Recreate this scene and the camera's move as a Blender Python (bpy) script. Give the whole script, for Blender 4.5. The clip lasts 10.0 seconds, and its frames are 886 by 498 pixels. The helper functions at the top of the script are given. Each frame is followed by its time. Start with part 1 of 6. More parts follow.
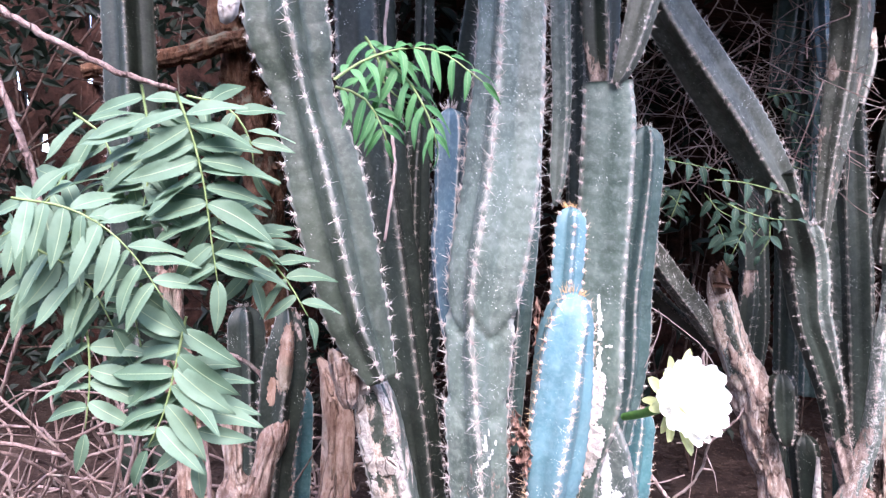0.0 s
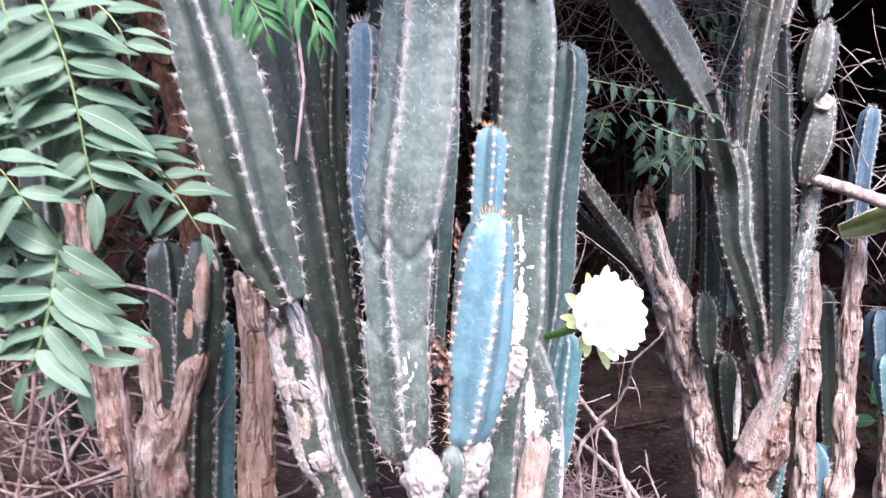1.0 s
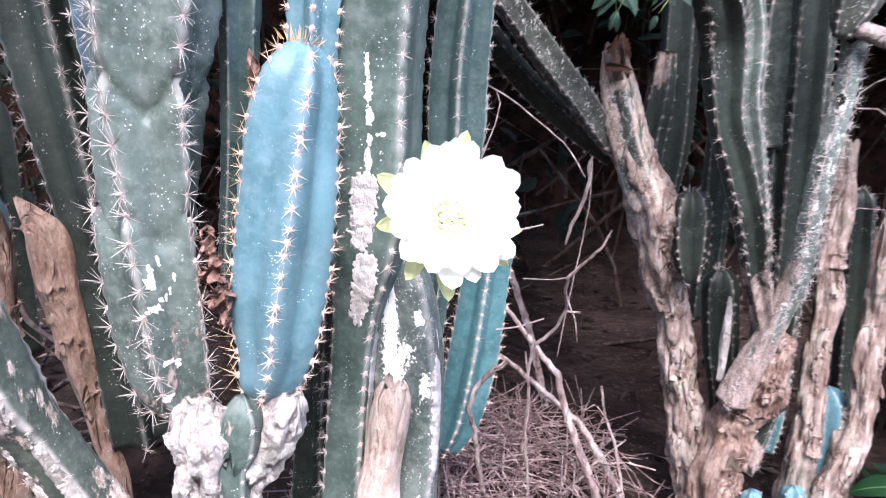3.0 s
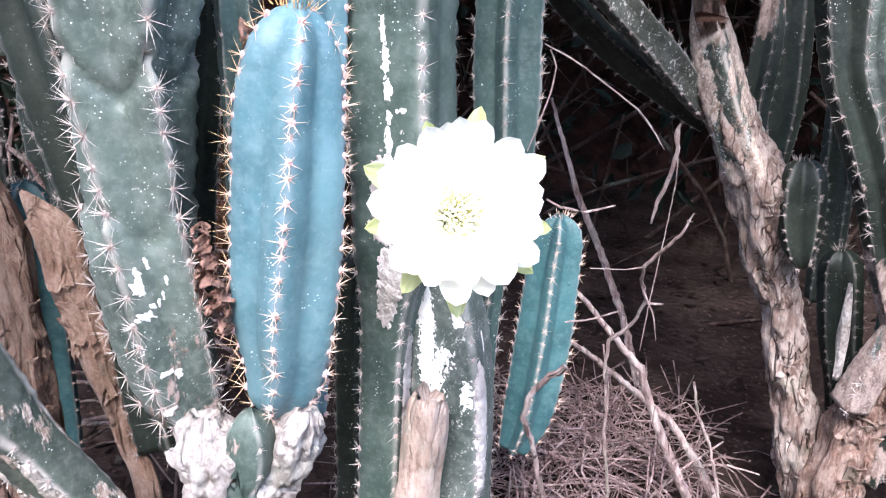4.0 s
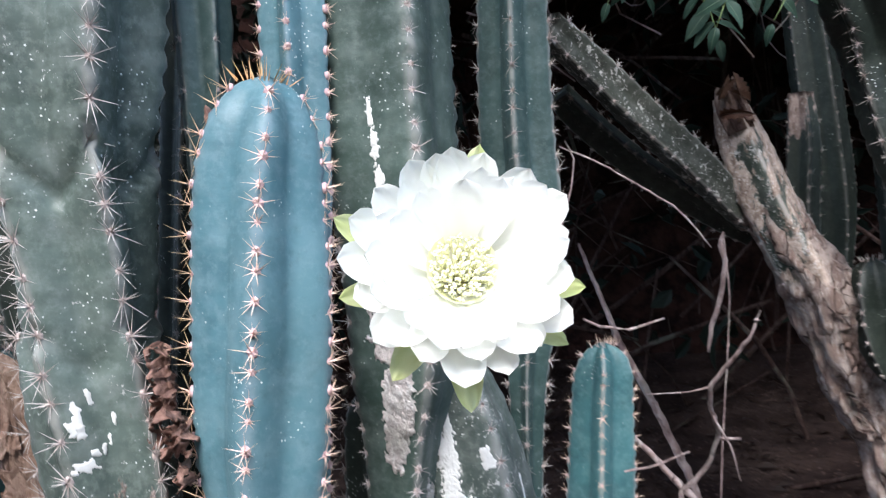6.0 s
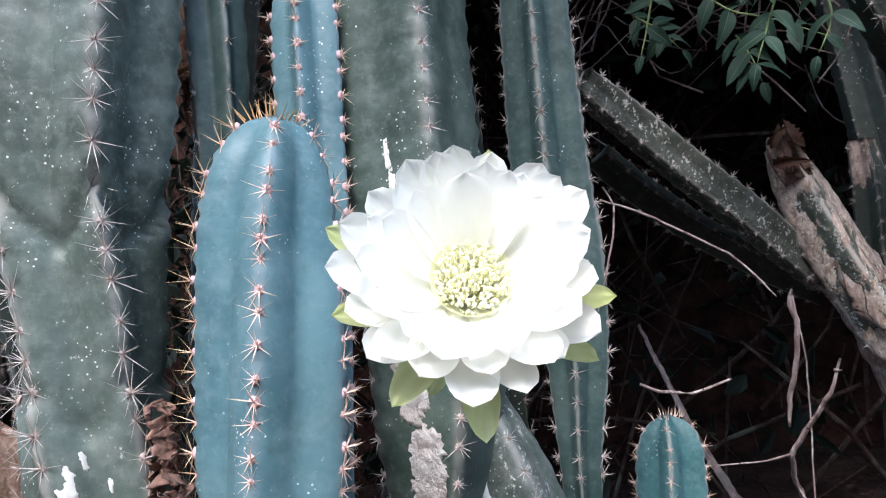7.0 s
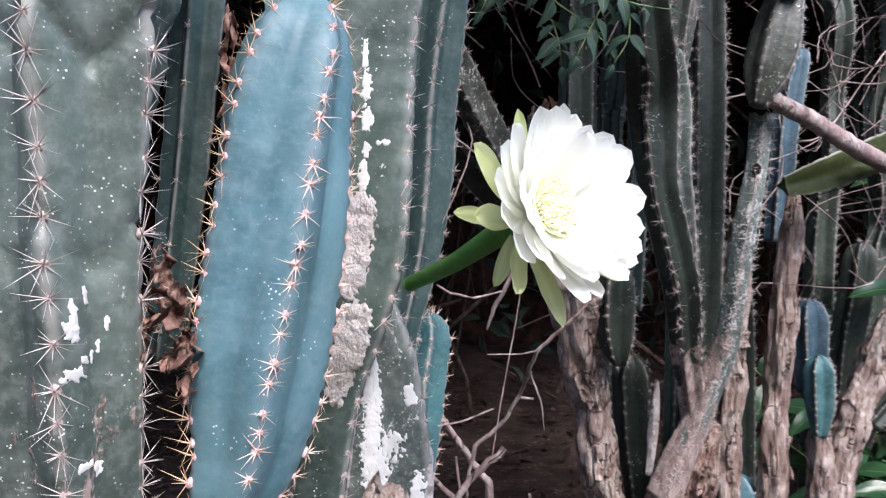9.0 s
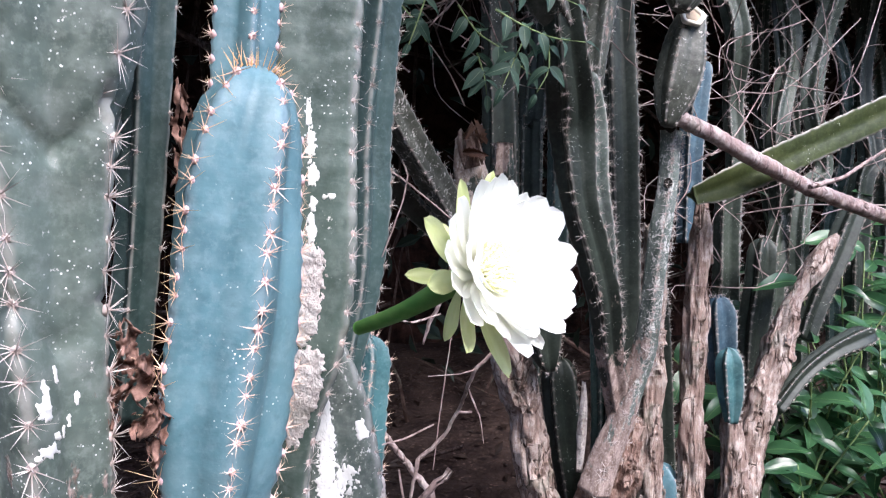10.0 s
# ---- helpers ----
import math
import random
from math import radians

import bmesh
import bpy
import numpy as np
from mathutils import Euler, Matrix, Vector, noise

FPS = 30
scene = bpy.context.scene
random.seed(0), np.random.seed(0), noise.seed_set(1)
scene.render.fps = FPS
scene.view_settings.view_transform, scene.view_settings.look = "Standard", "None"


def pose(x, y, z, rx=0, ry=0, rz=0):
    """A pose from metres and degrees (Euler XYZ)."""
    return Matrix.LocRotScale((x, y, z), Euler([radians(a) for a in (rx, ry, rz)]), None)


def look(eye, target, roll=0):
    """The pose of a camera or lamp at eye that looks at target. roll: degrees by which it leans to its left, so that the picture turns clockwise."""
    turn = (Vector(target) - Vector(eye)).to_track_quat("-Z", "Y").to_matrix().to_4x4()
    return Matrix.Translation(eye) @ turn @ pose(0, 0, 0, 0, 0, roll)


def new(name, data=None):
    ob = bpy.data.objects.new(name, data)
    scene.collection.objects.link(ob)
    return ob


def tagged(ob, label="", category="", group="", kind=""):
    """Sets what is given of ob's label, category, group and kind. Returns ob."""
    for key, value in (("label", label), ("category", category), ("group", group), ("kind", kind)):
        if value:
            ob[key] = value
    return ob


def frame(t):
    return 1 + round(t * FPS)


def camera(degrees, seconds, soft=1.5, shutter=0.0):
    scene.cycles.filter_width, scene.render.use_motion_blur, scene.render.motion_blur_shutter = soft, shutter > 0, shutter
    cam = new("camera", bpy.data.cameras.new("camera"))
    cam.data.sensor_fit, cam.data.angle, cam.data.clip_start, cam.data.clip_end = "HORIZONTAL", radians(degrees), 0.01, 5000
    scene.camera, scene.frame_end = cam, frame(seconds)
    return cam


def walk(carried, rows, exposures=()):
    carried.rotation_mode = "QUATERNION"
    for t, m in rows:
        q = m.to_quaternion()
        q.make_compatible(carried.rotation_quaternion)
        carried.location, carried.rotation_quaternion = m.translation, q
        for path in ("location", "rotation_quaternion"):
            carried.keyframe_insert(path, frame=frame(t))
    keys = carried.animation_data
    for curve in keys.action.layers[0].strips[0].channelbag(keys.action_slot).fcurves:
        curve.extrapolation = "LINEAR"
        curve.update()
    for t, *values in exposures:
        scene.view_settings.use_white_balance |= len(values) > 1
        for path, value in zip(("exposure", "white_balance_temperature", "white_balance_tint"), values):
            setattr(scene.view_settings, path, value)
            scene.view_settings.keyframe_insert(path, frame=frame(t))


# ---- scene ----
cam = camera(62.0, 10.0, soft=1.15, shutter=0.35)
PATH = [
    (0, (0.0915, -0.0361, 1.1067), (0.0014, 1.9619, 1.1036), 1.60),
    (0.5, (0.1083, -0.0326, 1.0986), (0.0777, 1.9660, 1.0310), 0.41),
    (1, (0.1338, -0.0091, 1.0764), (0.1888, 1.9841, 0.9214), 0.58),
    (1.5, (0.1752, 0.0821, 1.0325), (0.2866, 2.0682, 0.8257), 1.50),
    (2, (0.2336, 0.1589, 1.0201), (0.4517, 2.1201, 0.6945), 0.63),
    (2.5, (0.3028, 0.2461, 1.0239), (0.4075, 2.2025, 0.6216), 0.87),
    (2.7, (0.3391, 0.2969, 1.0207), (0.3923, 2.2524, 0.6046), 1.85),
    (3.8, (0.4475, 0.4664, 1.0238), (0.0849, 2.3556, 0.4765), -0.10),
    (4, (0.4493, 0.4812, 1.0245), (0.0834, 2.3680, 0.4711), -0.29),
    (4.5, (0.4496, 0.5127, 1.0082), (0.1726, 2.4134, 0.4507), -0.25),
    (5, (0.4463, 0.5279, 1.0051), (0.1510, 2.4250, 0.4447), -0.02),
    (5.5, (0.4392, 0.5499, 0.9905), (0.1674, 2.5062, 0.6759), -0.64),
    (5.7, (0.4420, 0.5588, 0.9671), (0.1057, 2.5207, 0.7726), -2.43),
    (6.8, (0.4536, 0.6297, 0.8842), (-0.1326, 2.5208, 1.1676), -7.71),
    (7, (0.4555, 0.6287, 0.8841), (-0.1254, 2.5190, 1.1824), -7.62),
    (7.5, (0.4424, 0.6212, 0.8880), (0.0291, 2.5553, 1.1856), -6.70),
    (8, (0.3778, 0.6211, 0.8825), (0.3913, 2.6190, 0.9722), -2.94),
    (8.5, (0.2756, 0.5765, 0.8955), (0.5984, 2.5494, 0.9527), 0.42),
    (9, (0.2013, 0.5386, 0.9003), (0.7115, 2.4719, 0.8520), 2.98),
    (9.5, (0.1795, 0.5257, 0.9259), (0.8487, 2.4089, 0.8513), 1.98),
    (10, (0.1722, 0.5102, 0.9451), (0.8848, 2.3777, 0.8748), 1.02),
]
walk(cam, [(t, look(eye, target, roll)) for t, eye, target, roll in PATH],
     exposures=[(0.0, 3.10, 6320, 25), (3.0, 2.80, 6250, 18), (5.0, 2.48, 6300, 10), (5.5, 2.24, 6290, 8), (7.0, 1.95, 6330, 10), (8.5, 1.97, 6400, 14), (9.5, 2.19, 6370, 15), (10.0, 2.35, 6350, 16)])

# ---- light ----
world = bpy.data.worlds.new("world")
scene.world = world
world.use_nodes = True
wn = world.node_tree.nodes
sky = wn.new("ShaderNodeTexSky")
sky.sky_type = "NISHITA"
sky.sun_disc = False
sky.sun_elevation, sky.sun_rotation = radians(49), radians(174)
sky.air_density, sky.dust_density = 1.0, 1.5
world.node_tree.links.new(sky.outputs[0], wn["Background"].inputs[0])
wn["Background"].inputs[1].default_value = 0.15
sun = new("sun", bpy.data.lights.new("sun", "SUN"))
sun.data.energy, sun.data.angle, sun.data.color = 1.3, radians(30), (1.0, 0.97, 0.95)
sun.matrix_world = look((0.75, -3.4, 5.7), (0.3, 1.0, 0.7))


# ---- materials ----
def node_mat(name):
    m = bpy.data.materials.new(name)
    m.use_nodes = True
    return m, m.node_tree.nodes, m.node_tree.links, m.node_tree.nodes["Principled BSDF"]


class Graph:
    """Short ways to add nodes to one material."""

    def __init__(self, name, rough=0.6, spec=0.4):
        self.m, self.n, self.l, self.b = node_mat(name)
        self.b.inputs["Roughness"].default_value = rough
        self.b.inputs["Specular IOR Level"].default_value = spec
        tc, oi = self.n.new("ShaderNodeTexCoord"), self.n.new("ShaderNodeObjectInfo")
        self.random = oi.outputs["Random"]
        add = self.n.new("ShaderNodeVectorMath")
        add.operation = "ADD"
        mul = self.n.new("ShaderNodeMath")
        mul.operation = "MULTIPLY"
        mul.inputs[1].default_value = 17.0
        self.l.new(self.random, mul.inputs[0])
        self.l.new(tc.outputs["Object"], add.inputs[0])
        self.l.new(mul.outputs[0], add.inputs[1])
        self.co = add.outputs[0]

    def scaled(self, s):
        n = self.n.new("ShaderNodeMapping")
        n.inputs["Scale"].default_value = s
        self.l.new(self.co, n.inputs["Vector"])
        return n.outputs[0]

    def noise(self, scale, detail=4.0, rough=0.55, co=None):
        n = self.n.new("ShaderNodeTexNoise")
        n.inputs["Scale"].default_value, n.inputs["Detail"].default_value, n.inputs["Roughness"].default_value = scale, detail, rough
        self.l.new(co or self.co, n.inputs["Vector"])
        return n.outputs[0]

    def cells(self, scale, co=None):
        n = self.n.new("ShaderNodeTexVoronoi")
        n.inputs["Scale"].default_value = scale
        self.l.new(co or self.co, n.inputs["Vector"])
        return n.outputs["Distance"]

    def step(self, value, low, high, out_low=0.0, out_high=1.0):
        n = self.n.new("ShaderNodeMapRange")
        n.interpolation_type = "SMOOTHSTEP"
        for k, v in zip(("From Min", "From Max", "To Min", "To Max"), (low, high, out_low, out_high)):
            n.inputs[k].default_value = v
        self.l.new(value, n.inputs["Value"])
        return n.outputs[0]

    def calc(self, op, a, b):
        n = self.n.new("ShaderNodeMath")
        n.operation = op
        for i, v in enumerate((a, b)):
            if isinstance(v, (int, float)):
                n.inputs[i].default_value = v
            else:
                self.l.new(v, n.inputs[i])
        return n.outputs[0]

    def attr(self, name):
        n = self.n.new("ShaderNodeAttribute")
        n.attribute_name = name
        return n.outputs["Fac"]

    def mix(self, fac, a, b):
        n = self.n.new("ShaderNodeMix")
        n.data_type = "RGBA"
        for key, v in ((0, fac), (6, a), (7, b)):
            if isinstance(v, (int, float)):
                n.inputs[key].default_value = v
            elif isinstance(v, tuple):
                n.inputs[key].default_value = (*v, 1)
            else:
                self.l.new(v, n.inputs[key])
        return n.outputs[2]

    def done(self, color, height=None, strength=0.3, distance=0.002, rough=None):
        if isinstance(color, tuple):
            self.b.inputs["Base Color"].default_value = (*color, 1)
        else:
            self.l.new(color, self.b.inputs["Base Color"])
        if height is not None:
            n = self.n.new("ShaderNodeBump")
            n.inputs["Strength"].default_value, n.inputs["Distance"].default_value = strength, distance
            self.l.new(height, n.inputs["Height"])
            self.l.new(n.outputs[0], self.b.inputs["Normal"])
        if rough is not None:
            self.l.new(rough, self.b.inputs["Roughness"])
        return self.m


def cactus_mat(name, dark, pale, bloom, specks=0.5, corky=0.6, edge_tone=(0.55, 0.53, 0.50), wood=((0.13, 0.090, 0.076), (0.33, 0.255, 0.230), (0.48, 0.41, 0.38)), rim=0.72):
    """Waxy skin: two greens, a grey bloom, white scale specks, pale worn rib edges, and bark where the stem has corked over."""
    dark, pale, bloom, edge_tone = (tuple(0.67 * k for k in tone) for tone in (dark, pale, bloom, edge_tone))
    g = Graph(name, 0.55, 0.35)
    big, mid, fine = g.noise(9, 3), g.noise(45, 4), g.noise(260, 3, 0.6)
    color = g.mix(g.step(big, 0.35, 0.65), dark, pale)
    color = g.mix(g.calc("MULTIPLY", g.step(g.noise(13, 5, 0.65), 0.50, 0.62), 0.42), color, tuple(0.62 * c for c in dark))
    color = g.mix(g.calc("MULTIPLY", g.step(mid, 0.42, 0.72), 0.38), color, bloom)
    grain = g.noise(150, 5, 0.7)
    color = g.mix(g.calc("MULTIPLY", g.step(grain, 0.45, 0.7), 0.40), color, bloom)
    color = g.mix(g.calc("MULTIPLY", g.step(g.noise(110, 4, 0.65), 0.55, 0.75), 0.35), color, tuple(c * 0.6 for c in dark))
    wrinkle = g.noise(34, 3, 0.5, g.scaled((1.0, 1.0, 2.6)))
    color = g.mix(g.calc("MULTIPLY", g.step(wrinkle, 0.5, 0.8), 0.16), color, tuple(c * 0.55 for c in dark))
    dots = g.step(g.calc("ADD", g.cells(250), g.calc("MULTIPLY", g.noise(420, 3, 0.6), 0.35)), 0.30, 0.36, 1.0, 0.0)
    where = g.step(g.noise(24, 4, 0.6), 0.62 - 0.10 * specks, 0.70 - 0.08 * specks)
    color = g.mix(g.calc("MULTIPLY", g.calc("MULTIPLY", dots, where), 0.9), color, (0.70, 0.72, 0.70))
    crest = g.attr("crest")
    worn = g.calc("MULTIPLY", g.step(crest, rim, 0.96), g.step(g.noise(60, 4), 0.25, 0.55))
    color = g.mix(g.calc("MULTIPLY", worn, corky), color, edge_tone)
    # old crusts of white lichen and lime
    speckle = g.calc("ADD", g.calc("MULTIPLY", g.noise(60, 6, 0.72, g.scaled((1.4, 1.4, 0.7))), 0.6), g.calc("MULTIPLY", g.noise(330, 3, 0.6), 0.4))
    speckle = g.calc("ADD", speckle, g.calc("MULTIPLY", g.attr("crust"), 0.30))
    crust = g.calc("MULTIPLY", g.step(speckle, 0.655, 0.72), 0.9)
    color = g.mix(crust, color, (0.55, 0.54, 0.515))
    edge = g.calc("ADD", g.attr("cork"), g.calc("MULTIPLY", g.calc("SUBTRACT", g.noise(28, 5, 0.65, g.scaled((1.3, 1.3, 0.55))), 0.5), 1.5))
    barked = g.step(edge, 0.46, 0.54)
    streak = g.noise(95, 6, 0.72, g.scaled((1.0, 1.0, 0.4)))
    bark = g.mix(g.step(streak, 0.35, 0.65), wood[0], wood[1])
    bark = g.mix(g.step(fine, 0.5, 0.8), bark, wood[2])
    color = g.mix(barked, color, bark)
    height = g.calc("ADD", g.calc("MULTIPLY", wrinkle, 0.5), g.calc("ADD", g.calc("MULTIPLY", fine, 0.12), g.calc("MULTIPLY", barked, g.calc("ADD", streak, 0.4))))
    return g.done(color, height, 0.45, 0.003, g.step(barked, 0, 1, 0.5, 0.9))


def bark_mat(name, dark, mid, pale, scale=1.0, grain=1.0, split=0.5):
    """Flaking bark: long fibres, blocky flakes, dark cracks between them."""
    dark, mid, pale = (tuple(0.71 * k for k in tone) for tone in (dark, mid, pale))
    g = Graph(name, 0.92, 0.12)
    long = g.scaled((1.0, 1.0, min(1.0, 0.28 * grain)))
    fibre = g.noise(130 * scale, 6, 0.72, g.scaled((1.0, 1.0, min(1.0, 0.16 * grain))))
    block = g.cells(60 * scale, long)
    fine, big = g.noise(300, 4, 0.7), g.noise(17, 5, 0.65)
    tone = g.calc("ADD", g.calc("MULTIPLY", fibre, 0.55), g.calc("MULTIPLY", big, 0.55))
    color = g.mix(g.step(tone, 0.40, 0.52), dark, mid)
    color = g.mix(g.step(tone, 0.53, 0.66), color, pale)
    color = g.mix(g.calc("MULTIPLY", g.step(block, 0.45, 0.7), 0.3), color, dark)
    color = g.mix(g.calc("MULTIPLY", g.step(g.noise(38, 5, 0.7, g.scaled((1.0, 1.0, 0.6))), 0.50, 0.60), 0.55), color, pale)
    color = g.mix(g.calc("MULTIPLY", g.step(g.noise(52, 5, 0.7, g.scaled((1.0, 1.0, 0.45))), 0.56, 0.66), 0.6), color, tuple(0.5 * (a + b) for a, b in zip(dark, mid)))
    net = g.n.new("ShaderNodeTexVoronoi")
    net.feature = "DISTANCE_TO_EDGE"
    net.inputs["Scale"].default_value = 42 * scale
    warp = g.n.new("ShaderNodeVectorMath")
    warp.operation = "MULTIPLY_ADD"
    bent = g.n.new("ShaderNodeTexNoise")
    bent.inputs["Scale"].default_value = 30
    g.l.new(g.co, bent.inputs["Vector"])
    g.l.new(bent.outputs["Color"], warp.inputs[0])
    warp.inputs[1].default_value = (0.012, 0.012, 0.012)
    g.l.new(g.scaled((1.0, 1.0, min(1.0, 0.11 * grain))), warp.inputs[2])
    g.l.new(warp.outputs[0], net.inputs["Vector"])
    crack = g.calc("MULTIPLY", g.step(net.outputs["Distance"], 0.0, 0.045, 1.0, 0.0), g.step(g.noise(20, 3), 0.42, 0.58))
    color = g.mix(g.calc("MULTIPLY", crack, split), color, tuple(0.7 * k for k in dark))
    color = g.mix(g.calc("MULTIPLY", g.step(fine, 0.52, 0.75), 0.4), color, tuple(c * 0.55 for c in mid))
    color = g.mix(g.calc("MULTIPLY", g.step(g.noise(11, 4), 0.56, 0.68), 0.45), color, (0.17, 0.19, 0.15))
    height = g.calc("ADD", g.calc("SUBTRACT", g.calc("MULTIPLY", fibre, 0.6), g.calc("MULTIPLY", block, 0.6)), g.calc("SUBTRACT", g.calc("MULTIPLY", fine, 0.4), g.calc("MULTIPLY", crack, split)))
    return g.done(color, height, 1.0, 0.009)


def leaf_mat(name, dark, pale, vein, gloss=0.55):
    dark, pale, vein = (tuple(0.69 * k for k in tone) for tone in (dark, pale, vein))
    g = Graph(name, gloss, 0.30 if gloss > 0.4 else 0.6)
    color = g.mix(g.random, dark, pale)
    color = g.mix(g.calc("MULTIPLY", g.step(g.noise(40, 4), 0.4, 0.75), 0.35), color, tuple(c * 0.6 for c in dark))
    color = g.mix(g.step(g.attr("vein"), 0.86, 0.97), color, vein)
    m = g.done(color, g.noise(130, 3), 0.25, 0.002)
    thin = g.n.new("ShaderNodeBsdfTranslucent")
    g.l.new(color, thin.inputs["Color"])
    both = g.n.new("ShaderNodeMixShader")
    both.inputs[0].default_value = 0.35
    g.l.new(g.b.outputs[0], both.inputs[1])
    g.l.new(thin.outputs[0], both.inputs[2])
    g.l.new(both.outputs[0], g.n["Material Output"].inputs[0])
    return m


# olive hue is its own; darkened from the grey-green for shade overhead
OLIVE_SHADED = cactus_mat("cactus_skin_olive_shaded", (0.030, 0.045, 0.032), (0.060, 0.080, 0.060), (0.15, 0.17, 0.145), 0.6, 0.35)
GREEN = cactus_mat("cactus_skin_grey_green", (0.046, 0.077, 0.064), (0.088, 0.130, 0.111), (0.21, 0.255, 0.235), 0.85, 0.4)
HAZE = cactus_mat("cactus_skin_hazy_grey_green", (0.076, 0.106, 0.090), (0.135, 0.180, 0.157), (0.33, 0.375, 0.35), 1.35, 0.5)
GREY = cactus_mat("cactus_skin_pale_grey", (0.075, 0.105, 0.09), (0.145, 0.180, 0.16), (0.33, 0.36, 0.34), 1.0, 0.4)
AQUA = cactus_mat("cactus_skin_aqua", (0.048, 0.145, 0.160), (0.080, 0.215, 0.230), (0.19, 0.33, 0.335), 0.3, 0.5)
SLATE = cactus_mat("cactus_skin_slate_blue", (0.040, 0.085, 0.125), (0.07, 0.14, 0.19), (0.18, 0.26, 0.30), 0.3, 0.5)
TEAL = cactus_mat("cactus_skin_teal", (0.030, 0.064, 0.061), (0.055, 0.102, 0.098), (0.15, 0.20, 0.19), 0.5, 0.4)
BLUE = cactus_mat("cactus_skin_blue", (0.096, 0.220, 0.266), (0.142, 0.286, 0.336), (0.245, 0.380, 0.425), 0.75, 0.28, (0.38, 0.43, 0.50), rim=0.66)
# dark green of its own, darkened further to stand for shade in the clumps
DARK = cactus_mat("cactus_skin_dark_green_shaded", (0.012, 0.019, 0.014), (0.029, 0.041, 0.031), (0.072, 0.085, 0.072), 0.7, 0.22)
MOSS = cactus_mat("cactus_skin_olive_fuzzy", (0.040, 0.045, 0.034), (0.088, 0.098, 0.080), (0.22, 0.23, 0.20), 1.0, 0.45)
BARK = bark_mat("dead_cactus_bark", (0.080, 0.043, 0.034), (0.35, 0.220, 0.178), (0.62, 0.47, 0.405))
PALE_BARK = bark_mat("bleached_bark", (0.105, 0.058, 0.046), (0.42, 0.285, 0.238), (0.74, 0.60, 0.535))
WHITE_BARK = bark_mat("papery_white_bark", (0.34, 0.28, 0.26), (0.74, 0.67, 0.64), (0.94, 0.90, 0.88), 1.7, 4.0, 0.15)
ASHEN_BARK = bark_mat("ashen_pink_bark", (0.105, 0.060, 0.050), (0.45, 0.325, 0.280), (0.80, 0.68, 0.62), 1.25, 0.8, 0.85)
SALMON_BARK = bark_mat("salmon_torn_bark", (0.40, 0.27, 0.215), (0.74, 0.56, 0.475), (0.90, 0.77, 0.69), 0.9, 2.0, 0.2)
# brown wood darkened in colour to stand for the thicket's deep shade
THICKET = bark_mat("thicket_wood_shaded", (0.03, 0.017, 0.014), (0.085, 0.05, 0.042), (0.16, 0.11, 0.095))
STRAP = cactus_mat("strap_green", (0.030, 0.047, 0.012), (0.068, 0.090, 0.024), (0.13, 0.15, 0.060), 0.3, 0.6)
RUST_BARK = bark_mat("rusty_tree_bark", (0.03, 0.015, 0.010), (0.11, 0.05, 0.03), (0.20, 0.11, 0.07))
TWIG = bark_mat("dry_twig", (0.20, 0.135, 0.13), (0.52, 0.38, 0.365), (0.78, 0.66, 0.63))
LEAF = leaf_mat("leaf_fresh_green", (0.128, 0.225, 0.145), (0.220, 0.340, 0.235), (0.36, 0.46, 0.28))
LEAF_BRIGHT = leaf_mat("leaf_bright_green", (0.070, 0.235, 0.080), (0.150, 0.370, 0.160), (0.25, 0.45, 0.2))
LEAF_SHRUB = leaf_mat("leaf_shrub_green", (0.022, 0.085, 0.035), (0.09, 0.24, 0.10), (0.20, 0.36, 0.15), 0.28)
BRUSH = bark_mat("brushwood_bark", (0.12, 0.078, 0.074), (0.31, 0.215, 0.20), (0.48, 0.36, 0.34))
LITTER = bark_mat("litter_twigs", (0.10, 0.062, 0.064), (0.31, 0.205, 0.205), (0.56, 0.42, 0.415))
LEAF_GREY = leaf_mat("leaf_grey_green", (0.034, 0.080, 0.056), (0.080, 0.150, 0.108), (0.18, 0.26, 0.17))
# thicket leaves: deep shade is put into the near-black green
LEAF_SHADED = leaf_mat("leaf_thicket_shaded", (0.010, 0.018, 0.012), (0.025, 0.045, 0.03), (0.04, 0.06, 0.03))
LEAF_DEAD = leaf_mat("dead_leaf_brown", (0.12, 0.055, 0.035), (0.22, 0.12, 0.08), (0.28, 0.18, 0.12))
# litter brown lowered to help the gap between the clumps look unlit
LEAF_DRY = leaf_mat("leaf_litter_brown", (0.030, 0.018, 0.015), (0.080, 0.050, 0.038), (0.10, 0.07, 0.05))


def plain(name, color, rough=0.6, vary=0.25, scale=60):
    g = Graph(name, rough, 0.3)
    return g.done(g.mix(g.noise(scale, 4), tuple(c * (1 - vary) for c in color), tuple(min(1, c * (1 + vary)) for c in color)), g.noise(scale * 4, 3), 0.2, 0.001)


def spine_mat(name, base, tip):
    g = Graph(name, 0.5, 0.3)
    return g.done(g.mix(g.step(g.attr("tip"), 0.0, 0.7), base, tip))


PATCHY = cactus_mat("cactus_skin_patchy", (0.045, 0.065, 0.05), (0.10, 0.125, 0.10), (0.26, 0.28, 0.25), 0.8, 1.0, (0.6, 0.55, 0.5), ((0.20, 0.14, 0.11), (0.58, 0.47, 0.40), (0.80, 0.74, 0.68)))
SPINE_PALE = spine_mat("spines_pale_grey", (0.36, 0.29, 0.265), (0.56, 0.515, 0.49))
# the pale spines again, dimmed in colour for columns meant to be shaded
SPINE_DIM = spine_mat("spines_pale_shaded", (0.25, 0.195, 0.175), (0.46, 0.41, 0.38))
SPINE_RED = spine_mat("spines_reddish", (0.72, 0.52, 0.48), (0.66, 0.48, 0.36))
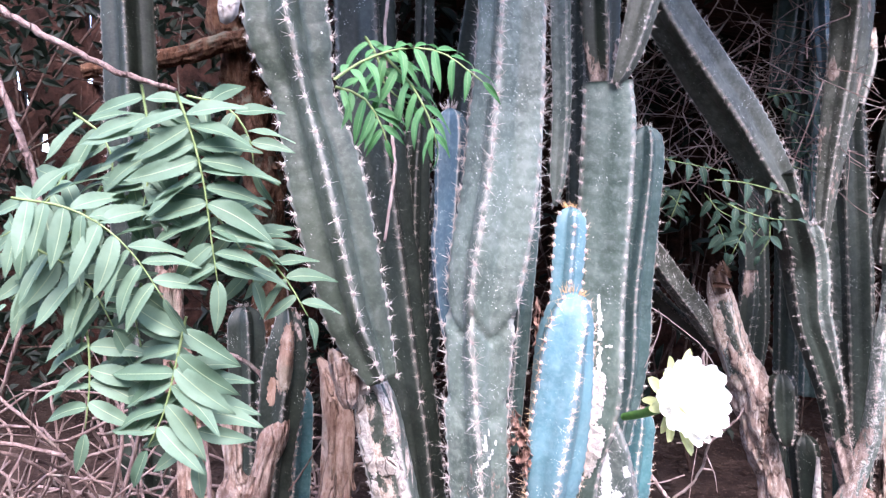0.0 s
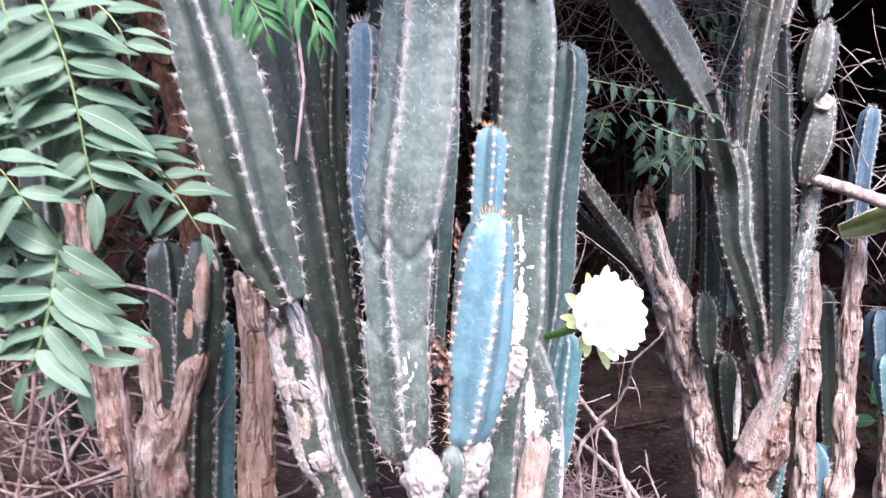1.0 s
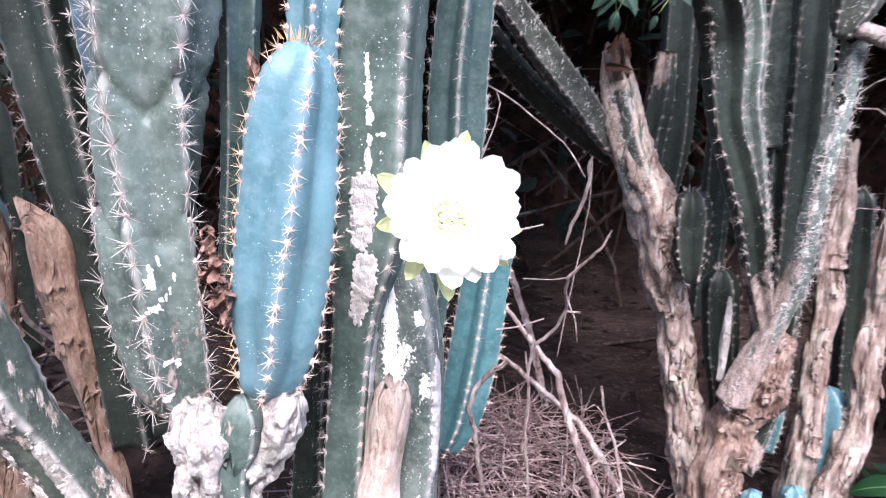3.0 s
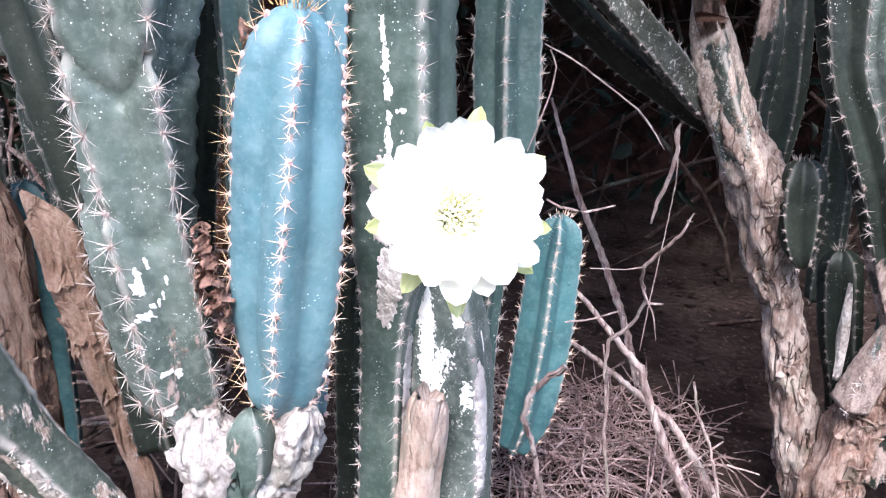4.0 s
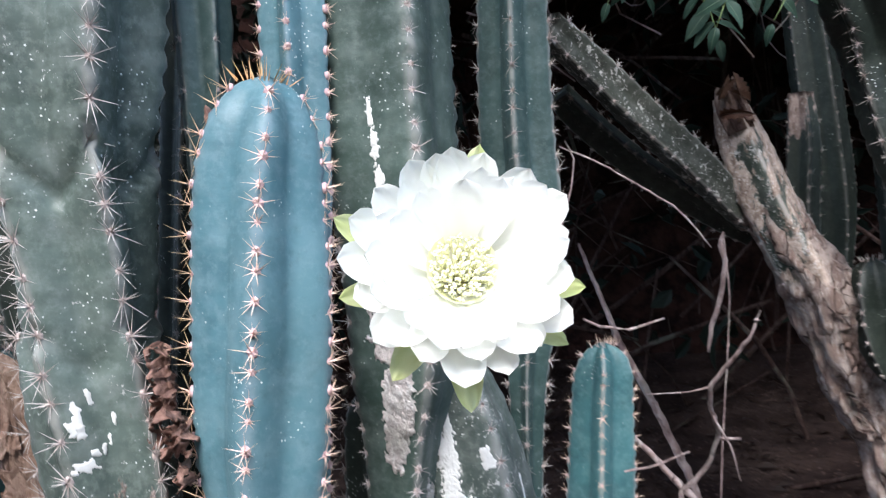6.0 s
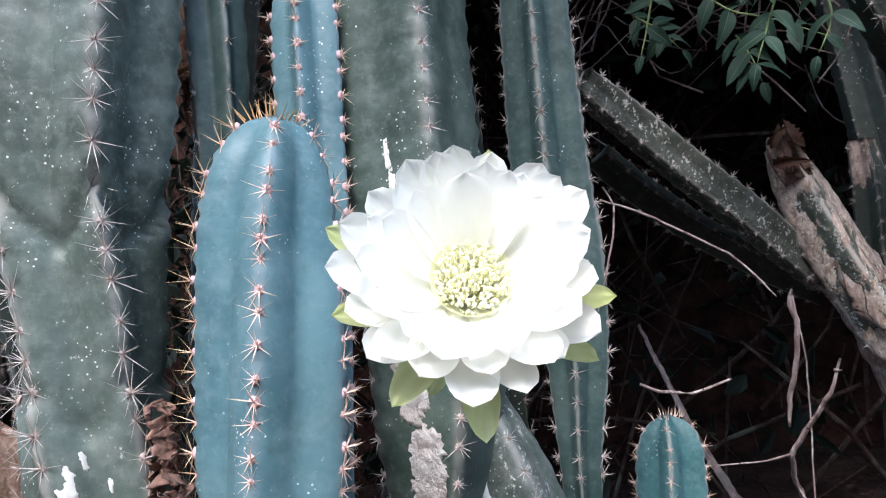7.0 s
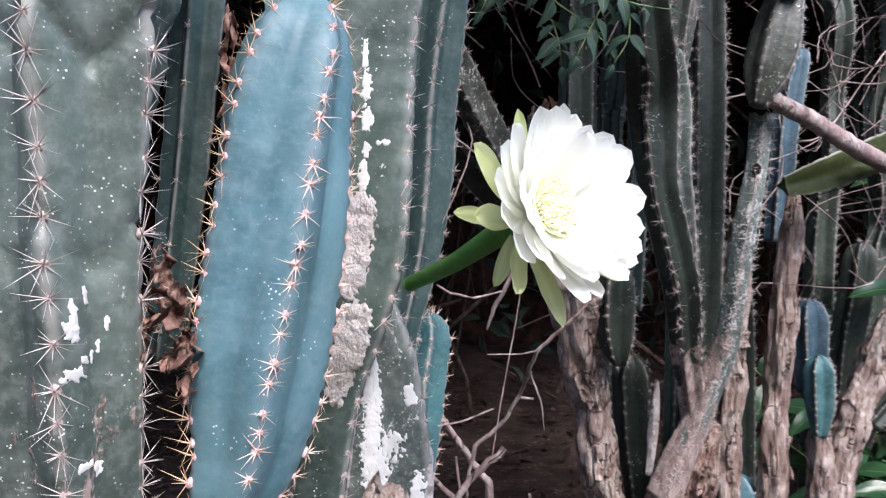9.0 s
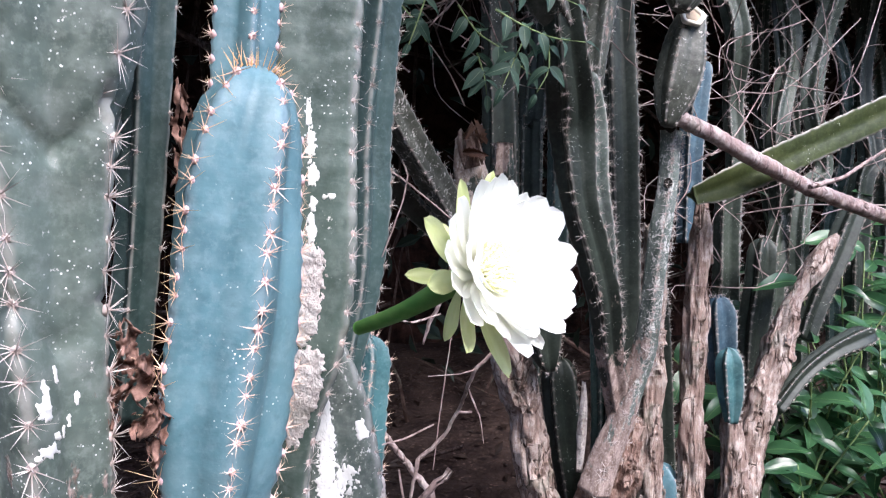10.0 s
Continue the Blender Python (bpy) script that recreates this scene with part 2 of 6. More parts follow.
CRUST = plain("lime_crust", (0.64, 0.635, 0.615), 0.95, 0.22, 160)
SCAB = bark_mat("crumbly_pinkish_cork", (0.66, 0.58, 0.565), (0.93, 0.84, 0.82), (1.0, 0.97, 0.96), 1.6, 4.0, 0.1)
PALE_SCAB = bark_mat("bleached_torn_skin", (0.42, 0.34, 0.30), (0.76, 0.66, 0.60), (0.92, 0.86, 0.82), 1.0, 3.0)
PLANK_BARK = bark_mat("tan_fibrous_bark", (0.165, 0.092, 0.066), (0.44, 0.275, 0.205), (0.66, 0.47, 0.375), 0.9, 1.0, 0.6)
SPINE_GOLD = spine_mat("spines_golden", (0.62, 0.40, 0.30), (0.66, 0.46, 0.26))
SPINE_ORANGE = spine_mat("spines_young_orange", (0.55, 0.30, 0.14), (0.62, 0.40, 0.20))
FELT = plain("areole_felt", (0.40, 0.33, 0.31), 0.95)
FELT_PINK = plain("areole_felt_pink", (0.58, 0.39, 0.40), 0.95)


# ---- mesh helpers ----
def mesh_object(name, verts, faces, material, parent=None, label="", smooth=True, attrs=(), origin=None):
    verts = np.asarray(verts, float)
    if origin is not None:
        verts = verts - np.asarray(origin)
    me = bpy.data.meshes.new(name)
    me.from_pydata(verts.tolist(), [], faces)
    if smooth:
        me.polygons.foreach_set("use_smooth", [True] * len(me.polygons))
    for key, values in attrs:
        me.attributes.new(key, "FLOAT", "POINT").data.foreach_set("value", np.asarray(values, np.float32))
    me.materials.append(material)
    me.update()
    ob = new(name, me)
    if origin is not None:
        ob.location = origin
    if parent is not None:
        ob.parent = parent
    if label:
        ob["label"] = label
    return ob


def spline(points, gap):
    """Catmull-Rom through rows of numbers whose first three are a place; resampled at about that gap."""
    p = np.array(points, float)
    p = np.vstack([2 * p[0] - p[1], p, 2 * p[-1] - p[-2]])
    fine = []
    for i in range(1, len(p) - 2):
        t = np.linspace(0, 1, 24, endpoint=False)[:, None]
        a, b, c, d = p[i - 1], p[i], p[i + 1], p[i + 2]
        fine.append(0.5 * (2 * b + (c - a) * t + (2 * a - 5 * b + 4 * c - d) * t**2 + (3 * b - a - 3 * c + d) * t**3))
    fine = np.vstack(fine + [p[-2][None]])
    s = np.r_[0, np.cumsum(np.linalg.norm(np.diff(fine[:, :3], axis=0), axis=1))]
    want = np.linspace(0, s[-1], max(3, int(s[-1] / gap) + 1))
    return np.stack([np.interp(want, s, fine[:, k]) for k in range(fine.shape[1])], 1), want


def frames_along(c):
    """Axis, front (towards -y) and side for each place of a line."""
    axis = np.gradient(c, axis=0)
    axis /= np.linalg.norm(axis, axis=1)[:, None]
    ref = np.array([0.0, -1.0, 0.0]) if np.abs(axis[:, 1]).mean() < 0.8 else np.array([0.0, 0.0, 1.0])
    front = ref - axis * (axis @ ref)[:, None]
    front /= np.linalg.norm(front, axis=1)[:, None]
    side = np.cross(axis, front)
    flip = np.where(side[:, :1] + 1e-4 * side[:, 2:] < 0, -1.0, 1.0)
    return axis, front, side * flip


def rings(n_rings, n):
    faces = []
    for i in range(n_rings - 1):
        for j in range(n):
            k = (j + 1) % n
            faces.append((i * n + j, i * n + k, (i + 1) * n + k, (i + 1) * n + j))
    return faces


def tube(points, gap=0.02, n=6, knots=0.0, seed=0):
    """A round, slightly uneven twig. points: x, y, z, radius."""
    rng = np.random.default_rng(seed)
    p, s = spline(points, gap)
    if knots:
        p[1:-1, :3] += rng.normal(0, 1, (len(p) - 2, 3)) * (0.5 * knots / 0.12) * p[1:-1, 3:].clip(0, 0.004)
    axis, front, side = frames_along(p[:, :3])
    a = np.arange(n) / n * 2 * math.pi
    r = p[:, 3] * (1 + knots * rng.normal(0, 1, len(p)).clip(-1, 1.6))
    v = p[:, None, :3] + r[:, None, None] * (np.cos(a)[None, :, None] * front[:, None] + np.sin(a)[None, :, None] * side[:, None])
    faces = rings(len(p), n) + [tuple(range(n)), tuple(range((len(p) - 1) * n, len(p) * n))]
    return v.reshape(-1, 3), faces


class Heap:
    """Collects many small meshes into one."""

    def __init__(self):
        self.v, self.f, self.a, self.count = [], [], [], 0

    def add(self, v, f, a=None):
        self.v.append(np.asarray(v, float))
        self.f += [tuple(i + self.count for i in face) for face in f]
        self.a.append(np.zeros(len(v)) if a is None else np.asarray(a, float))
        self.count += len(v)

    def make(self, name, material, parent=None, label="", smooth=True, key="tip", origin=None):
        return mesh_object(name, np.vstack(self.v), self.f, material, parent, label, smooth, [(key, np.concatenate(self.a))], origin)


STEM_SEED, CLUSTERS = [0], {}


def pad_mesh(felt):
    """The felted cushion that the spines grow from."""
    if felt.name in CLUSTERS:
        return CLUSTERS[felt.name]
    verts, faces = [(0, 0, 0.0012)], []
    for ring, (r, z) in enumerate(((0.0016, 0.0010), (0.0028, 0.0000), (0.0025, -0.0016))):
        verts += [(r * (1 + 0.14 * math.sin(3 * j + ring)) * math.sin(j / 7 * 6.2832), 1.25 * r * math.cos(j / 7 * 6.2832), z) for j in range(7)]
    faces += [(0, 1 + (j + 1) % 7, 1 + j) for j in range(7)]
    faces += [(1 + 7 * k + j, 1 + 7 * k + (j + 1) % 7, 8 + 7 * k + (j + 1) % 7, 8 + 7 * k + j) for k in range(2) for j in range(7)]
    me = bpy.data.meshes.new("areole")
    me.from_pydata(verts, [], faces)
    me.polygons.foreach_set("use_smooth", [True] * len(faces))
    me.materials.append(felt)
    CLUSTERS[felt.name] = me
    return me


def cluster_mesh(length, count, spine, felt, variant):
    """A felted pad with its rays of spines; +z outward, +y up the rib."""
    key = (length, count, spine.name, felt.name, variant)
    if key in CLUSTERS:
        return CLUSTERS[key]
    rng = np.random.default_rng(variant + 100 * count)
    pr = 0.0018
    verts = [(0, 0, pr * 0.9), (0, pr * 1.3, 0), (pr, 0, 0), (0, -pr * 1.3, 0), (-pr, 0, 0), (0, 0, -pr)]
    faces = [(0, 1, 2), (0, 2, 3), (0, 3, 4), (0, 4, 1), (5, 2, 1), (5, 3, 2), (5, 4, 3), (5, 1, 4)]
    tip = [0.0] * 6
    for m in range(count + 2):
        b = m / count * 2 * math.pi + rng.normal(0, 0.25)
        spread = 1.22 + rng.normal(0, 0.16) if m < count else rng.uniform(0.1, 0.6)
        d = Vector((math.sin(b) * math.sin(spread), math.cos(b) * math.sin(spread), math.cos(spread)))
        ln, w = length * rng.uniform(0.42, 1.05), 0.00046
        e1 = d.cross(Vector((0.3, 0.2, 0.9))).normalized()
        e2 = d.cross(e1)
        root = Vector((0, 0, pr * 0.3))
        k = len(verts)
        verts += [tuple(root + e1 * w), tuple(root + (-0.5 * e1 + 0.87 * e2) * w), tuple(root + (-0.5 * e1 - 0.87 * e2) * w), tuple(root + d * ln)]
        faces += [(k, k + 1, k + 3), (k + 1, k + 2, k + 3), (k + 2, k, k + 3)]
        tip += [0.0, 0.0, 0.0, 1.0]
    me = bpy.data.meshes.new("spine_cluster")
    me.from_pydata(verts, [], faces)
    me.attributes.new("tip", "FLOAT", "POINT").data.foreach_set("value", np.array(tip, np.float32))
    me.materials.append(spine)
    me.materials.append(felt)
    me.polygons.foreach_set("material_index", [1] * 8 + [0] * (len(faces) - 8))
    CLUSTERS[key] = me
    return me



def crust_on(body, name, material, words, v, c, s, around, rad, place, angle, tall, wide, lift, ragged, seed):
    """A crumbly patch with a ragged rim that lies on the skin of a column, by height, angle, length and width."""
    i0 = int(np.argmin(np.abs(c[:, 2] - place)))
    order = np.argsort(around)
    turns = np.concatenate([around[order] - 360, around[order], around[order] + 360])
    gap = max(0.0009, min(0.0016, wide / 14))
    down = np.arange(-0.66 * tall, 0.66 * tall, gap)
    down = down[(down + s[i0] > 0.002) & (down + s[i0] < s[-1] - 0.002)]
    across = np.arange(-0.75 * wide, 0.75 * wide, gap)
    verts, depth_in = [], []
    for d in down:
        f = float(np.interp(s[i0] + d, s, np.arange(len(s))))
        a, k = min(len(s) - 2, int(f)), f - min(len(s) - 2, int(f))
        ring, mid = v[a] * (1 - k) + v[a + 1] * k, c[a] * (1 - k) + c[a + 1] * k
        ring = ring[order]
        ring = np.vstack([ring, ring, ring])
        for e in across:
            th = angle + math.degrees(e / rad[i0])
            p = np.array([np.interp(th, turns, ring[:, q]) for q in range(3)])
            out = (p - mid) / np.linalg.norm(p - mid)
            coarse = 0.55 * noise.noise((d * 75, e * 120, seed * 3.7)) + noise.noise((d * 230, e * 300, seed * 1.9)) + 0.5 * noise.noise((d * 520, e * 600, seed))
            inside = 1 - (abs(2 * d / tall) ** 4 + abs(2 * e / wide) ** 2.2) ** 0.4 + ragged * coarse
            grain = noise.noise((d * 420, e * 420, seed))
            rise = min(1.0, max(0.0, inside / 0.22))
            verts.append(p + out * (-0.0009 + (lift + 0.0009) * rise * rise * (3 - 2 * rise) + rise * 0.55 * lift * grain))
            depth_in.append(inside)
    w = len(across)
    faces = []
    for i in range(len(down) - 1):
        for j in range(w - 1):
            quad = (i * w + j, i * w + j + 1, (i + 1) * w + j + 1, (i + 1) * w + j)
            if max(depth_in[q] for q in quad) > 0:
                faces.append(quad)
    if faces:
        mesh_object(name, verts, faces, material, body, words, True, [], body.location).location = (0, 0, 0)


def stem(label, points, skin, ribs=5, phase=0.0, depth=0.42, spine=0.013, gap=0.021, cluster=8, top="dome", cork=(0.0, 0.0), crust=0.0,
         spines=SPINE_PALE, felt=FELT, fine=1.0, group="columns of the cactus clump", name="column_cactus", bulge=0.035, wobble=0.035, notches=(), patches=(), scars=(), scab=None, edge_spine=0.0, pads=False, twist=None):
    """A ribbed column from its tip down: x, y, z and radius over the ribs. phase: degrees from the front to the first rib.
    cork: how much of the skin has corked over, from the tip to the foot. notches: heights of old growth joints. patches: white lime, by height, angle, length and width; scars: strips of cork, likewise. twist: the height at which the ribs stand as phase says, degrees turned per metre downward, and the most they turn."""
    STEM_SEED[0] += 1
    # dark and teal skins get the shade-dimmed copy of the pale spines
    if spines is SPINE_PALE and skin in (DARK, TEAL):
        spines = SPINE_DIM
    rng = np.random.default_rng(STEM_SEED[0])
    p, s = spline(points, 0.006 * fine)
    c, rad = p[:, :3], p[:, 3].clip(0.002)
    axis, front, side = frames_along(c)
    turned = np.zeros(len(c))
    if twist:
        turned = (twist[1] * (twist[0] - c[:, 2])).clip(-twist[2], twist[2])
        ct, st = np.cos(np.radians(turned))[:, None], np.sin(np.radians(turned))[:, None]
        front, side = ct * front + st * side, ct * side - st * front
    if top == "dome":
        rt = np.interp(1.3 * rad.max(), s, rad)
        near = (s / (1.25 * rt)).clip(0, 1)
        rad = np.minimum(rad, rt) * (s < 1.25 * rt) + rad * (s >= 1.25 * rt)
        rad = rad * np.sqrt((1 - (1 - near) ** 2.2).clip(0.012, 1))
    k = 10
    n = ribs * k
    u = np.arange(n) % k / k
    u = np.where(u > 0.5, 1 - u, u) * 2
    rib_angle = (np.arange(n) // k + np.where(np.arange(n) % k / k > 0.5, 1, 0)) / ribs * 2 * math.pi
    side_sign = np.where(np.arange(n) % k / k > 0.5, -1, 1)
    ang_c, ang_v = rib_angle, rib_angle + side_sign * math.pi / ribs
    crest = np.stack([np.cos(ang_c), np.sin(ang_c)], 1)
    valley = np.stack([np.cos(ang_v), np.sin(ang_v)], 1) * (1 - depth)
    flat = crest * (1 - u)[:, None] + valley * u[:, None]
    out = flat / np.linalg.norm(flat, axis=1)[:, None]
    flat = flat + out * (bulge * 2 * np.sin(math.pi * u ** 0.75))[:, None]
    flat = flat * np.where(u < 0.05, 0.985, 1.0)[:, None]
    phi = radians(phase)
    rot = np.array([[math.cos(phi), math.sin(phi)], [-math.sin(phi), math.cos(phi)]])
    flat = flat @ rot
    cren = 1 + 0.035 * np.cos(2 * math.pi * s / gap)[:, None] * ((1 - u) ** 2)[None]
    wob = np.array([[noise.noise((ci[0] * 14 + 7 * STEM_SEED[0], ci[2] * 14, 3.1 * (j // k))) for j in range(0, n, k // 2)] for ci in c[:: 4]])
    wob = np.repeat(np.stack([np.interp(np.arange(len(c)), np.arange(len(c))[::4], wob[:, j]) for j in range(wob.shape[1])], 1), k // 2, axis=1)
    folds = 1 + 0.012 * np.cos(2 * math.pi * (s[:, None] / gap - 0.6 * (1 - u[None]))) * (4 * u * (1 - u))[None]
    size = rad[:, None] * cren * folds * (1 + wobble * wob)
    for place, deep in notches:
        fold = (s[:, None] - s[np.argmin(np.abs(c[:, 2] - place))] + 0.034 * (1 - u[None]) ** 1.2) / 0.0055
        size = size * (1 - deep * np.exp(-fold**2)) * np.where(fold > 0, 1 + 0.30 * deep * np.exp(-np.abs(fold) / 8), 1 - 0.20 * deep * np.exp(-np.abs(fold) / 9))
    v = c[:, None] + size[..., None] * (flat[None, :, :1] * front[:, None] + flat[None, :, 1:] * side[:, None])
    verts = v.reshape(-1, 3)
    faces = rings(len(c), n) + [tuple(range(n)), tuple(range(len(verts) - n, len(verts)))]
    along = s / s[-1]
    corked = np.interp(along, np.linspace(0, 1, len(cork)), cork)
    base = c[-1]
    limed = np.full((len(c), n), 0.38 * crust)
    around = (phase + np.degrees(np.arctan2(flat @ rot.T @ np.array([0, 1.0]), flat @ rot.T @ np.array([1.0, 0])))) % 360
    corks = np.repeat(corked[:, None], n, 1)
    body = mesh_object(name, verts, faces, skin, None, "", True,
                       [("crest", np.tile(1 - u, len(c))), ("cork", corks.ravel()), ("crust", limed.ravel())], base)
    tagged(body, label, "cactus", group)
    for q, (place, angle, tall, wide) in enumerate(patches):
        crust_on(body, "lime_crust", CRUST, "white crust of lime", v, c, s, around, rad, place, angle - turned[np.argmin(np.abs(c[:, 2] - place))], tall, wide, 0.0006, 0.55 if wide < 0.0125 else 1.0, q + STEM_SEED[0])
    for q, (place, angle, tall, wide) in enumerate(scars):
        crust_on(body, "cork_scab", scab or SCAB, "crumbly pinkish-grey cork", v, c, s, around, rad, place, angle - turned[np.argmin(np.abs(c[:, 2] - place))], tall, wide, 0.0018, 0.24, q + 7 + STEM_SEED[0])
    # spine clusters on the ribs that can be seen
    if spine > 0:
        shapes = [cluster_mesh(spine, cluster, spines, felt, k) for k in range(5)]
        edges = [cluster_mesh(edge_spine, 5, SPINE_GOLD, felt, k) for k in range(5)] if edge_spine else []
        thorns = Heap()
        places = np.arange(0.25 * gap + 0.004, s[-1], gap)
        for r in range(ribs):
            ang = r / ribs * 2 * math.pi + phi
            if math.cos(ang) < -0.35:
                continue
            for q in places:
                i = min(len(c) - 1, np.searchsorted(s, q + rng.normal(0, 0.0012)))
                if corked[i] + rng.normal(0, 0.12) > 0.55:
                    continue
                rim = math.cos(ang) * front[i] + math.sin(ang) * side[i]
                slope = np.gradient(rad)[i] / max(1e-6, (s[1] - s[0]))
                nrm = rim - axis[i] * min(1.5, max(0.0, slope))
                j = int(r * k)
                at = v[i, j] - base
                m = aim(at, -axis[i], nrm, rng.uniform(0.8, 1.2)) @ Matrix.Rotation(rng.normal(0, 0.3), 4, "Z")
                if fine < 1.35:
                    edged = edge_spine and math.sin(ang) < -0.6
                    ob = new("spine_cluster", edges[rng.integers(5)] if edged else shapes[rng.integers(5)])
                    ob.parent = body
                    ob.matrix_local = m
                    if pads:
                        pad = new("areole", pad_mesh(felt))
                        pad.parent = ob
                else:
                    w = shapes[rng.integers(5)]
                    spots = [m @ p.co for p in w.vertices]
                    thorns.add([tuple(p) for p in spots], [tuple(f.vertices) for f in w.polygons], [p.value for p in w.attributes["tip"].data])
        if top == "dome" and spine > 0.0075:
            tuft = Heap()
            for q in range(26):
                a, lean = rng.uniform(0, 6.283), rng.uniform(0.1, 0.9)
                d = -axis[0] * math.cos(lean) + (front[0] * math.cos(a) + side[0] * math.sin(a)) * math.sin(lean)
                root = c[0] + axis[0] * 0.004 * rad.max() / 0.045 + (front[0] * math.cos(a) + side[0] * math.sin(a)) * rad.max() * rng.uniform(0.05, 0.45)
                e1 = np.cross(d, axis[0] + front[0])
                e1 /= np.linalg.norm(e1)
                e2 = np.cross(d, e1)
                tuft.add([root + e1 * 0.0006, root - e1 * 0.0003 + e2 * 0.0005, root - e1 * 0.0003 - e2 * 0.0005, root + d * spine * rng.uniform(0.7, 1.4)], [(0, 1, 3), (1, 2, 3), (2, 0, 3)], [0, 0, 0, 1])
            tuft.make("tip_tuft", SPINE_ORANGE if skin is BLUE else spines, body, "tuft of young orange spines" if skin is BLUE else "tuft of young pale spines", False, origin=base).location = (0, 0, 0)
        if thorns.count:
            ob = thorns.make("spine_cover", spines, body, "", False)
            ob.location = (0, 0, 0)
            tagged(ob, kind="stuff")
    return body


def trunk(label, points, skin, rough=0.25, torn=True, name="dead_cactus", group="dead cactus trunks", seed=1, fine=1.0, plates=9, lobes=0.55, chop=1.0, crumb=0.0):
    """A corky, fissured, dead trunk from its top down, with a torn upper end and loose plates of bark."""
    rng = np.random.default_rng(seed)
    p, s = spline(points, 0.0065 * fine)
    c, rad = p[:, :3], p[:, 3]
    axis, front, side = frames_along(c)
    n = 44
    a = np.arange(n) / n * 2 * math.pi
    v = np.zeros((len(c), n, 3))
    twist = rng.uniform(0, 6)
    bend = np.array([[noise.noise((si * 9, seed * 2.3, 1)), noise.noise((si * 9, seed * 2.3, 7))] for si in s]) * 0.30
    for i in range(len(c)):
        mid = c[i] + rad[i] * (bend[i, 0] * front[i] + bend[i, 1] * side[i])
        for j in range(n):
            ca, sa = math.cos(a[j]), math.sin(a[j])
            turn = a[j] + 0.6 * noise.noise((s[i] * 6, seed, 2))
            lobe = math.cos(4 * turn + twist) + 0.5 * math.cos(7 * turn + 2 * twist)
            knot = noise.noise((ca * 1.3 + seed, sa * 1.3, s[i] * 16 * chop ** 0.7))
            crack = 1 - min(1, abs(noise.noise((ca * 2.6, sa * 2.6 + seed * 3, s[i] * 9 * chop + twist))) * 5)
            flake = noise.noise((ca * 4 * rad[i] * 34, sa * 4 * rad[i] * 34 + seed, s[i] * 26 * chop))
            r = rad[i] * (0.92 + rough * (0.30 * lobes * lobe + 0.95 * knot - 0.85 * crack + 0.45 * flake))
            if crumb:
                here = mid + r * (ca * front[i] + sa * side[i])
                r += rad[i] * crumb * (noise.noise(tuple(here * 95 + seed)) + 0.7 * abs(noise.noise(tuple(here * 210))) + 0.5 * noise.noise(tuple(here * 420)))
            lift = -axis[i] * (1.1 * rad[0] * max(0.0, noise.noise((ca * 2.4, sa * 2.4, seed * 1.7)) + 0.3)) if torn and i < 3 else 0
            v[i, j] = mid + r * (ca * front[i] + sa * side[i]) + lift
    verts = v.reshape(-1, 3)
    faces = rings(len(c), n) + [tuple(range(len(verts) - n, len(verts)))]
    inner = c[0] + axis[0] * rad[0] * 0.7
    verts = np.vstack([verts, inner])
    faces += [(j, (j + 1) % n, len(verts) - 1) for j in range(n)]
    ob = mesh_object(name, verts, faces, skin, None, "", True, [], c[-1])
    for q in range(plates):
        i0 = int(rng.uniform(0.02, 0.75) * len(c))
        i1 = min(len(c) - 2, i0 + int(rng.uniform(0.03, 0.085) / 0.0065 / fine))
        if i1 - i0 < 4:
            continue
        wide = int(rng.integers(3, 8))
        ang = rng.normal(0, 0.9)
        j0 = int(ang / (2 * math.pi) * n) - wide // 2
        rows, quads = [], []
        lift = rng.uniform(0.0015, 0.004)
        for i in range(i0, i1 + 1):
            t = (i - i0) / (i1 - i0)
            for j in range(wide + 1):
                e = v[i, (j0 + j) % n] - c[i]
                e /= np.linalg.norm(e)
                off = lift * (0.6 + 1.4 * abs(t - 0.5) ** 2 * 4) + 0.002 * noise.noise((i * 0.7, j * 0.9, q + seed))
                jag = axis[i] * 0.010 * noise.noise((j * 1.1, q * 3.0, seed)) * (1 if t < 0.15 or t > 0.85 else 0)
                rows.append(v[i, (j0 + j) % n] + e * off + jag)
        k = len(rows)
        w = wide + 1
        outer = np.array(rows)
        inner_rows = np.array([r + (c[i0 + m // w] - r) / np.linalg.norm(c[i0 + m // w] - r) * 0.0028 for m, r in enumerate(rows)])
        h = i1 - i0
        for i in range(h):
            for j in range(wide):
                b = i * w + j
                quads += [(b, b + 1, b + w + 1, b + w), (k + b, k + b + w, k + b + w + 1, k + b + 1)]
        rim = [j for j in range(w)] + [i * w + wide for i in range(1, h + 1)] + [h * w + j for j in range(wide - 1, -1, -1)] + [i * w for i in range(h - 1, 0, -1)]
        quads += [(rim[m], rim[(m + 1) % len(rim)], k + rim[(m + 1) % len(rim)], k + rim[m]) for m in range(len(rim))]
        mesh_object("bark_plate", np.vstack([outer, inner_rows]), quads, skin, ob, "", False, [], c[-1]).location = (0, 0, 0)
    return tagged(ob, label, "dead cactus", group)


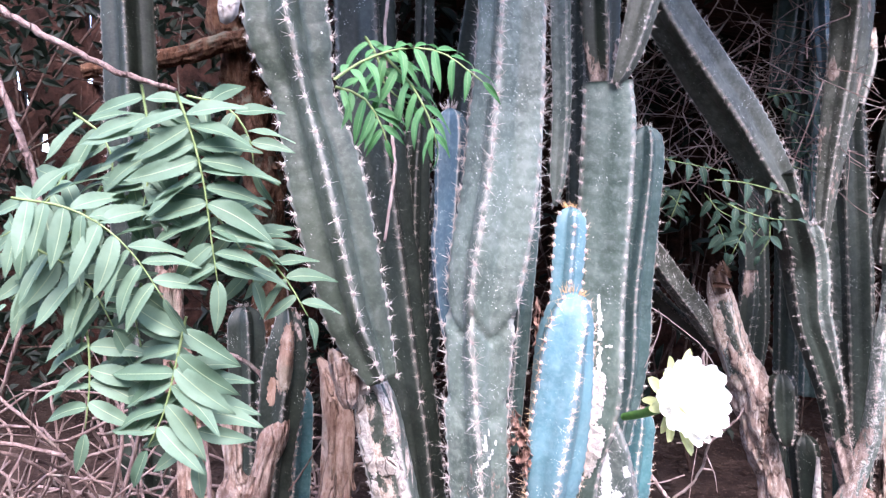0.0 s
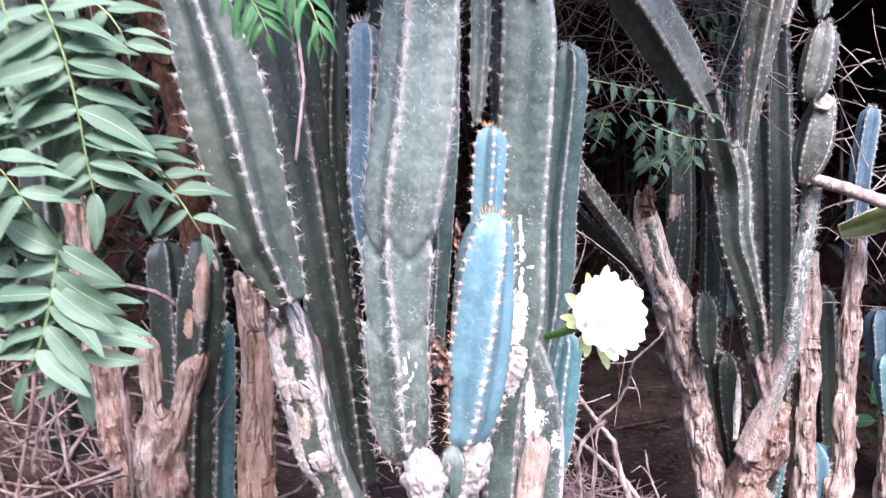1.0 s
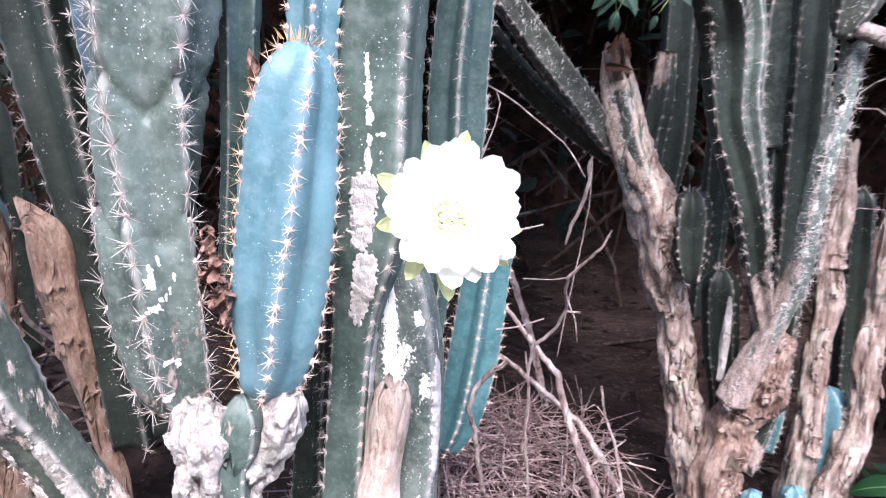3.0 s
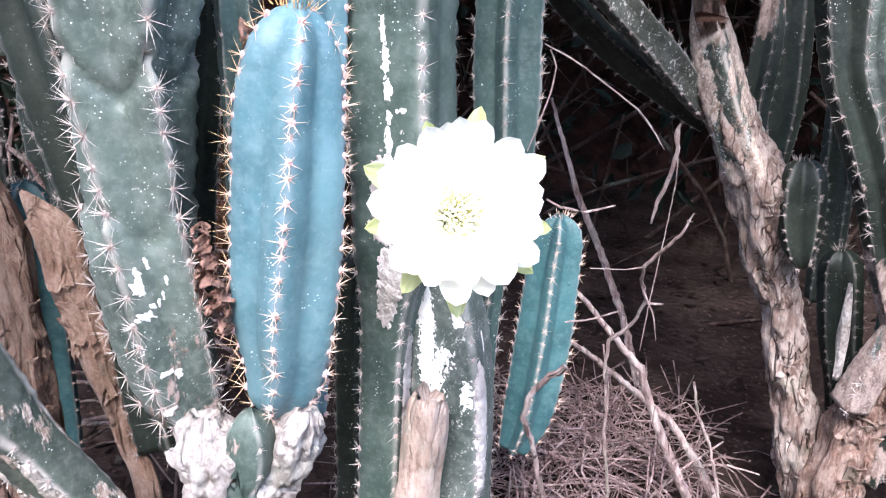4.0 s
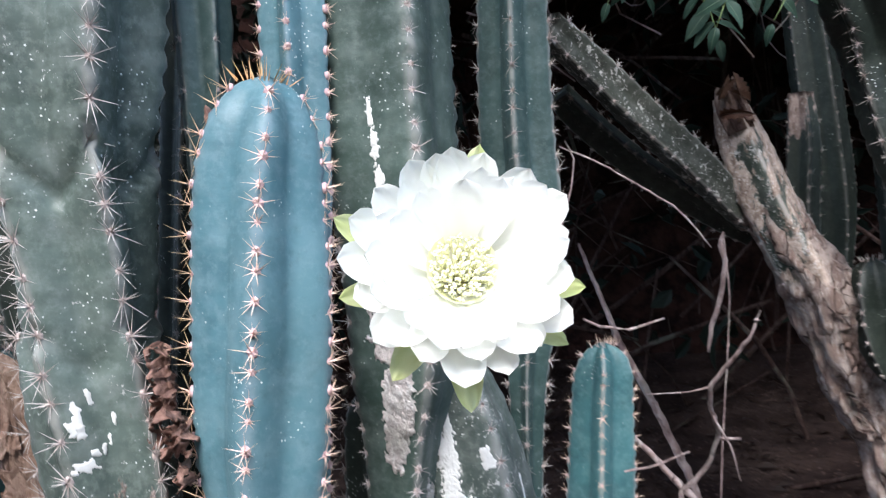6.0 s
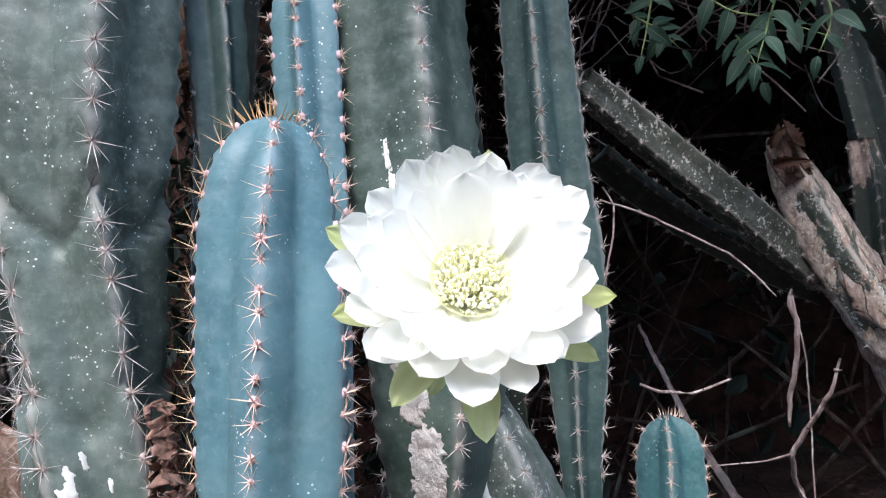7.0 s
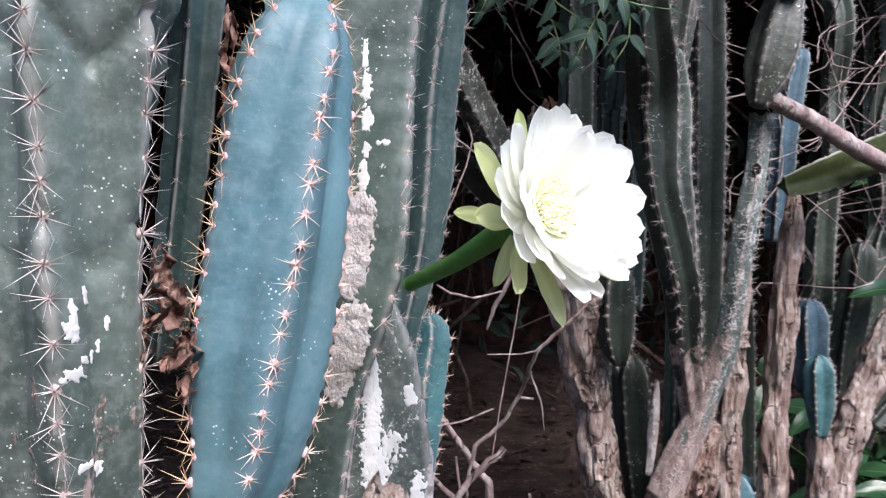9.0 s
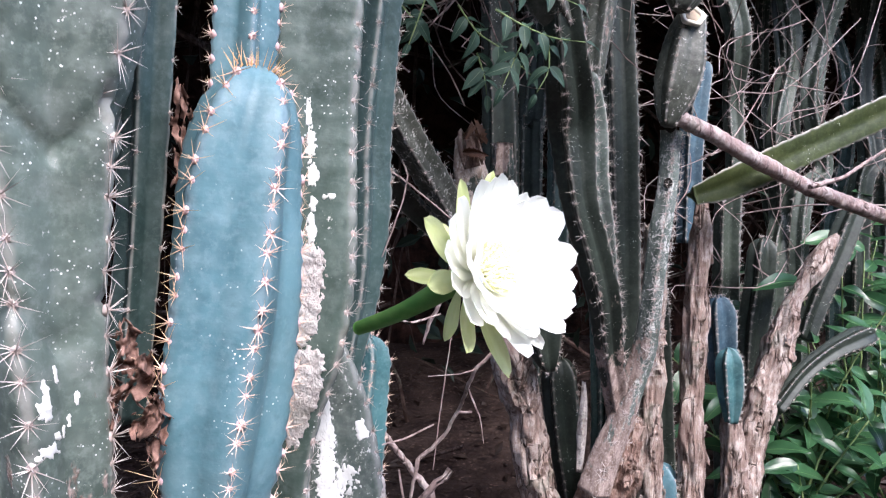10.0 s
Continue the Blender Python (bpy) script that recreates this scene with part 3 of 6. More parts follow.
def twig(label, points, material=TWIG, name="dry_twig", group="", forks=(), knots=0.05, seed=0, n=6):
    """A dry twig; forks are side twigs of the same piece of wood."""
    def kinked(q):
        """Straight runs with tight bends at the knots."""
        q = [np.array(e, float) for e in q]
        line = [q[0]]
        for a, b, d in zip(q, q[1:], q[2:]):
            line += [b + (a - b) * 0.12, b, b + (d - b) * 0.12]
        return line + [q[-1]]

    h = Heap()
    points = kinked(points)
    v, f = tube(points, 0.009, n, knots, seed)
    h.add(v, f)
    ob = h.make(name, material, None, "", True, origin=np.array(points[0][:3]))
    for i, fork in enumerate(forks):
        v, f = tube(kinked(fork), 0.009, 5, knots, seed + i + 1)
        mesh_object("side_shoot", v, f, material, ob, "", True, [], np.array(points[0][:3])).location = (0, 0, 0)
    return tagged(ob, label, "twig", group)


def leaf_mesh(name, length, width, material, curl=0.25, fold=0.3, teeth=0.0, sickle=0.0, rows=12):
    """A leaf that lies along +y from its stalk, with its face to +z."""
    verts, faces, vein = [], [], []
    for i in range(rows + 1):
        t = i / rows
        w = width * 0.5 * (math.sin(math.pi * t ** 0.72) ** 0.85 if 0 < t < 1 else 0.02)
        if teeth and i % 2:
            w *= 1 - teeth
        y, bend = length * t, sickle * length * t * t
        for x, lift in ((-1, 1), (-0.5, 0.55), (0, 0), (0.5, 0.55), (1, 1)):
            verts.append((x * w + bend, y * (1 - 0.12 * curl * t), lift * w * fold - curl * length * t * t + 0.02 * length * math.sin(9 * t + 2 * x) * abs(x)))
            vein.append(1.0 if x == 0 else 0.0)
    for i in range(rows):
        for j in range(4):
            a = i * 5 + j
            faces.append((a, a + 1, a + 6, a + 5))
    me = bpy.data.meshes.new(name)
    me.from_pydata(verts, [], faces)
    me.polygons.foreach_set("use_smooth", [True] * len(me.polygons))
    me.attributes.new("vein", "FLOAT", "POINT").data.foreach_set("value", np.array(vein, np.float32))
    me.materials.append(material)
    return me


def aim(at, along, face, scale=1.0):
    """A pose with +y along the one way and +z about the other."""
    y = Vector(along).normalized()
    x = y.cross(Vector(face)).normalized()
    z = x.cross(y)
    m = Matrix((x, y, z)).transposed().to_4x4()
    return Matrix.Translation(Vector(at)) @ m @ Matrix.Scale(scale, 4)


NEEM = [leaf_mesh("leaflet", 0.070, 0.0220, LEAF, c, 0.30, 0.075, s, 30) for c, s in ((0.15, 0.14), (0.3, -0.10), (0.22, 0.18))]
NARROW = [leaf_mesh("leaflet", 0.046, 0.0105, LEAF_BRIGHT, c, 0.35, 0.06, s, 16) for c, s in ((0.35, 0.14), (0.55, -0.12), (0.45, 0.2))]
OVATE = [leaf_mesh("leaflet", 0.046, 0.0205, LEAF_GREY, c, 0.3, 0.07, s, 18) for c, s in ((0.25, 0.08), (0.5, -0.06))]
BROAD = [leaf_mesh("leaf", 0.085, 0.036, LEAF_SHRUB, c, 0.3, 0.0, s) for c, s in ((0.2, 0.05), (0.45, -0.05))]


def pinnate(label, rachis, pairs, leaves, size=1.0, seed=0, face=(0.0, -0.8, 0.6), droop=0.15, name="leaf_spray", group="leaf sprays", swing=1.42, first=0.12):
    """A compound leaf: a stalk from its foot to its tip, and leaflets in pairs."""
    rng = np.random.default_rng(seed)
    pts = [(*q, 0.0014 - 0.0008 * i / (len(rachis) - 1)) for i, q in enumerate(rachis)]
    v, f = tube(pts, 0.012, 5, 0.0, seed)
    ob = mesh_object(name, v, f, STALK, None, "", True, [], np.array(rachis[0]))
    tagged(ob, label, "leaves", group)
    p, s = spline(rachis, 0.004)
    axis, _, _ = frames_along(p)
    fv = np.array(face, float)
    for i in range(pairs + 1):
        q = first + (1 - first) * i / pairs
        k = min(len(p) - 1, int(q * (len(p) - 1)))
        ax = axis[k]
        side = np.cross(ax, fv)
        side /= np.linalg.norm(side)
        for sg in ((-1, 1) if i < pairs else (0,)):
            a = swing + rng.normal(0, 0.12) - 0.25 * q
            d = ax * math.cos(a) + sg * side * math.sin(a) if sg else ax
            d = d + np.array([0, 0, -droop * rng.uniform(0.3, 1.0)]) + rng.normal(0, 0.10, 3)
            sc = size * (0.72 + 0.4 * math.sin(math.pi * min(1, q * 0.85 + 0.12))) * rng.uniform(0.9, 1.1)
            leaf = new("leaflet", leaves[rng.integers(len(leaves))])
            leaf.parent = ob
            here = p[k] - p[0] + ax * rng.normal(0, 0.003)
            leaf.matrix_local = aim(here, d, fv + rng.normal(0, 0.28, 3), sc)
    return ob


def shrub(label, foot, stems, leaves, size, seed, name="shrub", per=7):
    """Upright leafy shoots from one foot; each stem is a tip."""
    rng = np.random.default_rng(seed)
    h = Heap()
    spots = []
    for tip in stems:
        mid = [(f + t) / 2 + rng.normal(0, 0.02) for f, t in zip(foot, tip)]
        pts = [(*foot, 0.004), (*mid, 0.003), (*tip, 0.0015)]
        v, f = tube(pts, 0.02, 5, 0.05, seed)
        h.add(v, f)
        p, _ = spline(pts, 0.01)
        spots.append(p[:, :3])
    ob = h.make(name, STALK, None, "", True, origin=np.array(foot))
    tagged(ob, label, "shrub", "leafy undergrowth")
    for line in spots:
        axis, front, side = frames_along(line)
        for i in range(per):
            q = 0.35 + 0.65 * i / (per - 1)
            k = min(len(line) - 1, int(q * (len(line) - 1)))
            a = i * 2.4 + rng.normal(0, 0.4)
            d = front[k] * math.cos(a) + side[k] * math.sin(a) + axis[k] * rng.uniform(0.1, 0.9) + np.array([0, 0, -0.15])
            leaf = new("leaf", leaves[rng.integers(len(leaves))])
            leaf.parent = ob
            leaf.matrix_local = aim(line[k] - np.array(foot), d, np.array([0, -0.5, 0.9]) + rng.normal(0, 0.3, 3), size * rng.uniform(0.6, 1.15))
    return ob


STALK = plain("leaf_stalk_green", (0.16, 0.22, 0.09), 0.5)


# ---- ground ----
def ground_height(x, y):
    return 0.12 * min(max(y, -1.0), 5.0) + 0.03 * noise.noise((x * 1.7, y * 1.7, 0)) + 0.012 * noise.noise((x * 8, y * 8, 4))


def make_ground():
    xs = np.concatenate([np.linspace(-40, -3, 10), np.linspace(-2.6, 3.4, 121), np.linspace(4, 40, 10)])
    ys = np.concatenate([np.linspace(-40, -2, 10), np.linspace(-1.6, 4.4, 121), np.linspace(5, 40, 10)])
    verts = [(x, y, ground_height(x, y)) for y in ys for x in xs]
    w = len(xs)
    faces = [(j * w + i, j * w + i + 1, (j + 1) * w + i + 1, (j + 1) * w + i) for j in range(len(ys) - 1) for i in range(w - 1)]
    g = Graph("forest_soil", 0.95, 0.1)
    # soil tones lowered in colour so the shaded gap goes nearly black
    color = g.mix(g.step(g.noise(6, 5), 0.35, 0.65), (0.020, 0.012, 0.011), (0.050, 0.033, 0.028))
    color = g.mix(g.calc("MULTIPLY", g.step(g.cells(70), 0.1, 0.4, 1.0, 0.0), g.step(g.noise(30, 4), 0.45, 0.6)), color, (0.10, 0.068, 0.056))
    m = g.done(color, g.calc("ADD", g.noise(60, 6, 0.7), g.cells(45)), 0.9, 0.012)
    tagged(mesh_object("ground", verts, faces, m), "dark brown soil covered with dry leaf litter", "ground", "", "structure")


make_ground()

# the main clump
stem("tall grey-green cactus column with white scale specks", [(0.1282, 0.997, 1.7872, 0.0495), (0.1361, 0.997, 1.4552, 0.0519), (0.1287, 0.998, 1.2188, 0.0591), (0.111, 0.999, 1.0749, 0.06), (0.1032, 1.002, 0.9919, 0.0514), (0.1014, 1.005, 0.9337, 0.048), (0.0985, 1.007, 0.8808, 0.0457), (0.0998, 1.01, 0.8237, 0.0451), (0.1033, 1.015, 0.7718, 0.044), (0.109, 1.021, 0.7243, 0.0382), (0.1209, 1.027, 0.6916, 0.0232)], HAZE, phase=64, depth=0.34, top="open", notches=((0.9795, 0.2), (0.868, 0.14)), twist=(0.93, 150, 14), patches=((0.8165, 19, 0.0085, 0.0150), (0.8190, 29, 0.0060, 0.0070), (0.8215, 38, 0.0090, 0.0042), (0.8290, 45, 0.0095, 0.0042), (0.8365, 52, 0.0110, 0.0042), (0.8455, 20, 0.0260, 0.0060), (0.8375, 16, 0.0120, 0.0055), (0.8590, 31, 0.0110, 0.0055), (0.7549, 39, 0.0095, 0.0088), (0.7613, 25, 0.0053, 0.0130), (0.7275, 10, 0.0074, 0.0116)), crust=0.40, spine=0.021, cluster=11, pads=True, cork=(0, 0, 0, 0, 0, 0.12, 0.5))
stem("young blue cactus column with a rounded spiny tip", [(0.2347, 1.028, 1.0494, 0.0375), (0.2311, 1.028, 1.0305, 0.0378), (0.2264, 1.028, 1.0084, 0.0402), (0.2206, 1.028, 0.9667, 0.045), (0.2167, 1.028, 0.8888, 0.0469), (0.2097, 1.028, 0.8055, 0.0456), (0.2057, 1.028, 0.7545, 0.0369), (0.1965, 1.028, 0.7233, 0.0278), (0.1945, 1.028, 0.7045, 0.0107)], BLUE, phase=19, twist=(0.90, -105, 12), spine=0.0140, gap=0.0148, cluster=9, spines=SPINE_RED, felt=FELT_PINK, depth=0.27, bulge=0.03, edge_spine=0.020, pads=True, cork=(0, 0, 0, 0, 0, 0.2))
stem("leaning grey-green cactus column with spiny ribs", [(-0.151, 0.82, 1.658, 0.0497), (-0.1405, 0.82, 1.3923, 0.0513), (-0.1289, 0.82, 1.3325, 0.0498), (-0.1141, 0.82, 1.2737, 0.0371), (-0.0904, 0.82, 1.1951, 0.0463), (-0.0649, 0.82, 1.0957, 0.0443), (-0.0452, 0.82, 1.0236, 0.039), (-0.0292, 0.82, 0.9849, 0.0297), (-0.0142, 0.82, 0.9493, 0.0197)], OLIVE_SHADED, phase=13, top="open", notches=((1.2863, 0.1), (1.0246, 0.08)), crust=0.3, pads=True, spine=0.014, cork=(0, 0, 0, 0, 0.05, 0.3))
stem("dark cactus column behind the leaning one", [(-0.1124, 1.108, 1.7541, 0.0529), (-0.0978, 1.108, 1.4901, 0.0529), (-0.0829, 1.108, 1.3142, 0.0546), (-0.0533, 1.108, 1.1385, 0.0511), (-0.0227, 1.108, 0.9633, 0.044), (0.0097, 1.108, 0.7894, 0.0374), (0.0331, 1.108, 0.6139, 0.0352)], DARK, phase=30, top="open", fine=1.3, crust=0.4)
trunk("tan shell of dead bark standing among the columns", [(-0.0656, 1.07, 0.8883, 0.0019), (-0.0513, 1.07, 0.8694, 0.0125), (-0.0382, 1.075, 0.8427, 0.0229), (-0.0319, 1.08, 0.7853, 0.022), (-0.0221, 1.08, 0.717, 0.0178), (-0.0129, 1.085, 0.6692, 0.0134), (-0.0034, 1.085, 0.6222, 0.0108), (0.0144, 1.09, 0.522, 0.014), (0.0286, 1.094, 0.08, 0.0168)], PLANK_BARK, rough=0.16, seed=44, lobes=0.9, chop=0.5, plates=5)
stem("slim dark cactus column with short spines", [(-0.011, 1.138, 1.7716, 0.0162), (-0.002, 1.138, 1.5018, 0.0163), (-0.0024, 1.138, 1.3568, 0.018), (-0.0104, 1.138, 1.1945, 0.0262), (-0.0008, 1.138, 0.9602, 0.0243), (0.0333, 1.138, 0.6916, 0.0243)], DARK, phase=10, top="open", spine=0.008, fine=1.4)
stem("slate-blue cactus column in the shade", [(0.0482, 1.028, 1.3098, 0.0253), (0.0504, 1.028, 1.2529, 0.0261), (0.0486, 1.028, 1.1508, 0.0221), (0.0469, 1.028, 1.1141, 0.0236), (0.0527, 1.028, 1.0247, 0.0188), (0.066, 1.028, 0.9438, 0.0098)], SLATE, phase=30, fine=1.4)
stem("slim blue cactus column with a pointed tip", [(0.2334, 1.093, 1.1752, 0.0249), (0.2313, 1.093, 1.1272, 0.0265), (0.2233, 1.093, 0.9708, 0.0246), (0.2120, 1.098, 0.8, 0.0150), (0.2010, 1.098, 0.6713, 0.0120)], BLUE, phase=10, spine=0.01, gap=0.017, spines=SPINE_RED, felt=FELT_PINK, pads=True)
stem("thick grey-green cactus column streaked with white lime", [(0.2911, 1.133, 1.3682, 0.0497), (0.2947, 1.133, 1.2822, 0.0542), (0.287, 1.133, 1.0366, 0.053), (0.2859, 1.133, 0.9679, 0.053), (0.2873, 1.133, 0.8955, 0.0523), (0.2803, 1.133, 0.8293, 0.0448), (0.2733, 1.133, 0.7807, 0.0342), (0.2673, 1.133, 0.7237, 0.0293), (0.2615, 1.133, 0.6149, 0.0295), (0.2509, 1.133, 0.4104, 0.0313)], GREEN, ribs=4, phase=34, depth=0.30, top="open", patches=((1.0300, -10, 0.0220, 0.0070), (1.0040, -7, 0.0260, 0.0110), (0.9800, -3, 0.0210, 0.0115), (0.9580, -3, 0.0140, 0.0080), (0.9400, -6, 0.0230, 0.0122), (0.9183, -57, 0.0186, 0.0057), (0.9658, 16, 0.0062, 0.0063), (0.9627, 9, 0.0041, 0.0054)), scars=((0.8880, -12, 0.0900, 0.0390), (0.8020, 1, 0.0920, 0.0320), (0.6698, 74, 0.1717, 0.0236)), crust=0.3, pads=True, spine=0.013, cork=(0.1, 0, 0, 0, 0.05, 0.2, 0.5))
stem("lime-specked green cactus column under the flower", [(0.2973, 1.168, 0.8739, 0.0157), (0.3036, 1.168, 0.8316, 0.0292), (0.3151, 1.168, 0.781, 0.0405), (0.3237, 1.168, 0.7117, 0.0476), (0.3271, 1.168, 0.6247, 0.0481), (0.3244, 1.168, 0.5314, 0.0474), (0.3179, 1.168, 0.3477, 0.0474)], GREY, ribs=4, phase=40, depth=0.26, top="open", patches=((0.7417, -24, 0.1157, 0.0179), (0.7044, -13, 0.0424, 0.0212), (0.6868, 27, 0.032, 0.0128), (0.7665, -17, 0.0465, 0.0156), (0.7138, -25, 0.0796, 0.0159), (0.721, 1, 0.0258, 0.021), (0.7737, -15, 0.062, 0.0075), (0.7613, 27, 0.0207, 0.0104), (0.7282, 81, 0.0217, 0.0075), (0.7365, -27, 0.0413, 0.0074)), scars=((0.6402, 51, 0.153, 0.0252),), crust=0.85, spine=0.013, cork=(0.1, 0.05, 0.1, 0.3, 0.5))
stem("teal cactus column in the shade", [(0.3798, 1.258, 1.3289, 0.0275), (0.3814, 1.258, 1.2527, 0.0304), (0.366, 1.278, 1.0427, 0.037), (0.3655, 1.278, 0.9597, 0.0375), (0.3638, 1.278, 0.8723, 0.0286), (0.3529, 1.278, 0.7786, 0.0185), (0.3443, 1.278, 0.6436, 0.013), (0.3403, 1.278, 0.3743, 0.0141)], TEAL, phase=3, spine=0.011, fine=1.3)
stem("short teal cactus shoot with a rounded spiny tip", [(0.4215, 1.438, 0.7997, 0.0353), (0.4206, 1.438, 0.7721, 0.0356), (0.4157, 1.438, 0.7341, 0.0368), (0.4079, 1.438, 0.6551, 0.04), (0.398, 1.438, 0.5802, 0.0401), (0.384, 1.438, 0.5022, 0.0363), (0.3658, 1.438, 0.4468, 0.0224)], AQUA, phase=2, spine=0.011, gap=0.0175, cluster=7, spines=SPINE_RED)
stem("thin hanging cactus arm tapering to a point", [(0.2084, 1.118, 1.7615, 0.0175), (0.212, 1.118, 1.4979, 0.0176), (0.2184, 1.118, 1.3392, 0.0167), (0.2153, 1.118, 1.2249, 0.014), (0.2123, 1.118, 1.1768, 0.0036)], GREY, ribs=4, phase=20, top="open", spine=0.011, fine=1.3, crust=0.3)
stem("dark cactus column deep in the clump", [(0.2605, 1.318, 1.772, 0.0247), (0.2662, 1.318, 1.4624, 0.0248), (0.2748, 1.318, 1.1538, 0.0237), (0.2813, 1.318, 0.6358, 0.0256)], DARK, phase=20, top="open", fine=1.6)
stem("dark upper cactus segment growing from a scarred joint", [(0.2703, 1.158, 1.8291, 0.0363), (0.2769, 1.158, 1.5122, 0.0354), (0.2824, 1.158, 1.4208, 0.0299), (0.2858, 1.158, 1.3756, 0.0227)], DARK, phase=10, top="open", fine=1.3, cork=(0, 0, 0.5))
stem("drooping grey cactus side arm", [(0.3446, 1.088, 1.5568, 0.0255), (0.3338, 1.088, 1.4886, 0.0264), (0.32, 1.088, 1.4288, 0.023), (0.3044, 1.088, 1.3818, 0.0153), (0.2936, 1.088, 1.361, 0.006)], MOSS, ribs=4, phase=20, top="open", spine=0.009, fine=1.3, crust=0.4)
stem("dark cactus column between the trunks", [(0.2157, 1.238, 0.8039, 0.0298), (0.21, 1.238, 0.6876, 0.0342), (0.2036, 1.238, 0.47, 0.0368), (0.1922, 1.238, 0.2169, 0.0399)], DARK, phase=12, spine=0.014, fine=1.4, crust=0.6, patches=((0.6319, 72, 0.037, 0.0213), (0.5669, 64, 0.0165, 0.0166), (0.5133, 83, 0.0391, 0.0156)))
# added column: hides sky gaps and stands for the unlit void here
stem("added dark cactus column standing for the shaded gap behind the blue one", [(0.104, 1.288, 1.6454, 0.0356), (0.0658, 1.288, 1.3743, 0.0348), (0.0354, 1.288, 1.1851, 0.0339), (-0.0008, 1.288, 0.9377, 0.0302), (-0.0496, 1.288, 0.5638, 0.0271)], DARK, phase=15, top="open", spine=0.012, fine=1.4)
stem("smooth dark teal cactus column in the shade beside the blue one", [(0.1657, 1.075, 1.3111, 0.0237), (0.1651, 1.075, 1.2126, 0.024), (0.1648, 1.075, 1.1418, 0.024), (0.1631, 1.075, 1.0739, 0.0214), (0.161, 1.075, 1.0039, 0.0189), (0.1573, 1.075, 0.9201, 0.0173), (0.1496, 1.075, 0.8008, 0.016)], TEAL, phase=-16, top="open", spine=0.006, gap=0.034, cluster=5, fine=1.2)
trunk("white flake of peeling skin on the leaning column", [(-0.1833, 0.755, 1.3789, 0.0068), (-0.1845, 0.755, 1.3653, 0.0123), (-0.1868, 0.755, 1.3538, 0.0111), (-0.1901, 0.755, 1.3444, 0.0043)], WHITE_BARK, rough=0.25, seed=46, name="bark_flap", plates=0)
trunk("whitish corky base of the cactus columns", [(0.1375, 1.005, 0.7142, 0.0136), (0.1338, 1.005, 0.7002, 0.0256), (0.1365, 1.005, 0.6823, 0.0305), (0.1418, 1.005, 0.6563, 0.0271), (0.1442, 1.005, 0.6295, 0.0264), (0.1418, 1.005, 0.5439, 0.0343), (0.1399, 1.005, 0.08, 0.0412)], WHITE_BARK, rough=0.46, seed=3, lobes=0.2, crumb=0.11, fine=0.6, chop=2.2, plates=14, torn=False)
trunk("pale corky foot of the blue column", [(0.2214, 1.02, 0.7205, 0.0109), (0.219, 1.02, 0.7086, 0.0192), (0.2129, 1.02, 0.6927, 0.024), (0.2026, 1.02, 0.6681, 0.0225), (0.1892, 1.02, 0.6399, 0.0219), (0.17, 1.02, 0.5874, 0.0245), (0.1546, 1.02, 0.08, 0.0294)], WHITE_BARK, rough=0.46, seed=4, lobes=0.2, crumb=0.11, fine=0.6, chop=2.2, plates=5, torn=False)
stem("short green cactus joint between corky feet", [(0.1807, 1.005, 0.7225, 0.009), (0.1786, 1.005, 0.7113, 0.0189), (0.1784, 1.005, 0.691, 0.0228), (0.1743, 1.005, 0.6593, 0.024), (0.1661, 1.005, 0.6041, 0.0237), (0.1595, 1.005, 0.08, 0.0284)], GREEN, ribs=4, phase=44, depth=0.2, spine=0.007, cork=(0.3, 0.0, 0.1, 0.5), crust=0.4)
trunk("torn brown stump of the thick column", [(0.3161, 1.1, 0.6938, 0.0153), (0.3136, 1.1, 0.68, 0.022), (0.3096, 1.1, 0.645, 0.0239), (0.3051, 1.1, 0.5966, 0.0234), (0.2996, 1.1, 0.5139, 0.0286), (0.2952, 1.1, 0.08, 0.0343)], SALMON_BARK, rough=0.16, seed=5, chop=0.5, plates=4)

# the left side
stem("bleached leaning cactus trunk with torn green patches", [(-0.0661, 0.845, 0.9854, 0.0135), (-0.0493, 0.85, 0.9589, 0.0205), (-0.0303, 0.86, 0.9228, 0.0276), (-0.0191, 0.88, 0.8693, 0.0318), (-0.0087, 0.9, 0.8134, 0.0333), (0.0023, 0.92, 0.7476, 0.034), (0.0157, 0.937, 0.7084, 0.0277), (0.0375, 0.965, 0.6355, 0.0294), (0.0652, 0.99, 0.5539, 0.0322), (0.1195, 1.05, 0.3523, 0.0419), (0.1629, 1.098, 0.08, 0.0503)], PATCHY, ribs=4, phase=40, depth=0.16, top="open", cork=(0.46, 0.42, 0.42, 0.46, 0.48, 0.50), spine=0.009, wobble=0.10, scars=((0.93, 34.0, 0.13, 0.012), (0.90, -30.0, 0.16, 0.014), (0.80, 30.0, 0.15, 0.013), (0.76, -34.0, 0.16, 0.013), (0.845, 4.0, 0.03, 0.030), (0.745, 6.0, 0.035, 0.030), (0.66, 28.0, 0.13, 0.014), (0.62, -30.0, 0.14, 0.013), (0.60, 5.0, 0.03, 0.03), (0.955, 0.0, 0.05, 0.03)), scab=PALE_SCAB)
trunk("brown flap of torn bark on the leaning trunk", [(-0.0647, 0.82, 0.9761, 0.0143), (-0.0598, 0.82, 0.9574, 0.0159), (-0.0551, 0.82, 0.9303, 0.0122), (-0.0533, 0.82, 0.9158, 0.0049)], PALE_BARK, rough=0.3, seed=41, name="bark_flap", plates=2)
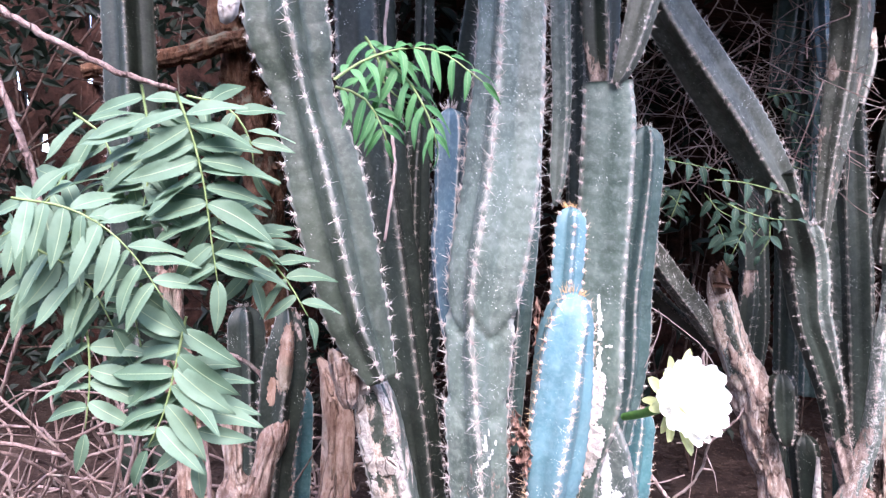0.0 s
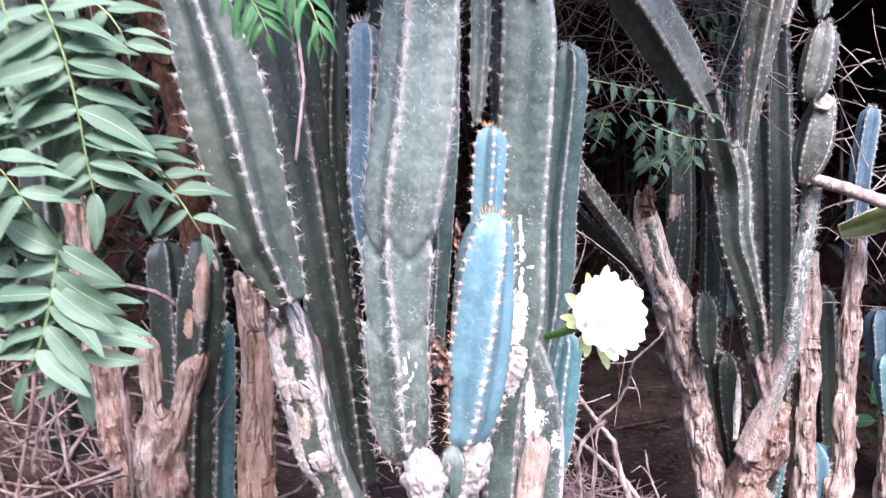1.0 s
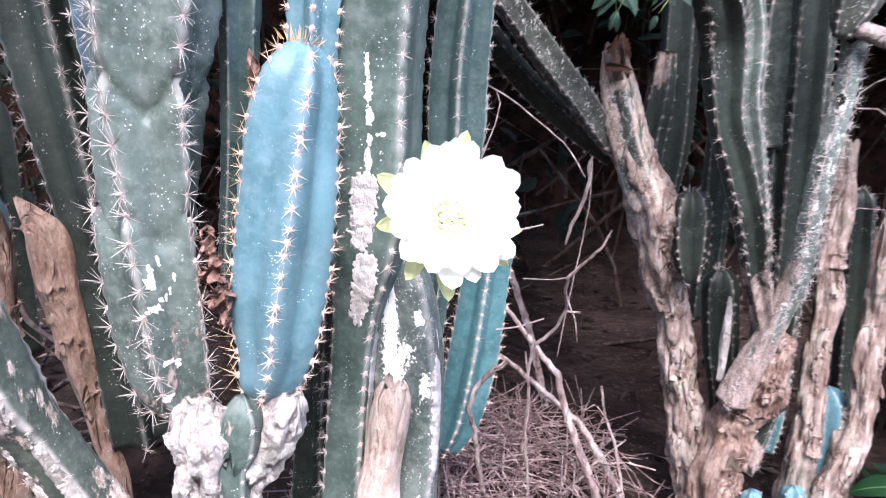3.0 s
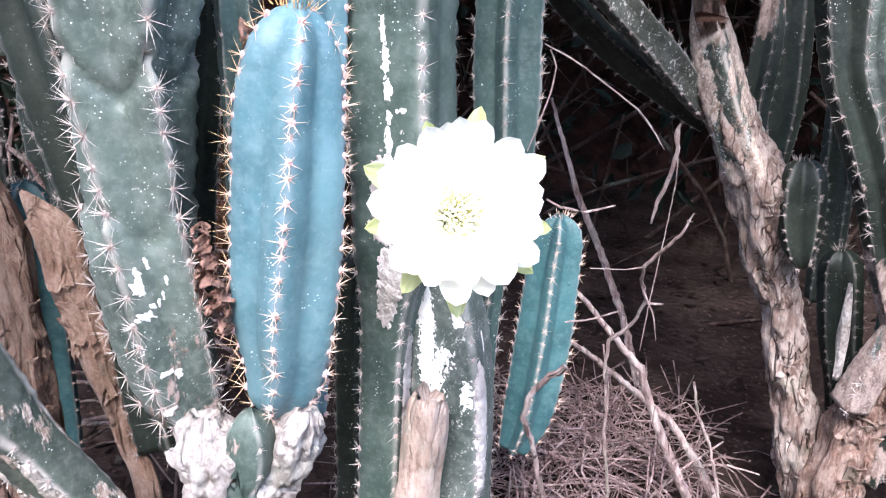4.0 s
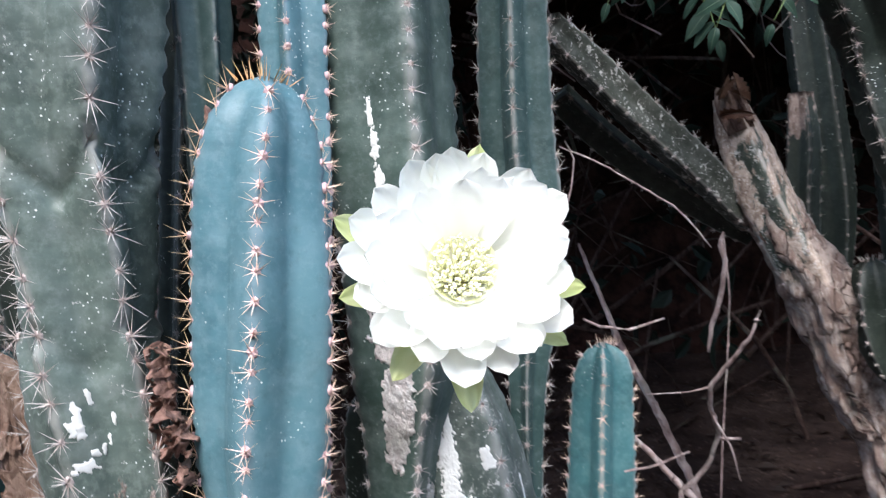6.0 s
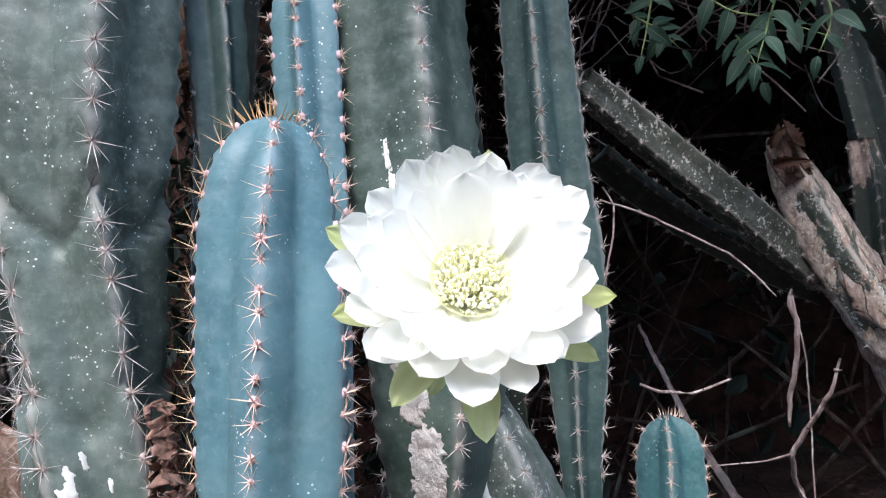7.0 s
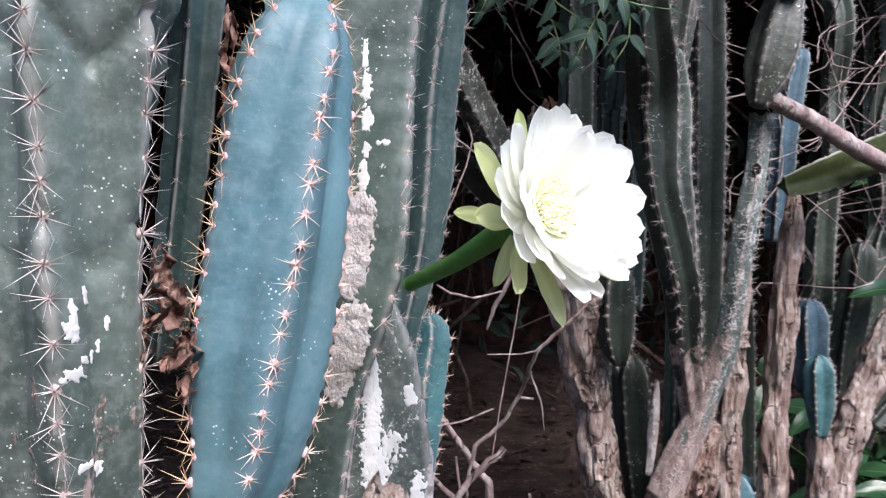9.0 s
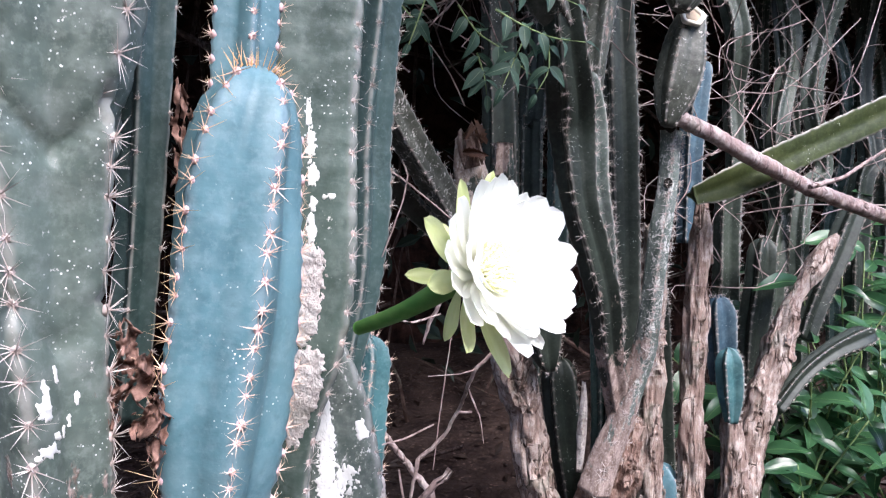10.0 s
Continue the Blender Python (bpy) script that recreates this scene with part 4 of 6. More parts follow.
trunk("torn brown trunk with peeling bark", [(-0.1443, 1.09, 0.9309, 0.0043), (-0.1287, 1.09, 0.9075, 0.0148), (-0.1182, 1.09, 0.8596, 0.0252), (-0.1121, 1.09, 0.7983, 0.0261), (-0.1146, 1.09, 0.7367, 0.027), (-0.1181, 1.09, 0.6306, 0.0315), (-0.1209, 1.09, 0.08, 0.0378)], PLANK_BARK, rough=0.22, seed=8, chop=0.6, lobes=0.8)
stem("broken dark green cactus stump with torn tan skin", [(-0.2236, 1.19, 0.9988, 0.0151), (-0.2209, 1.19, 0.9515, 0.0321), (-0.2257, 1.19, 0.8946, 0.0397), (-0.2306, 1.19, 0.8278, 0.0389), (-0.2374, 1.19, 0.7608, 0.0342), (-0.2454, 1.19, 0.5972, 0.0343), (-0.2518, 1.19, 0.08, 0.0412)], DARK, phase=20, top="open", cork=(0.5, 0.1, 0.0, 0.2), spine=0.012, gap=0.018, fine=1.2, scars=((0.9181, 14.0, 0.112, 0.042), (0.8623, -22.0, 0.05, 0.02)), scab=PLANK_BARK)
trunk("torn brown fibres at the foot of the broken stump", [(-0.2172, 1.165, 0.8129, 0.0093), (-0.2284, 1.165, 0.7865, 0.0232), (-0.2425, 1.165, 0.7441, 0.0205), (-0.2586, 1.165, 0.6828, 0.028), (-0.2683, 1.165, 0.5976, 0.0337), (-0.2761, 1.165, 0.08, 0.0404)], BARK, rough=0.42, seed=71, plates=6)
trunk("short split stump with pale bark", [(-0.3246, 1.2, 0.8382, 0.0048), (-0.3179, 1.2, 0.8132, 0.0191), (-0.3104, 1.2, 0.7621, 0.0182), (-0.3078, 1.2, 0.7138, 0.0144), (-0.304, 1.2, 0.6799, 0.0307), (-0.3016, 1.2, 0.5631, 0.0443), (-0.2997, 1.2, 0.08, 0.0532)], PALE_BARK, rough=0.35, seed=9)
trunk("brown dead cactus trunk", [(-0.4698, 1.288, 1.0504, 0.0227), (-0.4559, 1.288, 0.9265, 0.0248), (-0.4329, 1.288, 0.8029, 0.0278), (-0.4089, 1.288, 0.6698, 0.0299), (-0.3779, 1.288, 0.5161, 0.033), (-0.3505, 1.288, 0.2591, 0.0412), (-0.3314, 1.288, 0.08, 0.0494)], BARK, rough=0.3, seed=10)
stem("small blue cactus column low in the clump", [(-0.2147, 1.248, 0.8614, 0.0281), (-0.2163, 1.248, 0.7959, 0.0308), (-0.2193, 1.248, 0.6694, 0.0329), (-0.2243, 1.248, 0.5388, 0.0336), (-0.2333, 1.248, 0.3556, 0.0336), (-0.2491, 1.248, 0.063, 0.0349)], AQUA, phase=15, spine=0.009, fine=1.3, spines=SPINE_RED)
stem("dark cactus column at the back", [(-0.7921, 1.738, 2.0408, 0.0659), (-0.7782, 1.738, 1.6938, 0.0659), (-0.7624, 1.738, 1.4864, 0.0659), (-0.7214, 1.738, 0.8593, 0.0623), (-0.6954, 1.738, 0.4441, 0.0624)], DARK, phase=15, top="open", fine=2, spine=0.01)
stem("dark cactus column in the shade", [(-0.4069, 1.538, 0.9713, 0.0428), (-0.3982, 1.538, 0.8474, 0.0427), (-0.3832, 1.538, 0.5299, 0.0428)], DARK, phase=25, fine=2, spine=0.01)
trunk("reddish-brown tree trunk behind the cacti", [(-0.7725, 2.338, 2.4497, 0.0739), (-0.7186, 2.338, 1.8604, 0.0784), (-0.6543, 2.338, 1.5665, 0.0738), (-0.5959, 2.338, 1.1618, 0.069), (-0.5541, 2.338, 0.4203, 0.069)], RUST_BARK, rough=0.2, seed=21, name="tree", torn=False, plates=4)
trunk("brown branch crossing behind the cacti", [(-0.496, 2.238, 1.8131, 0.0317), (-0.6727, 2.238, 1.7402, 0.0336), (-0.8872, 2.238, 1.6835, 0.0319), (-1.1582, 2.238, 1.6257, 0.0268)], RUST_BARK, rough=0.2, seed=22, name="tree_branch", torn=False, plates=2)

# the arch and the tall stems of the second clump
stem("arched olive-grey cactus arm leaning over", [(0.3464, 1.25, 1.6693, 0.0409), (0.4109, 1.28, 1.5444, 0.0427), (0.4861, 1.31, 1.4487, 0.0456), (0.5735, 1.35, 1.3509, 0.0459), (0.6434, 1.38, 1.2609, 0.0393), (0.6807, 1.395, 1.2204, 0.0268)], MOSS, ribs=4, phase=-20, top="open", spine=0.012, gap=0.016, fine=1.3)
stem("dark ribbed cactus column under the arch", [(0.6575, 1.37, 1.267, 0.0248), (0.6963, 1.41, 1.1684, 0.0339), (0.7359, 1.46, 1.0947, 0.0385), (0.7521, 1.46, 0.983, 0.0299), (0.7799, 1.47, 0.9168, 0.03), (0.8078, 1.48, 0.8468, 0.0288), (0.8315, 1.5, 0.7851, 0.0269), (0.8524, 1.52, 0.727, 0.024), (0.8772, 1.54, 0.6654, 0.0217), (0.9103, 1.57, 0.5963, 0.021)], DARK, phase=25, top="open", spine=0.015, fine=1.2, cork=(0, 0, 0.1, 0.4, 0.8))
stem("grey cactus column with spiny edges", [(0.7601, 1.46, 1.1745, 0.0163), (0.7764, 1.46, 1.0959, 0.0202), (0.7792, 1.455, 1.0084, 0.0195), (0.797, 1.465, 0.9506, 0.0181), (0.8163, 1.48, 0.8889, 0.0159), (0.8384, 1.5, 0.8222, 0.0136), (0.8657, 1.53, 0.7481, 0.0113)], GREY, ribs=4, phase=15, top="dome", spine=0.012, fine=1.3, cork=(0, 0, 0.2, 0.6))
stem("slate cactus column at the back of the clump", [(0.8927, 1.65, 1.1691, 0.0212), (0.8999, 1.65, 1.0875, 0.0245), (0.9107, 1.65, 0.9393, 0.0251), (0.9194, 1.65, 0.784, 0.0245), (0.9268, 1.65, 0.5989, 0.024), (0.9283, 1.65, 0.4281, 0.0234)], TEAL, phase=25, top="dome", spine=0.01, fine=1.6)
stem("tall dark cactus column with long spines", [(0.8966, 1.61, 1.4399, 0.0326), (0.9134, 1.61, 1.2045, 0.0378), (0.9252, 1.61, 1.0047, 0.0378), (0.9354, 1.61, 0.791, 0.0358), (0.9388, 1.61, 0.6109, 0.0301), (0.9346, 1.61, 0.4933, 0.0282), (0.9077, 1.61, 0.3471, 0.0265)], DARK, phase=20, top="open", spine=0.014, fine=1.3, cork=(0, 0, 0.1, 0.5))
holed = stem("mottled pale cactus stem with a round hole", [(0.9211, 1.474, 1.0967, 0.0169), (0.9175, 1.474, 1.0139, 0.0161), (0.9073, 1.478, 0.929, 0.0179), (0.9042, 1.485, 0.8567, 0.0171), (0.9059, 1.495, 0.8012, 0.0182), (0.9079, 1.51, 0.7437, 0.0203), (0.8985, 1.525, 0.6854, 0.0205), (0.8893, 1.535, 0.6366, 0.0206), (0.8694, 1.55, 0.5676, 0.0255), (0.8503, 1.56, 0.4993, 0.0285)], GREY, ribs=4, phase=-25, top="open", spine=0.017, gap=0.011, cluster=9, depth=0.2, crust=1.2, fine=1.1, cork=(0.1, 0.18, 0.25, 0.45, 0.6, 0.7))
club = stem("club-shaped olive cactus segment with a cut end", [(0.9199, 1.43, 1.2719, 0.0171), (0.9164, 1.43, 1.2546, 0.0256), (0.9091, 1.43, 1.2243, 0.0324), (0.9032, 1.43, 1.1857, 0.0375), (0.8942, 1.43, 1.1469, 0.034), (0.8849, 1.43, 1.1167, 0.0229), (0.8795, 1.43, 1.0961, 0.0102)], MOSS, ribs=5, phase=20, top="open", depth=0.22, spine=0.008, gap=0.014, fine=0.9, crust=0.6)
stem("small olive cactus segment on top of another", [(0.8873, 1.385, 1.4036, 0.0171), (0.8839, 1.385, 1.3728, 0.0289), (0.8757, 1.385, 1.3196, 0.0321), (0.8673, 1.385, 1.2769, 0.0279), (0.8625, 1.385, 1.2545, 0.0139)], MOSS, ribs=5, phase=10, top="dome", depth=0.22, spine=0.008, gap=0.014, crust=0.6)
trunk("thick barked trunk of the second clump", [(0.6164, 1.55, 0.9733, 0.0268), (0.6329, 1.56, 0.9436, 0.0333), (0.6548, 1.565, 0.8983, 0.0353), (0.6919, 1.585, 0.8258, 0.0421), (0.7104, 1.6, 0.7659, 0.0416), (0.7327, 1.62, 0.6927, 0.0363), (0.7564, 1.635, 0.6167, 0.0304), (0.7788, 1.645, 0.5482, 0.0329), (0.7996, 1.65, 0.4489, 0.0373), (0.8198, 1.65, 0.3475, 0.0372), (0.84, 1.65, 0.2416, 0.0418), (0.8957, 1.65, -0.1077, 0.0571)], ASHEN_BARK, rough=0.25, seed=11, plates=12, chop=1.3, crumb=0.06)
trunk("torn brown tip of the broken cactus", [(0.5911, 1.52, 1.0781, 0.0124), (0.5961, 1.52, 1.0577, 0.0163), (0.6042, 1.52, 1.0292, 0.0163)], BARK, rough=0.4, seed=31, plates=3)
stem("lichen-crusted broken cactus top on the trunk", [(0.5909, 1.525, 1.0743, 0.0172), (0.6062, 1.535, 1.02, 0.0293), (0.6417, 1.555, 0.9225, 0.0332), (0.6753, 1.575, 0.8487, 0.0341), (0.7017, 1.595, 0.783, 0.0265)], PATCHY, ribs=4, phase=10, top="open", depth=0.3, crust=1.1, spine=0.006, cork=(0.85, 0.5, 0.55, 0.85), wobble=0.15)
trunk("forked barked trunk joining the thick one", [(0.9341, 1.57, 0.6184, 0.0209), (0.9176, 1.58, 0.5678, 0.0362), (0.8881, 1.59, 0.486, 0.0442), (0.865, 1.6, 0.4017, 0.043), (0.8609, 1.62, 0.3073, 0.0502), (0.8746, 1.64, 0.1406, 0.0673)], BARK, rough=0.36, torn=False, seed=12, plates=12, crumb=0.06)
stem("broken dark cactus stub beside the trunk", [(0.6894, 1.6, 1.0768, 0.0164), (0.6878, 1.6, 1.0114, 0.0217), (0.6798, 1.6, 0.9296, 0.022), (0.6811, 1.6, 0.8559, 0.019)], DARK, phase=10, top="open", spine=0.008, fine=1.5, cork=(0.6, 0.1, 0.1))
stem("grey cactus limb reaching out of the fork", [(0.3944, 1.39, 1.1569, 0.0182), (0.4219, 1.42, 1.1281, 0.0223), (0.482, 1.47, 1.0634, 0.0244), (0.547, 1.52, 0.9967, 0.0252), (0.5917, 1.56, 0.9455, 0.0218), (0.6181, 1.59, 0.9158, 0.0174)], MOSS, ribs=4, phase=-30, top="open", spine=0.010, fine=1.2, crust=1.0, cork=(0.2, 0.1, 0.4))
stem("dark cactus limb under the grey one", [(0.3955, 1.49, 1.0951, 0.0189), (0.4229, 1.51, 1.0624, 0.0211), (0.4869, 1.55, 1.0009, 0.0215), (0.5682, 1.59, 0.9384, 0.0198), (0.6191, 1.61, 0.9025, 0.0156)], DARK, ribs=4, phase=20, top="open", spine=0.009, fine=1.4, crust=0.4)
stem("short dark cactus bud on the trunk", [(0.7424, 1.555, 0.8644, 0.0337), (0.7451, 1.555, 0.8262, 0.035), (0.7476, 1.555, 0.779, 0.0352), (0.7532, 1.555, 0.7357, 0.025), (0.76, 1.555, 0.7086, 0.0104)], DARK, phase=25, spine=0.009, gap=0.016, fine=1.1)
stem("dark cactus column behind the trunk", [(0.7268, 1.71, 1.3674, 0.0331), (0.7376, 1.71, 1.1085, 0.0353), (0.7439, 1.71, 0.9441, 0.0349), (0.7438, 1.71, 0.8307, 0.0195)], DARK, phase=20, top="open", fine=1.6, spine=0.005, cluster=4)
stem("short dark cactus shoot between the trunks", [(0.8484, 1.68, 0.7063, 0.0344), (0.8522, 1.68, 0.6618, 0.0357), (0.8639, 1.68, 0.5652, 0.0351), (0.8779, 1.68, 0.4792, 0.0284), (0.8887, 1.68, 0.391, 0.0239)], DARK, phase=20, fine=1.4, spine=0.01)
trunk("white bleached splinter of bark", [(0.8269, 1.56, 0.6844, 0.0032), (0.8279, 1.56, 0.6474, 0.0072), (0.8314, 1.57, 0.5918, 0.0082), (0.8346, 1.58, 0.5291, 0.0059)], WHITE_BARK, rough=0.3, seed=13, name="bark_splinter", group="", plates=0)
trunk("pinkish dead trunk with long fissures", [(1.0262, 1.65, 0.9381, 0.0186), (1.0264, 1.65, 0.8521, 0.0243), (1.0272, 1.65, 0.7163, 0.0249), (1.0301, 1.65, 0.5752, 0.0241), (1.0293, 1.65, 0.378, 0.0295), (1.0253, 1.65, 0.1693, 0.0334), (1.0686, 1.65, -0.4043, 0.0456)], ASHEN_BARK, rough=0.3, seed=14, plates=14, crumb=0.06)
trunk("peeling brown dead trunk", [(1.1153, 1.63, 0.9959, 0.0107), (1.1167, 1.63, 0.9319, 0.0195), (1.1118, 1.63, 0.8227, 0.022), (1.1069, 1.63, 0.7095, 0.0235), (1.1087, 1.63, 0.5814, 0.0239), (1.1085, 1.63, 0.4601, 0.0278), (1.0807, 1.63, 0.3103, 0.0324), (1.0461, 1.63, 0.1812, 0.0359), (1.0504, 1.63, -0.3093, 0.0509)], ASHEN_BARK, rough=0.34, seed=15, plates=14, crumb=0.06)
stem("green cactus column between dead trunks", [(1.1265, 1.78, 0.8492, 0.029), (1.1404, 1.78, 0.7002, 0.0321), (1.1624, 1.78, 0.4399, 0.0306), (1.1948, 1.78, 0.0894, 0.0319)], DARK, phase=20, fine=1.6, spine=0.011)
stem("small oval blue cactus shoot", [(1.065, 1.67, 0.4942, 0.0377), (1.0707, 1.67, 0.4444, 0.0392), (1.0731, 1.67, 0.3686, 0.0383), (1.0674, 1.67, 0.3095, 0.0266), (1.0671, 1.67, 0.2794, 0.0121)], BLUE, phase=15, spine=0.007, gap=0.014, fine=1.1)
stem("tiny blue cactus shoot", [(1.0039, 1.61, 0.3215, 0.0232), (1.0077, 1.61, 0.2841, 0.0233), (1.0134, 1.61, 0.2331, 0.0188), (1.0172, 1.61, 0.1935, 0.0118)], BLUE, phase=15, spine=0.006, gap=0.013)
stem("tiny pale blue cactus shoot", [(0.9187, 1.58, 0.3259, 0.0204), (0.9204, 1.58, 0.2884, 0.0205), (0.9198, 1.58, 0.2259, 0.0173), (0.9205, 1.58, 0.1884, 0.0115)], BLUE, phase=35, spine=0.006, gap=0.013)
stem("narrow teal cactus shoot", [(0.9854, 1.69, 0.5428, 0.0225), (0.9859, 1.69, 0.4878, 0.0251), (0.9831, 1.69, 0.4111, 0.0253), (0.9794, 1.69, 0.3468, 0.0182)], AQUA, phase=25, spine=0.008, gap=0.015)
stem("blue cactus shoot in the shade", [(1.2104, 1.685, 0.8108, 0.0355), (1.2163, 1.685, 0.7679, 0.0369), (1.222, 1.685, 0.7092, 0.0338), (1.2287, 1.685, 0.637, 0.0258)], SLATE, phase=20, spine=0.008, gap=0.016)
stem("small teal cactus shoot on a barked foot", [(1.2079, 1.65, 0.7121, 0.0284), (1.2142, 1.65, 0.6703, 0.0298), (1.2194, 1.65, 0.6172, 0.0265), (1.2223, 1.65, 0.563, 0.014)], AQUA, phase=15, spine=0.007, gap=0.014)
trunk("barked foot under the teal shoot", [(1.2292, 1.66, 0.5656, 0.0211), (1.2365, 1.66, 0.4979, 0.0259), (1.2446, 1.66, 0.3974, 0.0311), (1.2487, 1.66, 0.227, 0.0366), (1.2859, 1.66, -0.2694, 0.052)], ASHEN_BARK, rough=0.3, torn=False, seed=16)
trunk("leaning barked trunk with torn top", [(1.5411, 1.7, 0.9321, 0.0074), (1.5097, 1.7, 0.905, 0.0183), (1.4764, 1.7, 0.8589, 0.0242), (1.4433, 1.7, 0.8181, 0.0156), (1.4197, 1.7, 0.7849, 0.018), (1.4057, 1.7, 0.7492, 0.0287), (1.381, 1.7, 0.6784, 0.0333), (1.3473, 1.7, 0.6086, 0.0355), (1.3053, 1.7, 0.4583, 0.0388), (1.2848, 1.7, 0.3057, 0.0422), (1.2875, 1.7, -0.1147, 0.0474)], ASHEN_BARK, rough=0.3, seed=17, crumb=0.06)
stem("side arm of dark cactus with short spines", [(1.6385, 1.68, 0.7198, 0.0212), (1.5922, 1.68, 0.7096, 0.0284), (1.5109, 1.68, 0.6832, 0.023), (1.433, 1.68, 0.6387, 0.0202), (1.3625, 1.68, 0.572, 0.0199)], DARK, phase=20, spine=0.008, fine=1.2)
stem("leaning dark cactus column", [(1.6961, 1.78, 1.022, 0.0304), (1.6317, 1.78, 0.8891, 0.0327), (1.5755, 1.78, 0.7857, 0.0324), (1.5369, 1.78, 0.6957, 0.0296)], DARK, phase=20, top="open", spine=0.01, fine=1.5)
stem("dark cactus column rising behind", [(1.4932, 1.86, 0.926, 0.0345), (1.4865, 1.86, 0.819, 0.0372), (1.4677, 1.86, 0.6594, 0.0371), (1.4661, 1.86, 0.283, 0.0374)], DARK, phase=20, spine=0.01, fine=1.6)
stem("second dark cactus column rising behind", [(1.6234, 1.9, 0.7375, 0.0321), (1.5869, 1.9, 0.6192, 0.0333), (1.5486, 1.9, 0.4546, 0.0332)], DARK, phase=20, spine=0.01, fine=1.8)
stem("blue cactus column behind the clubs", [(1.2092, 1.75, 1.2907, 0.0265), (1.1957, 1.75, 1.1879, 0.0277), (1.1882, 1.75, 1.097, 0.0265), (1.1875, 1.75, 0.9128, 0.0266)], SLATE, phase=20, spine=0.009, fine=1.5)
stem("olive cactus column at the back of the thicket", [(1.49, 1.974, 1.9172, 0.0338), (1.5285, 1.984, 1.7652, 0.0343), (1.4648, 1.985, 1.5898, 0.0313), (1.4558, 1.919, 1.4083, 0.0343), (1.4771, 1.954, 1.255, 0.0284), (1.4664, 1.927, 1.0874, 0.0259), (1.4868, 1.971, 0.923, 0.0365), (1.507, 1.95, -0.0719, 0.0292)], OLIVE_SHADED, phase=10, top="open", spine=0.014, fine=1.6, cluster=6, crust=0.1, wobble=0.08)
stem("olive cactus column at the back of the thicket", [(1.7962, 2.059, 2.0949, 0.0274), (1.7468, 2.08, 1.8776, 0.026), (1.7518, 2.089, 1.6622, 0.0285), (1.7937, 2.087, 1.4452, 0.0296), (1.6898, 2.026, 1.2069, 0.0328), (1.775, 2.087, 0.993, 0.0344), (1.708, 2.039, 0.7713, 0.0296), (1.7124, 2.05, -0.3229, 0.0296)], OLIVE_SHADED, phase=23, top="open", spine=0.014, fine=1.6, cluster=6, crust=0.1, wobble=0.08)
stem("dark cactus column at the back of the thicket", [(1.6899, 2.084, 2.0112, 0.0219), (1.7759, 2.114, 1.8231, 0.0218), (1.7799, 2.125, 1.6047, 0.0245), (1.7817, 2.098, 1.3762, 0.0243), (1.8597, 2.138, 1.1603, 0.0235), (1.8052, 2.128, 0.9274, 0.0289), (1.7813, 2.089, 0.7018, 0.0291), (1.8671, 2.1, -0.453, 0.0254)], DARK, phase=36, top="open", spine=0.014, fine=1.6, cluster=6, crust=0.5, wobble=0.08)
stem("olive cactus column at the back of the thicket", [(1.781, 1.974, 1.9759, 0.0241), (1.9052, 2.02, 1.8436, 0.0267), (1.8534, 1.988, 1.6446, 0.0337), (1.8294, 2.022, 1.472, 0.0304), (1.7962, 2.024, 1.2885, 0.0326), (1.8648, 2.036, 1.1108, 0.0256), (1.7555, 2.009, 0.9241, 0.0278), (1.8111, 2, -0.1552, 0.0278)], OLIVE_SHADED, phase=49, top="open", spine=0.014, fine=1.6, cluster=6, crust=0.7, wobble=0.08)
stem("olive cactus column at the back of the thicket", [(2.1274, 2.304, 2.2051, 0.0303), (2.1068, 2.274, 1.9396, 0.0247), (2.1417, 2.315, 1.7047, 0.0235), (2.1984, 2.264, 1.443, 0.0233), (2.2458, 2.292, 1.1919, 0.0275), (2.219, 2.326, 0.9272, 0.0279), (2.188, 2.264, 0.6686, 0.0262), (2.2748, 2.3, -0.672, 0.0256)], TEAL, phase=62, top="open", spine=0.014, fine=1.6, cluster=6, crust=0.7, wobble=0.08)
stem("dark cactus column at the back of the thicket", [(2.2192, 2.227, 2.1868, 0.0342), (2.2365, 2.236, 1.9912, 0.0372), (2.2014, 2.169, 1.762, 0.0369), (2.2474, 2.228, 1.5825, 0.0311), (2.241, 2.24, 1.3765, 0.0349), (2.2419, 2.196, 1.1666, 0.0406), (2.2004, 2.198, 0.9595, 0.037), (2.2456, 2.2, -0.306, 0.0326)], DARK, phase=15, top="open", spine=0.014, fine=1.6, cluster=6, crust=0.2, wobble=0.08)
stem("dark cactus column at the back of the thicket", [(1.9202, 2.39, 2.2055, 0.0214), (2.0228, 2.41, 1.965, 0.0294), (1.9551, 2.367, 1.6722, 0.0234), (2.0148, 2.429, 1.4198, 0.0279), (2.0415, 2.422, 1.1419, 0.0281), (2.1012, 2.421, 0.861, 0.0275), (2.0518, 2.382, 0.5826, 0.027), (2.1189, 2.4, -0.7807, 0.0242)], DARK, phase=28, top="open", spine=0.014, fine=1.6, cluster=6, crust=0.4, wobble=0.08)
stem("olive cactus column at the back of the thicket", [(2.5339, 2.484, 2.3747, 0.0363), (2.6124, 2.506, 2.1116, 0.0361), (2.4959, 2.48, 1.7957, 0.0344), (2.6611, 2.525, 1.5322, 0.0347), (2.6397, 2.488, 1.2275, 0.0385), (2.7183, 2.526, 0.9283, 0.0385), (2.7164, 2.53, 0.6206, 0.0397), (2.7514, 2.5, -0.9069, 0.0337)], OLIVE_SHADED, phase=41, top="open", spine=0.014, fine=1.6, cluster=6, crust=0.6, wobble=0.08)
